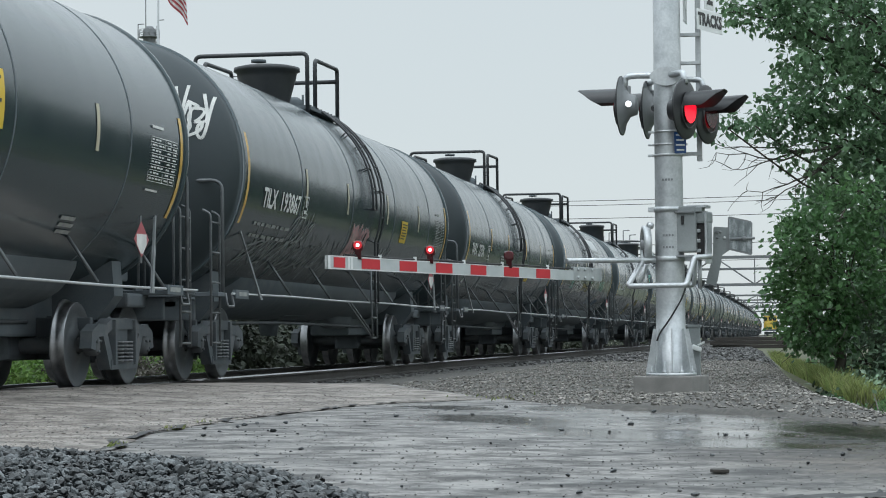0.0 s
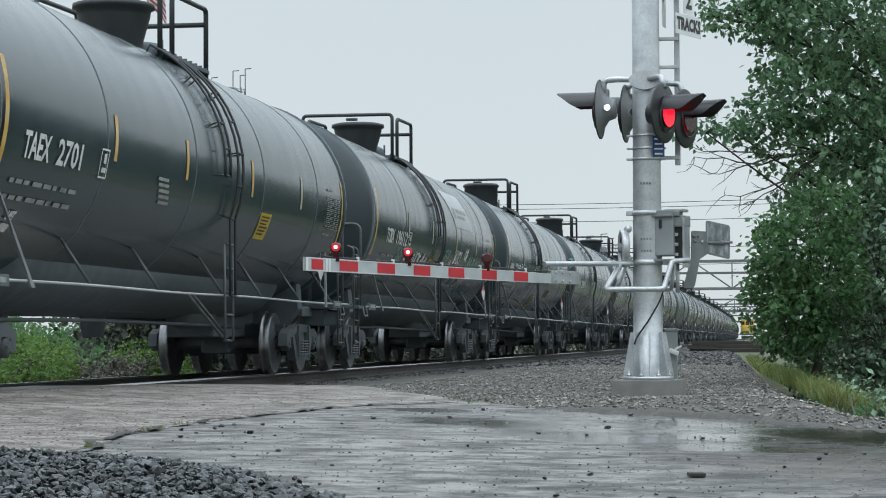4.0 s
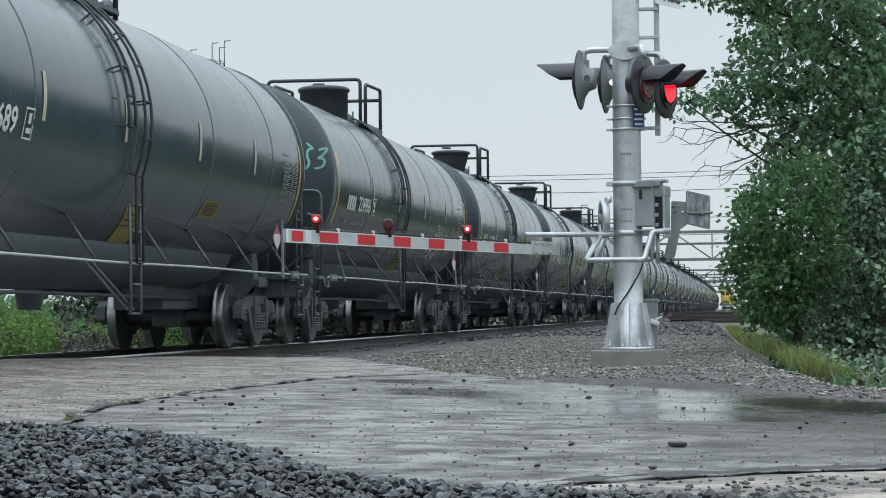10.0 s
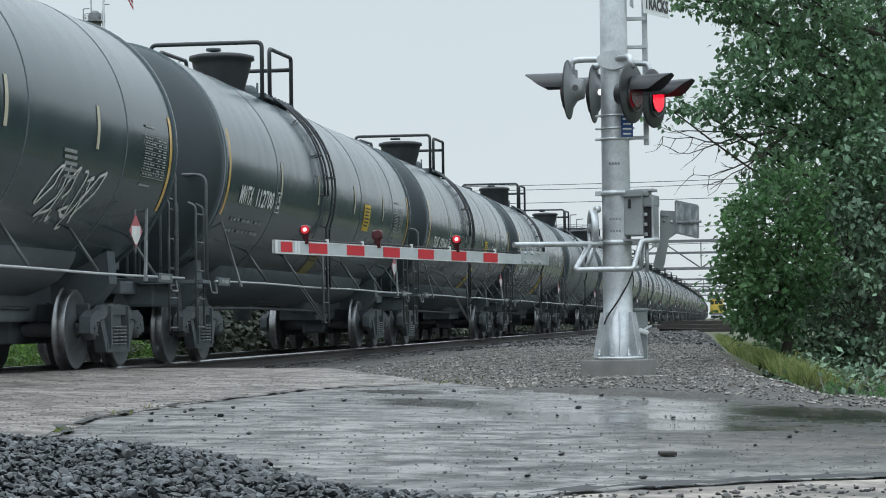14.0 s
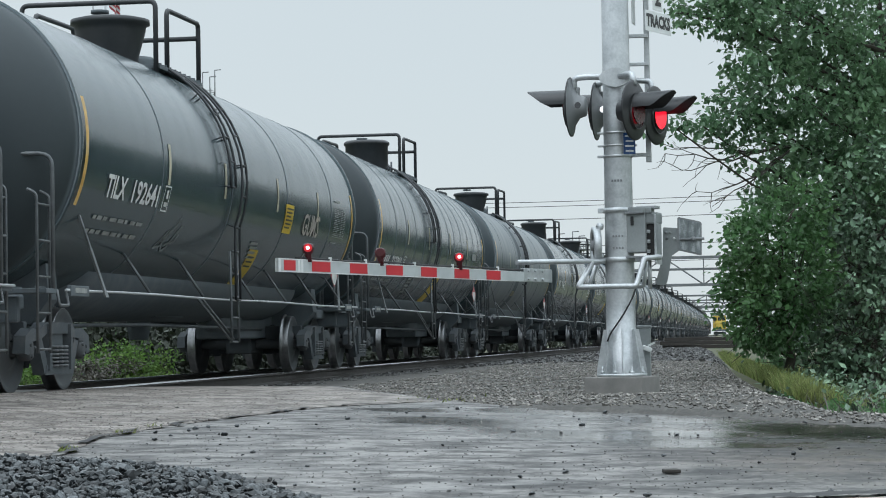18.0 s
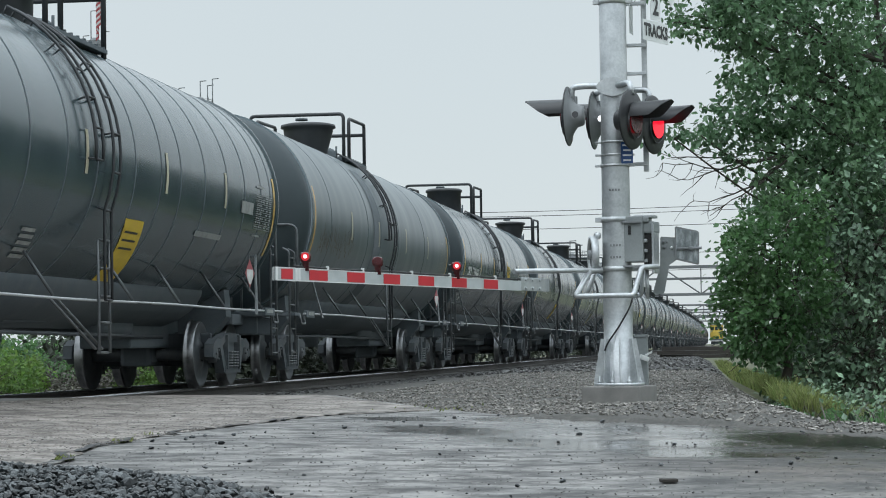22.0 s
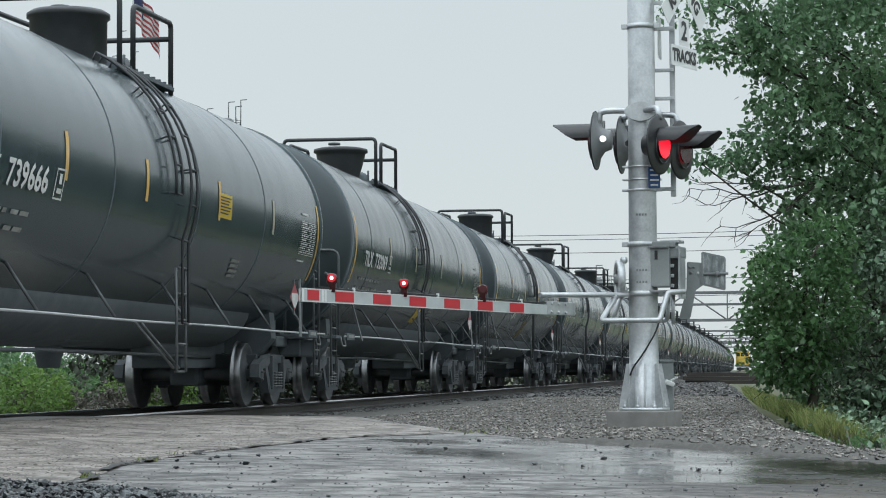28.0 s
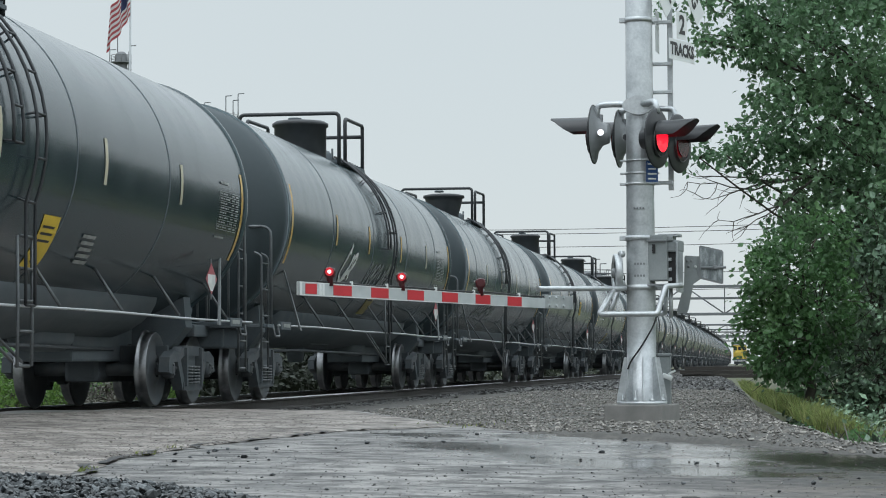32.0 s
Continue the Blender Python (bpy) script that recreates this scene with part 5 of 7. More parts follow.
for i in range(13):
    vs, fs, n = [], [], 26
    v0, v1 = hoist * i / 13, hoist * (i + 1) / 13
    for k in range(n + 1):
        u = fly * k / n
        vs += [drape(u, v0), drape(u, v1)]
    fs = [(2 * k, 2 * k + 1, 2 * k + 3, 2 * k + 2) for k in range(n)]
    ob = raw("stripe", vs, fs, FLAGMATS[i % 2], cloth)
    if i < 7:
        ob.data.materials.append(FLAGMATS[2])
        for p in ob.data.polygons:
            p.material_index = 1 if p.index < n * 0.4 else 0


def gantry(y, x0, x1, z0, z1, label):
    """A lattice bridge across the line: two chords a side, posts and diagonals, on legs."""
    root = tagged(new("pipe_gantry"), label, "gantry")
    root.location = (x0, y, G)
    w, bays = x1 - x0, max(3, int((x1 - x0) / 4.6))
    for z in (z0, (z0 + z1) / 2 + 0.25, z1):
        for dy in (0, 2.2):
            bm = bmesh.new()
            box(bm, (w / 2, dy, z), (w, 0.22, 0.30 if z != (z0 + z1) / 2 + 0.25 else 0.22))
            part("chord", bm, STEEL, root)
    for i in range(bays + 1):
        x = w * i / bays
        bm = bmesh.new()
        box(bm, (x, 0, (z0 + z1) / 2), (0.14, 0.14, z1 - z0))
        part("post", bm, STEEL, root)
        if i < bays:
            bm = bmesh.new()
            a, b = ((x, 0, z0), (x + w / bays, 0, z1)) if i % 2 else ((x, 0, z1), (x + w / bays, 0, z0))
            tube(bm, [a, b], 0.09, 6)
            part("diagonal", bm, STEEL, root)
    for x in (0, w):
        for dy in (0, 2.2):
            bm = bmesh.new()
            box(bm, (x, dy, z0 / 2), (0.3, 0.3, z0))
            part("leg", bm, STEEL, root)


gantry(280, -22, 12, 7.0, 10.4, "grey lattice pipe gantry across the line")
gantry(430, -30, 8, 5.9, 8.2, "grey lattice pipe gantry further along the line")
gantry(560, -34, 6, 6.4, 8.6, "distant grey lattice pipe gantry")

line = tagged(new("power_line"), "overhead wires on two timber poles", "power line")
line.location = (-60, 150, G)
for x, y in ((0, 0), (78, 10)):
    bm = bmesh.new()
    tube(bm, [(x, y, 0), (x, y, 13.6)], [0.17, 0.11], 8)
    box(bm, (x, y, 12.9), (0.12, 2.4, 0.12))
    box(bm, (x, y, 10.2), (0.12, 1.6, 0.12))
    part("utility_pole", bm, BARK, line)
for z, dy, sag in ((10.95, -1.0, 1.1), (10.75, 1.0, 1.1), (9.55, -0.7, 0.9), (7.6, 0.5, 0.8), (6.3, -0.5, 0.7)):
    bm = bmesh.new()
    tube(bm, [(78 * t, 10 * t + dy, z - sag * 4 * t * (1 - t) + 0.3) for t in [i / 30 for i in range(31)]], 0.022, 5)
    part("wire", bm, RUBBER, line)

engine = tagged(new("yellow_engine"), "yellow and black railway engine standing far along the line", "locomotive")
EX, EY = -10.15, 500
engine.location = (EX, EY, 0.0)
bm = bmesh.new()
box(bm, (0, 8, 1.25), (3.0, 16, 0.35), Matrix(), 0.05)
part("underframe", bm, HAZED_GRIME, engine)
bm = bmesh.new()
box(bm, (0, 5.5, 2.95), (2.9, 3.0, 3.1), Matrix(), 0.15)
cab = part("cab", bm, LOCO, engine)
bm = bmesh.new()
box(bm, (0, 2.0, 2.2), (1.6, 3.6, 1.7), Matrix(), 0.12)
part("nose", bm, LOCO, engine)
bm = bmesh.new()
box(bm, (0, 11.5, 2.7), (1.9, 8.6, 2.6), Matrix(), 0.1)
part("hood", bm, LOCO, engine)
bm = bmesh.new()
box(bm, (0, 5.5, 4.62), (3.1, 3.3, 0.25), Matrix(), 0.08)
part("cab_roof", bm, PALE, engine)
for x in (-0.95, 0, 0.95):
    bm = bmesh.new()
    box(bm, (x, 3.98, 3.75), (0.72, 0.06, 0.75), Matrix(), 0.03)
    part("windscreen", bm, GLASS, cab)
for y in (2.6, 13.4):
    bm = bmesh.new()
    box(bm, (0, y, 0.62), (2.5, 3.6, 0.6), Matrix(), 0.05)
    for d in (-1.1, 1.1):
        for x in (-0.75, 0.75):
            lathe(bm, [(0, -0.07), (0.5, -0.07), (0.5, 0.07), (0, 0.07)], Matrix.Translation((x, y + d, 0.5)) @ Matrix.Rotation(math.pi / 2, 4, "Y"), 20)
    part("bogie", bm, HAZED_GRIME, engine)
siding = tagged(new("siding_track"), "second railway track far along the line", "railway track", kind="structure")
for side in (-0.7525, 0.7525):
    vs, fs = [], []
    for j, y in enumerate(range(300, 900, 20)):
        x = EX + side - (y * y - EY * EY) / (2 * CURVE)
        vs += [(x - 0.05, y, -0.15), (x - 0.035, y, 0), (x + 0.035, y, 0), (x + 0.05, y, -0.15)]
    fs = [(4 * j + i, 4 * j + i + 1, 4 * j + i + 5, 4 * j + i + 4) for j in range(29) for i in range(3)]
    raw("rail", vs, fs, RAILWEB, siding)
for i in range(9):
    bm = bmesh.new()
    box(bm, (0, 0, 0), (2.6 if i % 3 else 3.2, 0.24, 0.16), pose(0, 0, 0, 0, 0, prng.uniform(-4, 4)), 0.01)
    ob = tagged(part("timber_tie", bm, TIMBER), "dark timber tie stacked loosely on the verge", "timber", "stack of ties")
    ob.location = (-2.9 + 0.25 * (i % 3) + prng.uniform(-0.2, 0.2), 100 + 0.3 * (i % 3), -0.06 + 0.17 * (i // 3))
bm = bmesh.new()
box(bm, (0, 0, 0), (0.07, 0.09, 0.016), pose(0, 0, 0, 0, 0, 12), 0.005)
ob = tagged(part("wood_chip", bm, TIMBER), "dark splinter of wood on the wet road", "debris")
ob.location = (-0.42, 9.75, road_z(-0.42, 9.75) + 0.012)
cl = []
for i in range(14):
    y = 19.5 + 0.55 * i
    cl.append((gravel_edge(y) + prng.uniform(0.35, 1.3), y, -0.36 + prng.uniform(0, 0.12), 0.34, 0.45, prng.uniform(0.12, 0.26)))
tree("weed_patch", (1.2, 19.5, -0.46), 0.3, cl, 2600, 0.07, LEAF_DIM, "dark leafy weeds and nettles below the bushes", "weeds", limbs=False)


def stalk():
    y = 15.2 + 9 * prng.random()
    x = gravel_edge(y) + 0.1 + 1.1 * prng.random()
    return x, y, -0.42


blades("dry_stalks", 500, stalk, 0.34, DRYTWIG, 0.5)

# ---- the train of tank cars ----
R, ZC, HALF, PITCH = 1.6, 2.62, 7.78, 18.2     # tank radius, height of its axis, half the straight shell, coupled length


def skin(y, a, lift=0.0):
    """A point on the tank's shell: y along the car, a the angle up from the horizontal on the road side."""
    return ((R + lift) * math.cos(a), y, ZC + (R + lift) * math.sin(a))


def rise(z):
    """The angle at which the shell stands z metres above the rail."""
    return math.asin(max(-1, min(1, (z - ZC) / R)))


def patch(name, y0, y1, z0, z1, mat, parent, lift=0.006, slant=0.0, label=""):
    """A thin painted or stuck-on panel that follows the shell."""
    n = max(2, int((z1 - z0) / 0.08))
    vs, fs = [], []
    for i in range(n + 1):
        t = i / n
        a = rise(z0 + (z1 - z0) * t)
        vs += [skin(y0 + slant * t, a, lift), skin(y1 + slant * t, a, lift)]
    fs = [(2 * i, 2 * i + 1, 2 * i + 3, 2 * i + 2) for i in range(n)]
    ob = raw(name, vs, fs, mat, parent)
    return tagged(ob, label) if label else ob


def on_shell(name, vs, fs, y, z, mat, parent, lift=0.016):
    """Flat lettering wrapped onto the shell."""
    a = rise(z)
    return raw(name, [skin(y + u, a + v / R, lift) for u, v in vs], fs, mat, parent)


def bars(name, rows, y, z, mat, parent, lift=0.012):
    """Writing too small to read, as bars: rows of (start, length, height, drop)."""
    vs, fs = [], []
    for s, w, h, d in rows:
        i = len(vs)
        a0, a1 = rise(z - d - h), rise(z - d)
        vs += [skin(y + s, a0, lift), skin(y + s + w, a0, lift), skin(y + s + w, a1, lift), skin(y + s, a1, lift)]
        fs.append((i, i + 1, i + 2, i + 3))
    return raw(name, vs, fs, mat, parent)


def scrawl(name, y, z, w, h, mat, parent, seed, loops=7, thick=0.03, lift=0.010):
    """Spray-painted strokes that cannot be read, on the shell."""
    r = random.Random(seed)
    bm = bmesh.new()
    for k in range(loops):
        cy, ph = y + w * (k + 0.5) / loops, r.uniform(0, 6)
        amp, wy = h * r.uniform(0.3, 0.5), w / loops * r.uniform(0.5, 0.95)
        pts = []
        for i in range(15):
            t = i / 14 * r.uniform(3.6, 5.6) + ph
            pts.append((cy + wy * math.sin(t * 1.3) + 0.12 * h * math.sin(t * 3), z + amp * math.cos(t) + 0.1 * h * math.sin(2.3 * t + ph)))
        for (a, b), (c, d) in zip(pts, pts[1:]):
            n = Vector((-(d - b), c - a))
            n = n.normalized() * thick * 0.5 if n.length > 1e-6 else Vector((0, thick * 0.5))
            q = [skin(p, rise(s), lift + 0.0005 * k) for p, s in ((a + n.x, b + n.y), (a - n.x, b - n.y), (c - n.x, d - n.y), (c + n.x, d + n.y))]
            bm.faces.new([bm.verts.new(p) for p in q])
    return part(name, bm, mat, parent)


def smear(y, z0, width, z1, mat, parent, seed, count=60):
    """Faint rubbed-off paint: thin upright strokes on the shell."""
    r = random.Random(seed)
    bm = bmesh.new()
    for k in range(count):
        a, low = y + width * (k + r.random()) / count, z0 + (z1 - z0) * r.uniform(0.0, 0.55)
        top = min(z1, low + r.uniform(0.12, 0.34))
        wd, lean = r.uniform(0.010, 0.024), r.uniform(-0.02, 0.05)
        q = [(a, low), (a + wd, low + 0.02), (a + wd + lean, top), (a + lean, top - 0.03)]
        bm.faces.new([bm.verts.new(skin(p, rise(s), 0.008)) for p, s in q])
    return part("graffiti", bm, mat, parent)


def build_truck(root, y):
    bm = bmesh.new()
    box(bm, (0, 0, 0.52), (2.1, 0.46, 0.36), Matrix(), 0.05)
    box(bm, (0, 0, 0.56), (1.22, 1.22, 0.34), Matrix(), 0.08)
    truck = part("truck", bm, TRUCK, root, "cast steel truck of a tank car")
    truck.location = (0, y, 0)
    bm = bmesh.new()
    box(bm, (0, 0, 0.50), (0.44, 2.5, 0.40), Matrix(), 0.06)
    for d in (-0.30, 0.30):
        box(bm, (0, d, 0.42), (1.5, 0.10, 0.24), Matrix(), 0.02)
        for s in (-1, 1):
            box(bm, (s * 0.75, d + 0.03, 0.44), (0.12, 0.14, 0.36), Matrix(), 0.02)
            box(bm, (s * 0.38, d * 0.9, 0.62), (0.05, 0.4, 0.3), Matrix(), 0.01)
    part("brake_rigging", bm, SHADED_IRON, truck, "dark brake beams, levers and shoes")
    for s in (-1, 1):
        bm = bmesh.new()
        x = s * 1.0
        stand = Matrix.Translation((x, 0, 0)) @ Matrix.Rotation(math.pi / 2, 4, "Z")
        out = [(-1.12, 0.42), (-1.08, 0.60), (-0.86, 0.68), (-0.62, 0.66), (-0.42, 0.74), (0.42, 0.74), (0.62, 0.66), (0.86, 0.68), (1.08, 0.60), (1.12, 0.42),
               (0.98, 0.40), (0.86, 0.54), (0.62, 0.55), (0.40, 0.62), (-0.40, 0.62), (-0.62, 0.55), (-0.86, 0.54), (-0.98, 0.40)]
        prism(bm, out, 0.13, stand)
        for d in (-1, 1):
            leg = [(d * 0.72, 0.57), (d * 0.56, 0.57), (d * 0.38, 0.31), (d * 0.38, 0.19), (d * 0.47, 0.19)]
            prism(bm, leg if d > 0 else leg[::-1], 0.13, stand)
        prism(bm, [(-0.46, 0.19), (0.46, 0.19), (0.44, 0.29), (-0.44, 0.29)], 0.15, stand)
        for d in (-0.36, 0.36):
            prism(bm, [(d - 0.035, 0.24), (d + 0.035, 0.24), (d + 0.035, 0.72), (d - 0.035, 0.72)], 0.20, Matrix.Translation((x, 0, 0)) @ Matrix.Rotation(math.pi / 2, 4, "Z"))
        part("side_frame", bm, TRUCK, truck)
        bm = bmesh.new()
        for d in (-0.17, 0.0, 0.17):
            for j in range(6):
                z = 0.27 + 0.04 * j
                lathe(bm, [(0.04, z), (0.075, z), (0.08, z + 0.012), (0.075, z + 0.024), (0.04, z + 0.024)], Matrix.Translation((x + s * 0.04, d, 0)), 10)
        part("spring_nest", bm, PIPE, truck)
    axles = []
    for d in (-0.89, 0.89):
        bm = bmesh.new()
        side = Matrix.Rotation(math.pi / 2, 4, "Y")
        lathe(bm, [(0, -0.95), (0.075, -0.95), (0.085, -0.6), (0.085, 0.6), (0.075, 0.95), (0, 0.95)], side, 12)
        for s in (-1, 1):
            prof = [(0.10, 0.09), (0.16, 0.085), (0.20, 0.05), (0.36, 0.04), (0.40, 0.075), (0.445, 0.078)]
            tread = [(0.445, 0.078), (0.452, 0.07), (0.457, 0.0), (0.462, -0.035), (0.485, -0.045), (0.486, -0.06), (0.47, -0.068)]
            inner = [(0.47, -0.068), (0.40, -0.066), (0.36, -0.02), (0.20, -0.03), (0.14, -0.07), (0.10, -0.07)]
            place = Matrix.Translation((s * 0.76, 0, 0)) @ side @ Matrix.Diagonal((1, 1, s, 1))
            first = len(bm.faces)
            for pr, idx in ((prof, 0), (tread, 1), (inner, 0)):
                lathe(bm, pr, place, 36)
                bm.faces.ensure_lookup_table()
                for f in bm.faces[first:]:
                    f.material_index = idx
                first = len(bm.faces)
            lathe(bm, [(0, 0.31), (0.06, 0.31), (0.115, 0.29), (0.12, 0.18), (0.09, 0.16)], Matrix.Translation((s * 0.76, 0, 0)) @ side @ Matrix.Diagonal((1, 1, s, 1)), 14)
            for k in range(3):
                a = 2 * math.pi * k / 3
                lathe(bm, [(0, 0.325), (0.018, 0.325), (0.018, 0.30)], Matrix.Translation((s * 0.76, 0, 0)) @ side @ Matrix.Diagonal((1, 1, s, 1)) @ Matrix.Translation((0.07 * math.cos(a), 0.07 * math.sin(a), 0)), 6)
        bmesh.ops.recalc_face_normals(bm, faces=bm.faces[:])
        ax = part("wheelset", bm, [WHEEL, TREAD], truck, "axle with two steel wheels, worn bright on the tread")
        ax.location = (0, d, 0.457)
        axles.append(ax)
    return truck


def build_car():
    """One black tank car: tank, underframe, trucks, ladders, platform, railings and fittings."""
    root = new("tank_car")
    bm = bmesh.new()
    seg = 96
    rings = [[bm.verts.new((R * math.cos(2 * math.pi * k / seg), y, ZC + R * math.sin(2 * math.pi * k / seg))) for k in range(seg)] for y in [-HALF + 2 * HALF * j / 12 for j in range(13)]]
    for a, b in zip(rings, rings[1:]):
        for k in range(seg):
            f = bm.faces.new((a[(k + 1) % seg], a[k], b[k], b[(k + 1) % seg]))
            f.smooth = True
    bmesh.ops.recalc_face_normals(bm, faces=bm.faces[:])
    part("tank_shell", bm, PAINT, root, "black painted tank shell with weld seams, wet with rain")
    for y in (-4.83, -1.35, 2.1, 5.5):
        bm = bmesh.new()
        lathe(bm, [(R - 0.004, -0.014), (R + 0.006, -0.009), (R + 0.006, 0.009), (R - 0.004, 0.014)], Matrix.Translation((0, y, ZC)) @ Matrix.Rotation(math.pi / 2, 4, "X"), 72)
        part("weld_seam", bm, HAZED_GRIME, root)
    for s in (-1, 1):
        bm = bmesh.new()
        prof = [(R - 0.012, -0.004), (R + 0.024, -0.004), (R + 0.026, 0.06), (R, 0.065)] + [(R * math.cos(t), 0.065 + 0.72 * math.sin(t)) for t in [math.pi / 2 * k / 10 for k in range(11)]]
        prof[-1] = (0, prof[-1][1])
        lathe(bm, prof, Matrix.Translation((0, s * HALF, ZC)) @ Matrix.Rotation(-s * math.pi / 2, 4, "X"), 72)
        bmesh.ops.recalc_face_normals(bm, faces=bm.faces[:])
        for f in bm.faces:
            p = f.calc_center_median()
            f.material_index = 1 if (p.x ** 2 + (p.z - ZC) ** 2) ** 0.5 > R - 0.002 else 0
        part("tank_head", bm, [HEAD, PAINT], root, "dished black end of the tank with a raised rim")
        # stub sill, draft gear, coupler, end platform
        bm = bmesh.new()
        box(bm, (0, s * 6.75, 0.83), (0.70, 4.5, 0.56), Matrix(), 0.03)
        part("stub_sill", bm, HAZED_GRIME, root)
        bm = bmesh.new()
        prism(bm, [(-0.85, 0.72), (0.85, 0.72), (1.05, 0.98), (1.02, 1.36), (0.8, 1.26), (0.4, 1.12), (-0.4, 1.12), (-0.8, 1.26), (-1.02, 1.36), (-1.05, 0.98)], 0.32, Matrix.Translation((0, s * 7.05, 0)))
        part("body_bolster", bm, HAZED_GRIME, root)
        for d in (-0.62, 0.62):
            bm = bmesh.new()
            box(bm, (0, s * 7.05 + d, 0.60), (1.9, 0.10, 0.30), Matrix(), 0.02)
            part("brake_beam", bm, SHADED_IRON, root)
        bm = bmesh.new()
        box(bm, (0, s * 8.45, 0.86), (2.3, 0.10, 0.26), Matrix(), 0.03)
        box(bm, (0, s * 8.1, 0.95), (1.9, 0.8, 0.16), Matrix(), 0.03)
        part("end_frame", bm, HAZED_GRIME, root)
        bm = bmesh.new()
        box(bm, (0, s * 8.85, 0.84), (0.20, 0.45, 0.18), Matrix(), 0.03)
        box(bm, (s * 0.05, s * 9.06, 0.84), (0.30, 0.16, 0.28), Matrix(), 0.05)
        part("coupler", bm, TRUCK, root, "cast steel coupler")
        bm = bmesh.new()
        tube(bm, rounded([(0.3, s * 8.8, 0.75), (0.32, s * 8.95, 0.45), (0.12, s * 9.1, 0.42)], 0.1), 0.025, 6)
        part("air_hose", bm, RUBBER, root)
        bm = bmesh.new()
        box(bm, (0, s * 8.42, 1.04), (2.95, 0.34, 0.05), Matrix(), 0.008)
        for i in range(12):
            box(bm, (-1.35 + 0.245 * i, s * 8.42, 1.075), (0.03, 0.32, 0.03))
        part("end_platform", bm, HAZED_GRIME, root, "grated crossover platform")
        bm = bmesh.new()
        y = s * 8.32
        tube(bm, rounded([(1.46, y, 1.06), (1.46, y, 2.42), (0.80, y, 2.43), (0.72, y + s * -0.2, 2.43)], 0.14), 0.022, 8)
        part("end_handhold", bm, PIPE, root, "bent pipe handhold")
        bm = bmesh.new()
        tube(bm, rounded([(-1.46, y, 1.06), (-1.46, y, 2.42), (-0.80, y, 2.43), (-0.72, y + s * -0.2, 2.43)], 0.14), 0.022, 8)
        part("end_handhold", bm, PIPE, root)
        for x in (1.40,):
            bm = bmesh.new()
            ys = y + s * 0.12
            tube(bm, rounded([(x, ys - 0.2, 0.42), (x, ys - 0.2, 2.0), (x - 0.1 * (x > 0) + 0.1 * (x < 0), ys - 0.2, 2.05)], 0.05), 0.016, 6)
            ladder = part("corner_ladder", bm, PIPE, root, "narrow corner ladder")
            bm = bmesh.new()
            tube(bm, rounded([(x, ys + 0.2, 0.42), (x, ys + 0.2, 2.0), (x - 0.1 * (x > 0) + 0.1 * (x < 0), ys + 0.2, 2.05)], 0.05), 0.016, 6)
            part("stile", bm, PIPE, ladder)
            for i in range(5):
                bm = bmesh.new()
                tube(bm, [(x, ys - 0.2, 0.46 + 0.36 * i), (x, ys + 0.2, 0.46 + 0.36 * i)], 0.013, 6)
                part("rung", bm, PIPE, ladder)
        for x in (1,):       # leaning flat strut beside the end of the handrail
            bm = bmesh.new()
            a, b = Vector((x * 1.40, s * 7.25, 1.86)), Vector((x * 1.53, s * 6.70, 1.0))
            for k, (t0, t1, wide) in enumerate(((0.0, 0.45, 0.022), (0.40, 0.95, 0.036), (0.93, 1.0, 0.055))):
                p, q = a.lerp(b, t0), a.lerp(b, t1)
                rows = [[bm.verts.new(c + Vector((dx, dy, 0))) for dx, dy in ((-0.012, -wide), (0.012, -wide), (0.012, wide), (-0.012, wide))] for c in (p, q)]
                for i in range(4):
                    bm.faces.new((rows[0][i], rows[0][(i + 1) % 4], rows[1][(i + 1) % 4], rows[1][i]))
                bm.faces.new(rows[0][::-1])
                bm.faces.new(rows[1])
            bmesh.ops.recalc_face_normals(bm, faces=bm.faces[:])
            part("jacking_strut", bm, WORNBAR, root, "leaning grey flat strut, worn pale")
            bm = bmesh.new()
            box(bm, (x * 1.50, s * 7.62, 1.05), (0.05, 0.62, 0.11), Matrix(), 0.008)
            plate = part("sill_plate", bm, HAZED_GRIME, root, "stencilled end plate of the side sill")
            bm = bmesh.new()
            box(bm, (x * 1.527, s * 7.60, 1.055), (0.004, 0.40, 0.05))
            part("stencil_bar", bm, DULLWHITE, plate)
            bm = bmesh.new()
            tube(bm, rounded([(x * 1.47, s * 7.95, 1.06), (x * 1.50, s * 7.95, 0.90), (x * 1.50, s * 8.25, 0.90), (x * 1.47, s * 8.25, 1.06)], 0.03), 0.016, 6)
            part("sill_step", bm, PIPE, root)
        for x0, x1 in ((0.16, 0.46), (0.62, 0.90)):
            bm = bmesh.new()
            tube(bm, rounded([(x0, s * 8.50, 1.07), (x0, s * 8.50, 2.02), (x1, s * 8.50, 2.02), (x1, s * 8.50, 1.07)], 0.06), 0.017, 7)
            part("platform_handrail", bm, PIPE, root)
        bm = bmesh.new()
        box(bm, (0.55 * s, s * 8.18, 1.40), (0.42, 0.30, 0.46), Matrix(), 0.03)
        lathe(bm, [(0.0, 0.0), (0.09, 0.0), (0.09, 0.24), (0, 0.26)], Matrix.Translation((0.55 * s, s * 8.33, 1.45)) @ Matrix.Rotation(-s * math.pi / 2, 4, "X"), 14)
        part("brake_housing", bm, HAZED_GRIME, root, "dark hand brake housing on the end platform")
        bm = bmesh.new()
        wheel_at = Matrix.Translation((-0.9 * s, s * 8.58, 1.75)) @ Matrix.Rotation(math.pi / 2, 4, "X")
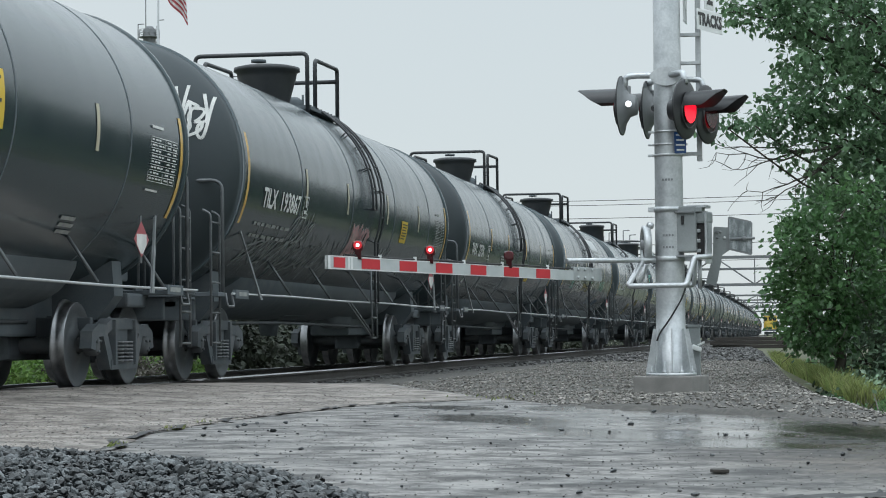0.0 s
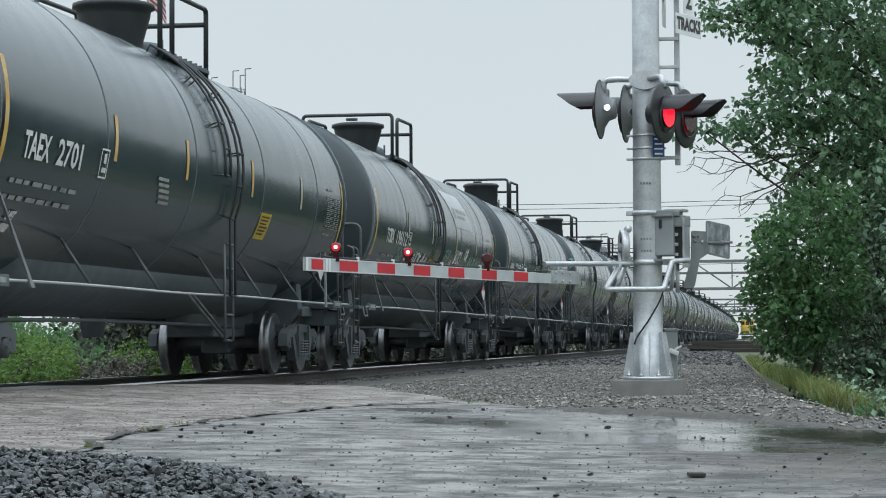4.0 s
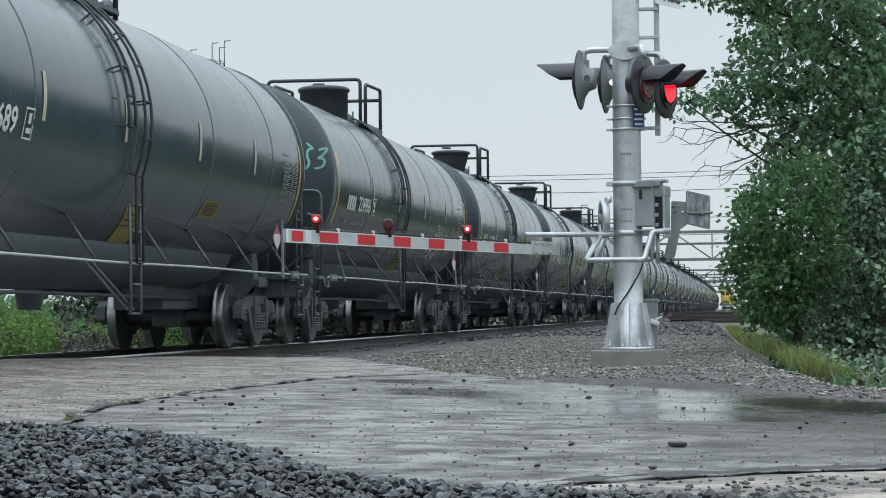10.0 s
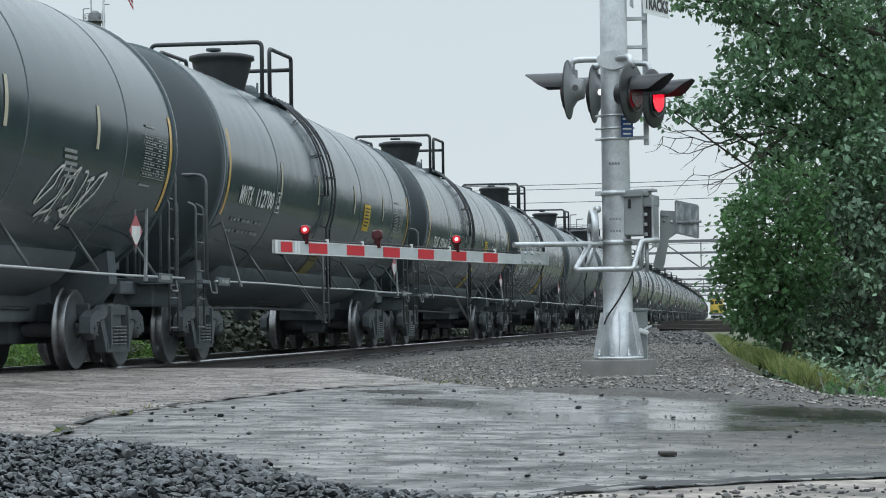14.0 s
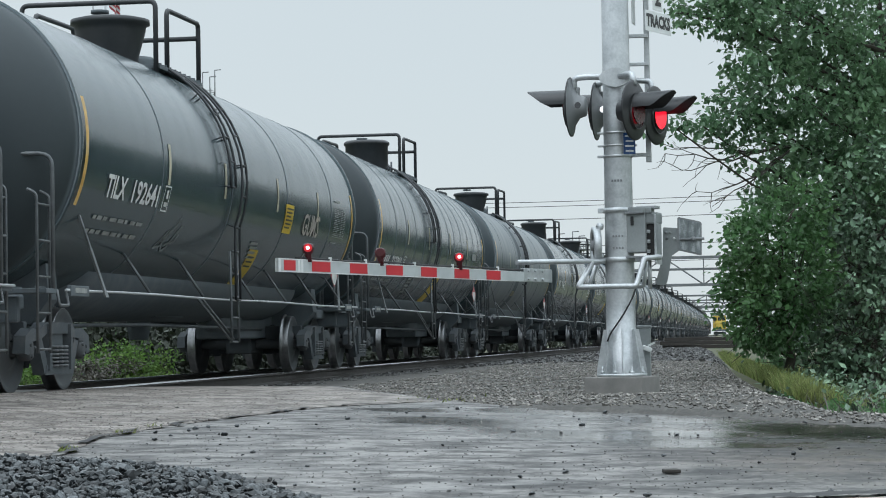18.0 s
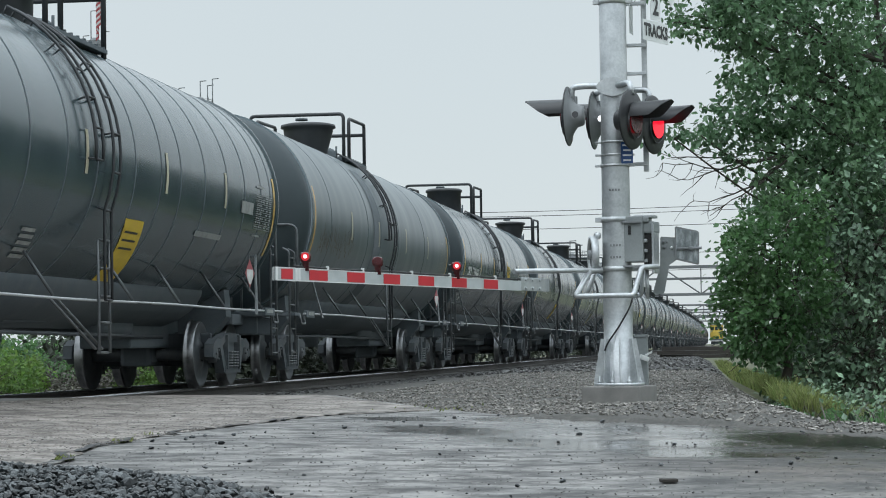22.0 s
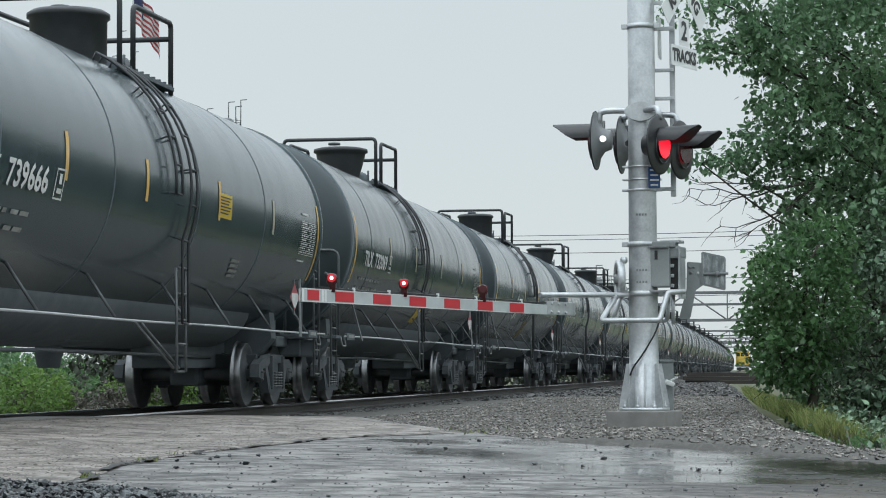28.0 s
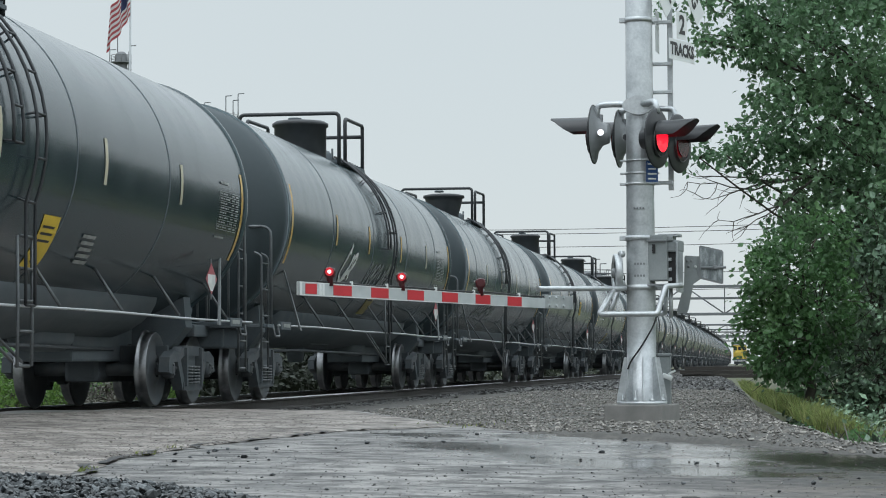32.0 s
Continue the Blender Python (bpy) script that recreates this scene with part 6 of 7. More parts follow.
        lathe(bm, [(0.255, -0.014), (0.275, 0.0), (0.255, 0.014), (0.235, 0.0), (0.255, -0.014)], wheel_at, 28)
        for k in range(5):
            a = 2 * math.pi * k / 5
            tube(bm, [wheel_at @ Vector((0.03 * math.cos(a), 0.03 * math.sin(a), 0)), wheel_at @ Vector((0.25 * math.cos(a), 0.25 * math.sin(a), 0))], 0.012, 5)
        if s > 0:
            part("brake_wheel", bm, PIPE, root, "spoked hand brake wheel")
        else:
            bm.free()
        for x in (s,):
            pm = aim((x * 1.52, s * 6.35, 1.56), (x, -0.12 * s, 0))
            bm = bmesh.new()
            box(bm, (0, 0, -0.012), (0.05, 0.5, 0.02), pm)
            holder = part("placard_holder", bm, PIPE, root)
            bm = bmesh.new()
            prism(bm, [(0, -0.19), (0.19, 0), (0, 0.19), (-0.19, 0)], 0.006, pm @ Matrix.Rotation(math.pi / 2, 4, "X"))
            part("placard", bm, PLAC_RED, holder, "faded red diamond hazard placard with a white band")
            bm = bmesh.new()
            prism(bm, [(-0.125, -0.055), (0.125, -0.055), (0.125, 0.055), (0.03, 0.15), (-0.03, 0.15), (-0.125, 0.055)], 0.010, pm @ Matrix.Rotation(math.pi / 2, 4, "X"))
            part("placard_mark", bm, WHITE, holder)
    for x in (1, -1):
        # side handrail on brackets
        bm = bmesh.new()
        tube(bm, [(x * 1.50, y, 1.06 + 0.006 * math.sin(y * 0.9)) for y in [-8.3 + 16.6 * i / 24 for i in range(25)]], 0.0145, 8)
        part("side_handrail", bm, SHEENPIPE, root, "long horizontal pipe handrail")
        for y in (-5.1, -2.6, 0.3, 2.4, 4.7, 7.0):
            bm = bmesh.new()
            tube(bm, [(x * 1.18, y, 1.54), (x * 1.49, y, 1.08)], 0.018, 6)
            part("handrail_bracket", bm, PIPE, root)
        # ladder from the platform down to the ground
        for y, low in ((-1.50, 2.52), (-0.85, 1.06)):
            bm = bmesh.new()
            lo, hi = rise(max(low, 1.9) if low > 2 else 2.05), 1.12
            arcs = []
            for d in (-0.13, 0.13):
                pts = [skin(y + d, hi + (lo - hi) * i / 12, 0.09) for i in range(13)]
                if low < 2:
                    pts += [(pts[-1][0], y + d, 1.6), (pts[-1][0], y + d, 1.06)]
                pts = [(x * p[0], p[1], p[2]) for p in pts]
                tube(bm, pts, 0.017, 6)
                arcs.append(pts)
            for p, q in list(zip(*arcs))[::2]:
                tube(bm, [p, q], 0.013, 6)
            for i in (0, 4, 8, 12):
                a = hi + (lo - hi) * i / 12
                for d in (-0.13, 0.13):
                    p, q = skin(y + d, a, -0.01), skin(y + d, a, 0.09)
                    tube(bm, [(x * p[0], p[1], p[2]), (x * q[0], q[1], q[2])], 0.012, 5)
            part("tank_ladder", bm, BLACKPIPE, root, "narrow curved black ladder on the tank")
        bm = bmesh.new()
        for d in (-0.20, 0.20):
            tube(bm, [(x * 1.52, -0.85 + d, 1.7), (x * 1.53, -0.85 + d, 1.08), (x * 1.56, -0.95 + d, 0.50)], 0.017, 6)
        for z in (0.50, 0.82, 1.1, 1.4, 1.7):
            tube(bm, [(x * 1.54, -1.05 - 0.1 * (z < 0.6), z), (x * 1.54, -0.65 - 0.1 * (z < 0.6), z)], 0.015, 6)
        part("step_ladder", bm, PIPE, root, "hanging step ladder below the handrail")
        bm = bmesh.new()
        for d in (0.0, 0.24):
            tube(bm, [(x * 1.40, -2.35 + d, 1.06), (x * 1.55, -1.25 + d, 0.54)], 0.016, 6)
        part("ladder_brace", bm, PIPE, root)
    # top platform, railings, bonnet and valves
    bm = bmesh.new()
    box(bm, (0.56, -0.35, 4.06), (0.62, 2.2, 0.05), Matrix(), 0.006)
    for i in range(9):
        box(bm, (0.56, -1.35 + 0.25 * i, 4.10), (0.60, 0.03, 0.03))
    part("top_platform", bm, HAZED_GRIME, root, "black grated walkway beside the dome")
    bm = bmesh.new()
    box(bm, (-0.58, -0.35, 4.06), (0.62, 2.2, 0.05), Matrix(), 0.006)
    part("top_platform", bm, HAZED_GRIME, root)
    bm = bmesh.new()
    for x in (-0.62, 0.62):
        for y in (-1.3, 0.55):
            tube(bm, [(x, y, 4.0), (x, y, 4.06)], 0.03, 6)
    box(bm, (0, 0.35, 4.19), (1.2, 0.9, 0.04), Matrix(), 0.01)
    part("platform_bearer", bm, HAZED_GRIME, root)
    for pts in ([(-0.95, -1.5, 4.05), (-0.95, -1.5, 4.90), (0.83, -1.5, 4.90), (0.83, -1.5, 3.98)],
                [(0.83, -0.95, 4.02), (0.83, -0.95, 4.86), (0.83, 0.72, 4.90), (0.83, 0.72, 3.98)],
                [(-0.95, -0.95, 4.02), (-0.95, -0.95, 4.86), (-0.95, 0.72, 4.90), (-0.95, 0.72, 3.98)],
                [(-0.95, 0.72, 4.70), (0.83, 0.72, 4.70)]):
        bm = bmesh.new()
        tube(bm, rounded(pts, 0.09), 0.034, 8)
        part("platform_railing", bm, BLACKPIPE, root, "black pipe railing of the top platform")
    bm = bmesh.new()
    lathe(bm, [(0.44, 4.02), (0.46, 4.12), (0.465, 4.72), (0.50, 4.74), (0.50, 4.79), (0.44, 4.83), (0, 4.86)], Matrix.Translation((0, -0.85, 0)), 32)
    part("protective_bonnet", bm, BLACKPIPE, root, "black round protective bonnet over the valves")
    bm = bmesh.new()
    lathe(bm, [(0, 4.85), (0.12, 4.86), (0.12, 4.90), (0, 4.91)], Matrix.Translation((-0.1, -0.85, 0)), 16)
    part("bonnet_lid", bm, HAZED_GRIME, root)
    bm = bmesh.new()
    lathe(bm, [(0.33, 4.14), (0.36, 4.2), (0.36, 4.34), (0.30, 4.40), (0, 4.43)], Matrix.Translation((0, 0.25, 0)), 24)
    for k in range(6):
        a = math.pi / 3 * k
        tube(bm, [(0.36 * math.cos(a), 0.25 + 0.36 * math.sin(a), 4.22), (0.36 * math.cos(a), 0.25 + 0.36 * math.sin(a), 4.45)], 0.02, 6)
    part("manway_cover", bm, HAZED_GRIME, root, "bolted manway cover")
    bm = bmesh.new()
    lathe(bm, [(0, 4.1), (0.09, 4.1), (0.09, 4.42), (0.13, 4.44), (0.13, 4.5), (0, 4.52)], Matrix.Translation((-0.42, -1.75, 0)), 14)
    part("relief_valve", bm, HAZED_GRIME, root)
    # underside: belly beam, outlet, brake gear, reservoir
    bm = bmesh.new()
    trough = [(0.95 * math.cos(a), 1.38 + 0.58 * math.sin(a)) for a in [math.pi * (1 + k / 14) for k in range(15)]]
    prism(bm, trough, 11.4)
    for f in bm.faces:
        f.smooth = abs(f.normal.y) < 0.5
    part("belly_beam", bm, HAZED_GRIME, root, "dark grimy rounded sheathing under the belly of the tank")
    bm = bmesh.new()
    box(bm, (0, -0.3, 0.95), (0.9, 1.5, 0.22), Matrix(), 0.06)
    lathe(bm, [(0, 0.55), (0.13, 0.55), (0.16, 0.7), (0.16, 0.95)], Matrix.Translation((0, -0.3, 0)), 16)
    part("bottom_outlet", bm, HAZED_GRIME, root)
    bm = bmesh.new()
    lathe(bm, [(0, -0.75), (0.15, -0.72), (0.2, -0.6), (0.2, 0.6), (0.15, 0.72), (0, 0.75)], Matrix.Translation((0.25, 3.4, 0.86)) @ Matrix.Rotation(math.pi / 2, 4, "X"), 16)
    part("air_reservoir", bm, HAZED_GRIME, root)
    bm = bmesh.new()
    lathe(bm, [(0, -0.5), (0.17, -0.5), (0.19, -0.4), (0.19, 0.3), (0.08, 0.36), (0.05, 0.7), (0, 0.7)], Matrix.Translation((-0.35, -3.3, 0.84)) @ Matrix.Rotation(math.pi / 2, 4, "X"), 16)
    box(bm, (-0.35, -3.9, 0.86), (0.36, 0.36, 0.40), Matrix(), 0.03)
    part("brake_cylinder", bm, HAZED_GRIME, root)
    bm = bmesh.new()
    tube(bm, [(0.55, -5.6, 0.72), (0.55, -2.0, 0.74), (0.45, 2.4, 0.72), (0.35, 5.8, 0.70)], 0.022, 6)
    part("brake_rod", bm, TRUCK, root)
    bm = bmesh.new()
    tube(bm, [(-0.6, -6.0, 0.80), (-0.62, 0, 0.84), (-0.6, 6.0, 0.80)], 0.03, 6)
    part("brake_pipe", bm, TRUCK, root)
    for y in (-7.05, 7.05):
        build_truck(root, y)
    ends = ("tank_shell", "tank_head", "stub_sill", "body_bolster", "brake_beam", "end_frame", "coupler", "air_hose", "end_platform", "end_handhold", "corner_ladder",
            "jacking_strut", "sill_plate", "sill_step", "platform_handrail", "brake_housing", "brake_wheel", "placard_holder")
    for ob in root.children:        # the fittings of the shell are not set out from its middle
        if ob.name.split(".")[0] in ends:
            ob.location.y -= 0.27
        elif ob.name.startswith("truck"):
            ob.location.y -= 0.15
    return root


def add_strips(root, amber):
    for y, z0, z1 in ((-7.94, 1.95, 3.05), (-4.55, 2.36, 2.84), (-1.75, 2.36, 2.82), (1.45, 2.36, 2.84), (4.4, 2.36, 2.82), (7.34, 1.85, 2.95)):
        patch("reflective_strip", y - 0.05, y + 0.05, z0, z1, STRIP if abs(y) > 7 or (amber and y < 2) else PALESTRIP, root, 0.034 if y < -7.5 else 0.007)


def add_data_panel(root, y=6.25, z=2.66, mat=DULLWHITE):
    rows = []
    for j in range(9):
        d = 0.058 * j
        rows += [(-0.5, 0.98, 0.007, d)]
        if j < 8:
            rows += [(-0.47 + 0.12 * i, 0.08 + 0.02 * ((i + j) % 2), 0.018, d + 0.022) for i in range(3 + j % 2)]
            rows += [(0.09, 0.12, 0.018, d + 0.022), (0.30, 0.13, 0.018, d + 0.022)]
    rows += [(x, 0.011, 0.475, 0) for x in (-0.5, 0.03, 0.25, 0.47)]
    rows += [(-0.45, 0.42, 0.03, -0.12), (-0.48, 0.45, 0.022, 0.55)]
    bars("data_panel", rows, y, z, mat, root)


def add_small_print(root, y, z, mat=DULLWHITE, n=2):
    """Two or three short lines of stencilled print, word by word."""
    for k in range(n):
        rows, x = [], 0.1
        for i, w in enumerate((0.12, 0.17, 0.14, 0.26, 0.22, 0.11, 0.20, 0.24)):
            rows.append((x, w, 0.042, 0.145 * k))
            x += w + (0.05 if i not in (2, 5) else 0.11)
        bars("stencil_print", rows, y, z, mat, root)


def add_mark(root, letters, number, y=-7.05, z=2.30, size=0.345, mat=WHITE):
    """The reporting letters and the number, and the boxed letter after them."""
    if letters:
        vs, fs = lettering(letters, size, "LEFT")
        w = max(u for u, v in vs)
        on_shell("reporting_letters", [(u * 0.74 / w, v) for u, v in vs], fs, y, z, mat, root)
    else:
        bars("reporting_letters", [(0.19 * i, 0.14, 0.24, 0) for i in range(4)], y, z + 0.12, mat, root)
    vs, fs = lettering(number, size, "LEFT")
    w = max(u for u, v in vs)
    on_shell("car_number", [(u * (0.19 * len(number)) / w, v) for u, v in vs], fs, y + 0.95, z, mat, root)
    bars("boxed_mark", [(0, 0.26, 0.018, 0), (0, 0.26, 0.018, 0.28), (0, 0.02, 0.30, 0), (0.24, 0.02, 0.30, 0), (0.09, 0.08, 0.10, 0.05), (0.06, 0.14, 0.05, 0.19)], y + 2.32, z + 0.16, mat, root)
    add_small_print(root, y - 0.2, z - 0.30)


def add_sticker(root, y, z, w=0.62, h=0.44, mat=YELLOW):
    s = patch("yellow_sticker", y - w / 2, y + w / 2, z - h / 2, z + h / 2, mat, root, 0.007, label="yellow warning sticker with black lines")
    bars("sticker_lines", [(-w * 0.4, w * 0.8 - 0.06 * (i % 3), h * 0.06, h * 0.13 * i) for i in range(6)], y, z + h * 0.38, INK, s)


def add_band(root, y0, y1, z0=1.30, z1=1.76, slant=-0.45, mat=DIAG):
    """The slanting yellow band with faint lines beside the ladder."""
    band = patch("yellow_band", y0, y1, z0, z1, mat, root, 0.007, slant=slant)
    for i in range(3):
        t = 0.55 + 0.13 * i
        bars("band_line", [(0.1 * (y1 - y0), 0.7 * (y1 - y0), 0.022, 0)], y0 + slant * t, z0 + (z1 - z0) * t, INK, band)


plain = build_car()
cars = [plain] + [copy_thing(plain, pose(0, 0, 0)) for k in range(49)]
SHINE = "wet black tank car of a passing goods train"
car_labels = {0: "wet black tank car with a yellow sticker and graffiti", 1: "wet black tank car with white numbers and pink graffiti",
         2: "clean black tank car with white lettering and yellow strips", 3: "grimy black tank car with a white panel and much graffiti",
         4: "dark green-black tank car with white lettering", 5: "black tank car with teal graffiti on its dished end",
         6: "black tank car with white lettering and a yellow sticker", 7: "wet black tank car with white numbers and a yellow sticker",
         8: "ribbed black tank car with white numbers and a yellow band", 9: "matt dark grey tank car with a worn dark band",
         10: "clean glossy black tank car with bold white numbers", 11: "wet black tank car with white lettering and a yellow band",
         12: "black tank car with white graffiti on its side"}
for k, c in enumerate(cars):
    tagged(c, car_labels.get(k, SHINE), "tank car", "tank cars of the train")
    add_strips(c, k in (0, 2, 10, 12, 15, 18))
    if k < 26:
        add_data_panel(c, 6.25 if k in (6, 7, 12) else 6.68, mat=WHITE if k in (0, 10) else DULLWHITE)

# one car is painted a paler, duller grey
for ob in cars[9].children:
    if ob.name.startswith("tank_shell"):
        ob.data = ob.data.copy()
        ob.data.materials[0] = GREYPAINT
# the weld seams lie elsewhere on some cars, and one car is ringed all along
for k in (9, 10, 11, 13, 17, 20):
    for ob in cars[k].children:
        if ob.name.startswith("weld_seam"):
            ob.location.y -= 1.6
seam = next(ob for ob in cars[8].children if ob.name.startswith("weld_seam"))
for i in range(9):
    ob = new("weld_seam", seam.data)
    ob.parent = cars[8]
    ob.location.y = 4.83 + (-6.1, -3.6, -2.4, 0.1, 1.2, 3.3, 4.5, 6.5, 7.1)[i]

# ladders and bonnets do not stand at the same place on every car
for k, ladder, bonnet in ((1, 1.38, 0.0), (2, 1.3, 0.0), (4, -0.35, 0.0), (5, -0.3, 0.0), (6, -0.1, 0.0), (7, -0.2, 0.0), (8, -0.1, 0.0), (9, 0.45, 0.0), (10, 0.75, 0.0), (12, 1.2, 0.0), (14, 0.5, 0.0), (17, 0.9, 0.0), (20, 0.4, 0.5)):
    for ob in cars[k].children:
        kind = ob.name.split(".")[0]
        if kind in ("tank_ladder", "step_ladder", "ladder_brace"):
            ob.location.y += ladder
        if kind in ("protective_bonnet", "bonnet_lid"):
            ob.location.y += bonnet

# some bonnets are wide bowls with a flat lid instead of plain drums
bm = bmesh.new()
lathe(bm, [(0.33, 4.05), (0.37, 4.28), (0.42, 4.46), (0.465, 4.62), (0.475, 4.70), (0.525, 4.72), (0.52, 4.78), (0.4, 4.81), (0, 4.84)], Matrix.Translation((0, -0.72, 0)), 32)
bowl = part("spare", bm, BLACKPIPE).data
bpy.data.objects.remove(bpy.data.objects["spare"])
bowl.name = "bowl_bonnet"
for k in (1, 2, 3, 6, 7, 9, 11, 13, 16, 19, 22, 24):
    for ob in cars[k].children:
        if ob.name.startswith("protective_bonnet"):
            ob.data = bowl

# the whole walkway stands further along on some cars
for k, d in ((1, 0.42), (2, 1.28), (3, -0.46), (4, -0.28), (5, -0.08), (6, -0.85), (7, -0.79), (8, 0.76), (9, 0.43), (10, 1.23), (11, -0.28), (12, 1.0), (14, 0.5), (17, -0.2), (20, 0.6)):
    for ob in cars[k].children:
        if ob.name.split(".")[0] in ("top_platform", "platform_bearer", "platform_railing", "protective_bonnet", "bonnet_lid", "manway_cover"):
            ob.location.y += d

MARKS = {1: ("TILX", "193867", -7.0, 2.30), 2: ("TAEX", "2701", -7.35, 2.30), 3: ("TCBX", "196112", -6.8, 2.31), 4: ("", "222689", -7.4, 2.29), 5: ("", "224906", -6.9, 2.32),
         6: ("MWTX", "112700", -7.1, 2.24), 7: ("TILX", "192641", -7.0, 2.19), 8: ("", "227088", -7.05, 1.97), 10: ("CBTX", "739666", -7.15, 2.30), 11: ("TILX", "732069", -7.0, 2.36)}
for k, (a, b, y, z) in MARKS.items():
    add_mark(cars[k], a, b, y, z)
for k in (13, 15, 16, 18, 20, 22, 25):
    add_small_print(cars[k], -6.9, 2.4, WHITE)
for k in (2, 10):
    for word, z in (("LIFT", 1.68), ("HERE", 1.57)):
        vs, fs = lettering(word, 0.12)
        on_shell("lift_mark", vs, fs, -6.95, z, WHITE, cars[k])
add_sticker(cars[0], 1.35, 2.60, 0.9, 0.52)
add_sticker(cars[1], 3.05, 2.30, 0.55, 0.36)
add_sticker(cars[2], 2.45, 2.03, 0.6, 0.34)
add_sticker(cars[4], 2.7, 1.82, 0.9, 0.22, DIAG)
add_sticker(cars[6], 2.72, 2.35, 0.62, 0.46)
add_sticker(cars[7], 2.3, 2.30, 0.56, 0.42)
add_sticker(cars[9], -1.9, 1.76, 0.6, 0.13, DIAG)
add_sticker(cars[10], 1.72, 2.55, 0.66, 0.30)
add_sticker(cars[14], 2.4, 2.4)
add_sticker(cars[17], 2.0, 2.5)
for k, y0, y1, z0, z1, slant in ((4, -0.32, 0.45, 1.26, 1.74, -0.52), (5, 0.30, 1.20, 1.22, 1.69, -0.55), (6, -0.4, 0.3, 1.30, 1.74, -0.45), (7, 0.93, 1.47, 1.33, 1.80, -0.37),
                                  (8, 0.51, 1.27, 1.33, 2.00, -0.42), (11, 0.12, 0.62, 1.46, 1.96, -0.22), (12, -0.1, 0.5, 1.4, 1.85, -0.3), (15, -0.2, 0.5, 1.3, 1.76, -0.4), (19, -0.2, 0.5, 1.3, 1.76, -0.4)):
    add_band(cars[k], y0, y1, z0, z1, slant, YELLOW if k in (7, 8, 11) else DIAG)
for k, y, z in ((0, 4.1, 1.72), (7, 0.4, 1.9), (8, -3.1, 1.75), (10, 2.6, 1.95), (11, 1.3, 1.85), (2, -2.9, 2.32), (6, 3.2, 2.0), (5, 3.3, 2.3)):
    bars("small_print", [(0.05 * i, 0.42, 0.035, 0.062 * i) for i in range(3 + k % 3)], y, z, DULLWHITE, cars[k])
scrawl("graffiti", -1.25, 1.95, 1.3, 0.68, DULLWHITE, cars[1], 3, 9, 0.085, 0.008)
scrawl("graffiti", -1.25, 1.95, 1.3, 0.68, TAG_PINK, cars[1], 3, 9, 0.055, 0.014)
scrawl("graffiti", -5.0, 2.0, 1.2, 0.42, TAG_GREY, cars[1], 5, 6, 0.03)
scrawl("graffiti", -6.9, 1.65, 4.2, 0.42, TAG_GREY, cars[1], 7, 13, 0.028)
scrawl("graffiti", 1.4, 1.85, 0.9, 0.3, TAG_GREY, cars[1], 8, 4, 0.02)
scrawl("graffiti", 3.7, 1.75, 0.9, 0.25, DULLWHITE, cars[1], 9, 3, 0.03)
scrawl("graffiti", -0.6, 2.1, 1.0, 0.5, TAG_GREY, cars[0], 11, 5, 0.02)
scrawl("graffiti", -4.45, 1.98, 2.3, 0.36, WHITE, cars[3], 12, 10, 0.05)
scrawl("graffiti", -5.35, 2.02, 0.55, 0.25, TAG_TEAL, cars[3], 13, 5, 0.03)
scrawl("graffiti", -2.1, 2.0, 1.9, 0.26, DIAG, cars[3], 14, 6, 0.03)
for word, y, z, size, lean, mat in (("SAUCY", 1.75, 2.20, 0.40, 0.35, WHITE), ("HB", 0.85, 2.03, 0.30, 0.2, WHITE)):
    vs, fs = lettering(word, size)
    on_shell("graffiti", [(u * 0.8 + lean * v, v) for u, v in vs], fs, y, z, mat, cars[3])
scrawl("graffiti", 1.2, 1.72, 2.6, 0.30, DULLWHITE, cars[3], 15, 9, 0.032)
scrawl("graffiti", 1.3, 1.66, 1.1, 0.26, TAG_BLUE, cars[3], 50, 5, 0.05)
scrawl("graffiti", 3.4, 1.60, 1.3, 0.20, TAG_BLUE, cars[3], 51, 5, 0.04)
scrawl("graffiti", 2.75, 2.30, 0.45, 0.30, WHITE, cars[3], 52, 3, 0.05)
scrawl("graffiti", 3.4, 2.12, 1.2, 0.36, TAG_TEAL, cars[3], 53, 5, 0.03)
scrawl("graffiti", 0.0, 2.24, 0.7, 0.2, TAG_TEAL, cars[3], 16, 3, 0.03)
scrawl("graffiti", -7.4, 1.72, 0.7, 0.3, DULLWHITE, cars[3], 17, 3, 0.05)
scrawl("graffiti", -3.2, 1.7, 1.3, 0.4, TAG_GREY, cars[5], 18, 5, 0.015)
scrawl("graffiti", 3.1, 1.85, 1.7, 0.62, WHITE, cars[5], 19, 6, 0.032)
smear(3.3, 1.5, 1.4, 2.25, DULLWHITE, cars[5], 40, 26)
for word, y, z, size in (("GUMS", 3.95, 2.26, 0.46), ("273", 4.30, 1.84, 0.42)):
    vs, fs = lettering(word, size)
    on_shell("graffiti", [(u + 0.12 * v, v) for u, v in vs], fs, y, z, TAG_PALE, cars[7])
bars("stencil", [(0.0, 0.7, 0.16, 0.0)], 5.3, 2.52, DULLWHITE, cars[8])
bars("stencil", [(0.0, 1.35, 0.07, 0.0)], 3.2, 2.02, DULLWHITE, cars[8])
smear(-7.0, 1.35, 5.6, 2.05, TAG_GREY, cars[1], 41, 120)
scrawl("graffiti", -4.1, 1.8, 0.6, 0.4, TAG_GREY, cars[7], 21, 3, 0.02)
smear(-7.3, 2.0, 3.0, 2.6, TAG_ORANGE, cars[9], 22)
scrawl("graffiti", -3.6, 2.1, 0.9, 0.6, WHITE, cars[12], 23, 3, 0.07)
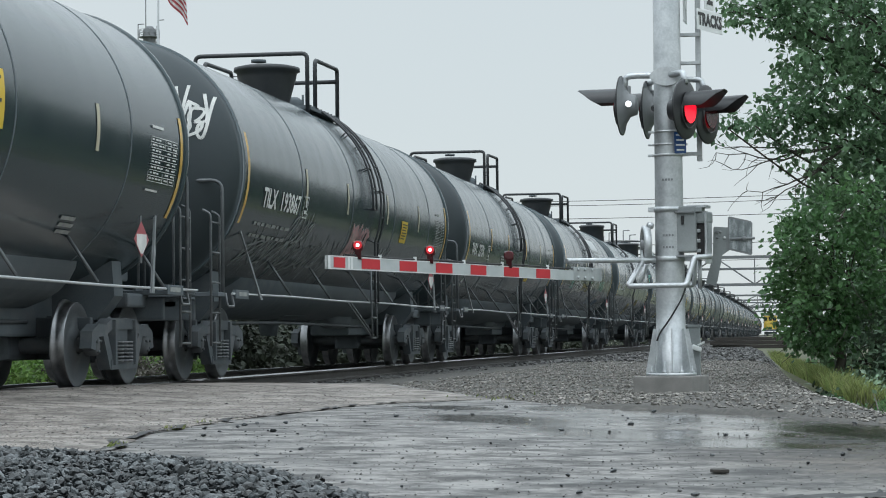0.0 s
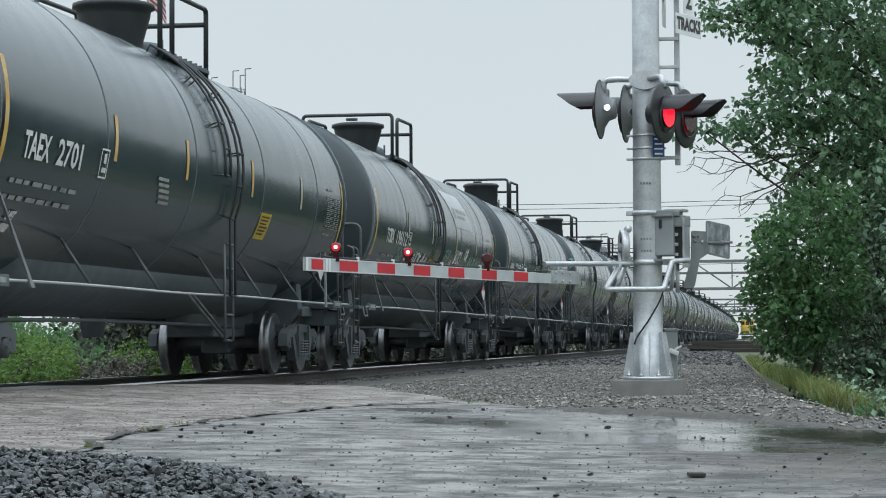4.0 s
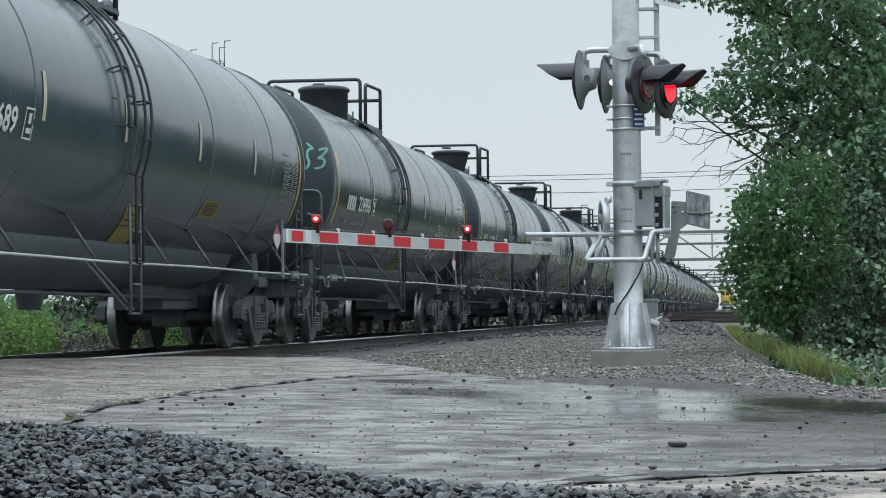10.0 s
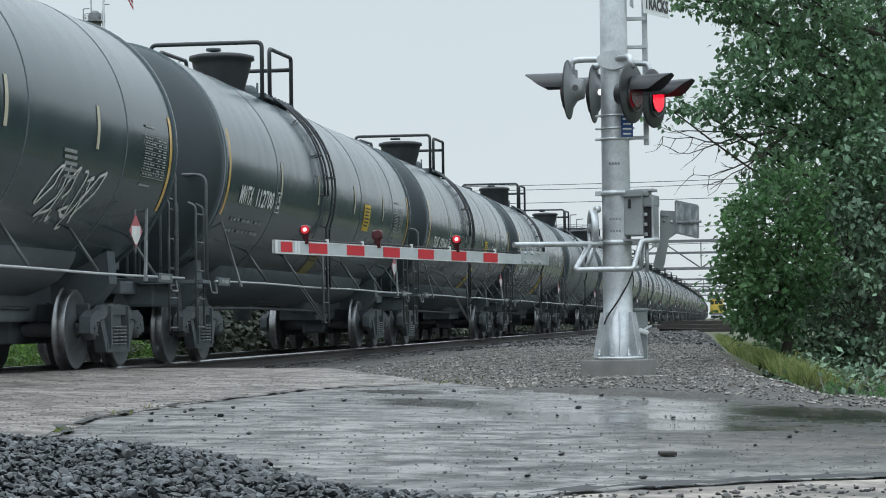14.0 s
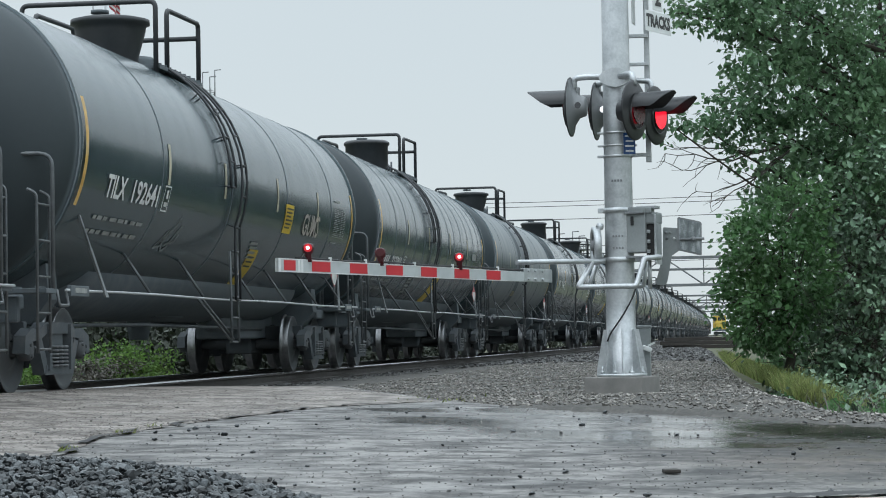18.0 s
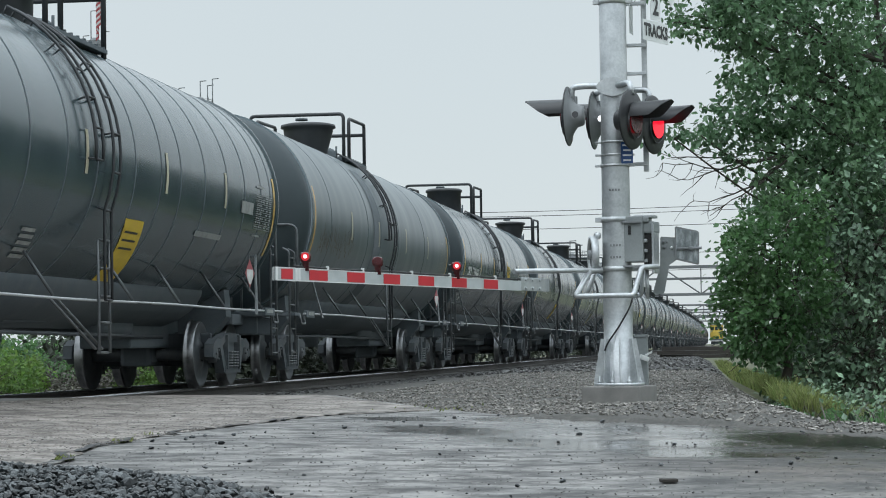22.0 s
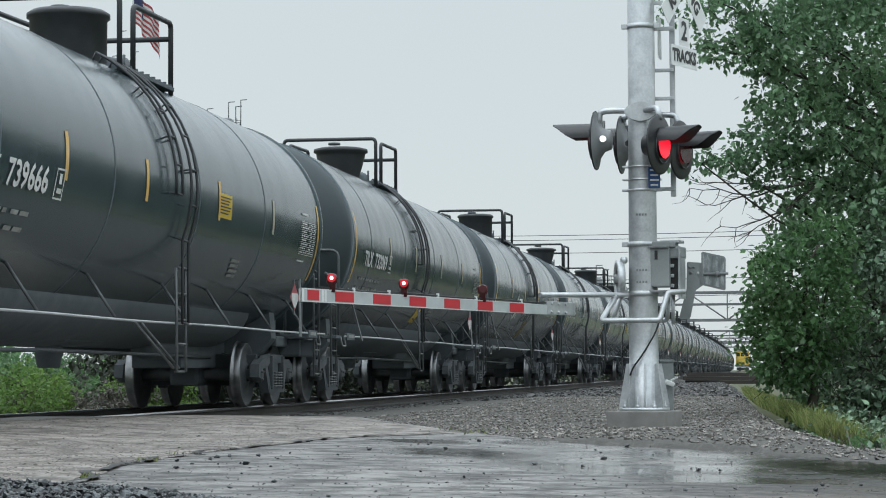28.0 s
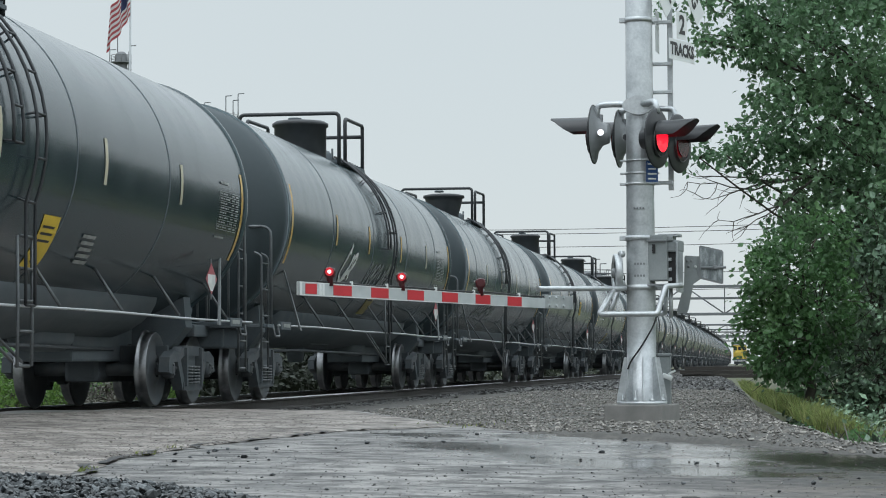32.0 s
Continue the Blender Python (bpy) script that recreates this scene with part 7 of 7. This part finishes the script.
scrawl("graffiti", -1.5, 2.0, 2.2, 0.5, TAG_GREY, cars[12], 24, 7, 0.05)
scrawl("graffiti", -5.0, 1.9, 3.0, 0.5, TAG_GREY, cars[13], 25, 8, 0.05)
scrawl("graffiti", 0.5, 1.9, 2.6, 0.5, DULLWHITE, cars[16], 26, 7, 0.05)
patch("white_panel", 1.38, 3.95, 2.85, 3.60, PANELWHITE, cars[3], 0.007, slant=-0.55, label="faded white painted panel with pale lettering")
bars("panel_print", [(0.55, 1.5, 0.09, 0.0), (0.55, 1.1, 0.07, 0.14), (0.05, 0.35, 0.22, 0.0)], 1.35, 3.26, DULLWHITE, cars[3], 0.013)
patch("worn_band", -2.35, -1.55, 1.2, 3.75, HAZED_GRIME, cars[9], 0.006, label="dark scraped band round the tank")


def end_scrawl(root, seed, mat, w, h, x0, z0):
    """Strokes sprayed on the dished end that faces along the line."""
    r = random.Random(seed)
    bm = bmesh.new()

    def dish(x, z):
        q = min(1.0, ((x * x + (z - ZC) ** 2) ** 0.5) / R)
        return Vector((x, -HALF - 0.335 - 0.72 * math.sqrt(1 - q * q) - 0.012, z))
    strokes = ([(-0.9, 0.9), (-0.8, -0.5), (-0.3, -0.9), (0.25, -0.5), (0.3, 0.9)], [(0.9, 0.6), (0.1, 0.8), (-0.5, 0.3), (0.5, -0.1), (0.2, -0.7), (-0.9, -0.6), (0.9, -1.2)],
               [(0.8, 0.8), (-0.6, 0.6), (-0.5, 0.0), (0.5, 0.1), (-0.5, -0.1), (-0.6, -0.7), (0.8, -0.6)], [(-0.6, -1.5), (-0.5, 0.9), (0.5, 0.7), (0.5, 0.1), (-0.4, 0.0), (0.9, -1.7)])
    for k in range(7):
        cx, shape = x0 + w * (k + 0.5) / 7, strokes[(k + seed) % 4]
        way = [(cx - 0.095 * u - 0.04 * v + r.uniform(-0.03, 0.03), z0 - h * v * r.uniform(0.8, 1.2)) for u, v in shape]
        pts = [Vector(p) for p in way]
        for _ in range(3):      # round the corners of the stroke
            pts = [pts[0]] + [a.lerp(b, q) for a, b in zip(pts, pts[1:]) for q in (0.25, 0.75)] + [pts[-1]]
        for (a, b), (c, d) in zip(pts, pts[1:]):
            n = Vector((-(d - b), c - a)).normalized() * 0.018
            bm.faces.new([bm.verts.new(dish(*p)) for p in ((a + n.x, b + n.y), (a - n.x, b - n.y), (c - n.x, d - n.y), (c + n.x, d + n.y))])
    return part("graffiti", bm, mat, root)


end_scrawl(cars[5], 32, TAG_TEAL, 1.3, 0.22, 0.22, 2.95)
end_scrawl(cars[1], 33, WHITE, 0.5, 0.25, 0.75, 3.15)

# ---- what moves ----
START = 24.6 - HALF         # centre of the first car at the start


def travel(t):
    """How far the train has rolled after t seconds: it slows a little all the way."""
    u = t / 32
    return 213.204 * u - 42.807 * u ** 2 + 80.253 * u ** 3 - 86.274 * u ** 4 + 31.678 * u ** 5


def motions():
    times = [0.5 * i for i in range(65)]
    for k, c in enumerate(cars):
        rows = []
        for t in times:
            y = START + PITCH * k - travel(t)
            rows.append((t, pose(track(y), y, 0, 0, 0, heading(y))))
        walk(c, rows)
        if k > 24:      # too far off all the time for the wheels to be made out
            continue
        # every wheelset rolls on the rail without slipping
        roll_times = [0.1 * i for i in range(321)]
        for ax in [o for o in c.children_recursive if o.name.startswith("wheelset")]:
            walk(ax, [(t, Matrix.Translation(ax.location) @ Matrix.Rotation(travel(t) / 0.457, 4, "X")) for t in roll_times])
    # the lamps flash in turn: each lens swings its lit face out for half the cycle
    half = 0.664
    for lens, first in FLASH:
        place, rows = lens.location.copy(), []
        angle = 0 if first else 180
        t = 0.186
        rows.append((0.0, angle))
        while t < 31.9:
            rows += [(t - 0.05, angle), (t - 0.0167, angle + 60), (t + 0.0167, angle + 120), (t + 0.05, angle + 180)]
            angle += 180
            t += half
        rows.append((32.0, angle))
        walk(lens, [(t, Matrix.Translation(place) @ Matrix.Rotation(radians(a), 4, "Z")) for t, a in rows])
    sway = [(0, 10), (3, 20), (6, -8), (9, 10), (12, 25), (15, 5), (17, 20), (18, 80), (19, 130), (20, 165), (21.5, 130), (23, 105), (24, 50), (25, 15), (28, 40), (29.5, 15), (30.5, 30), (31.3, 95), (32, 165)]
    walk(cloth, [(t, Matrix.Translation((0.06, 0, FLAG_TOP)) @ Matrix.Rotation(radians(a), 4, "Z")) for t, a in sway])


motions()
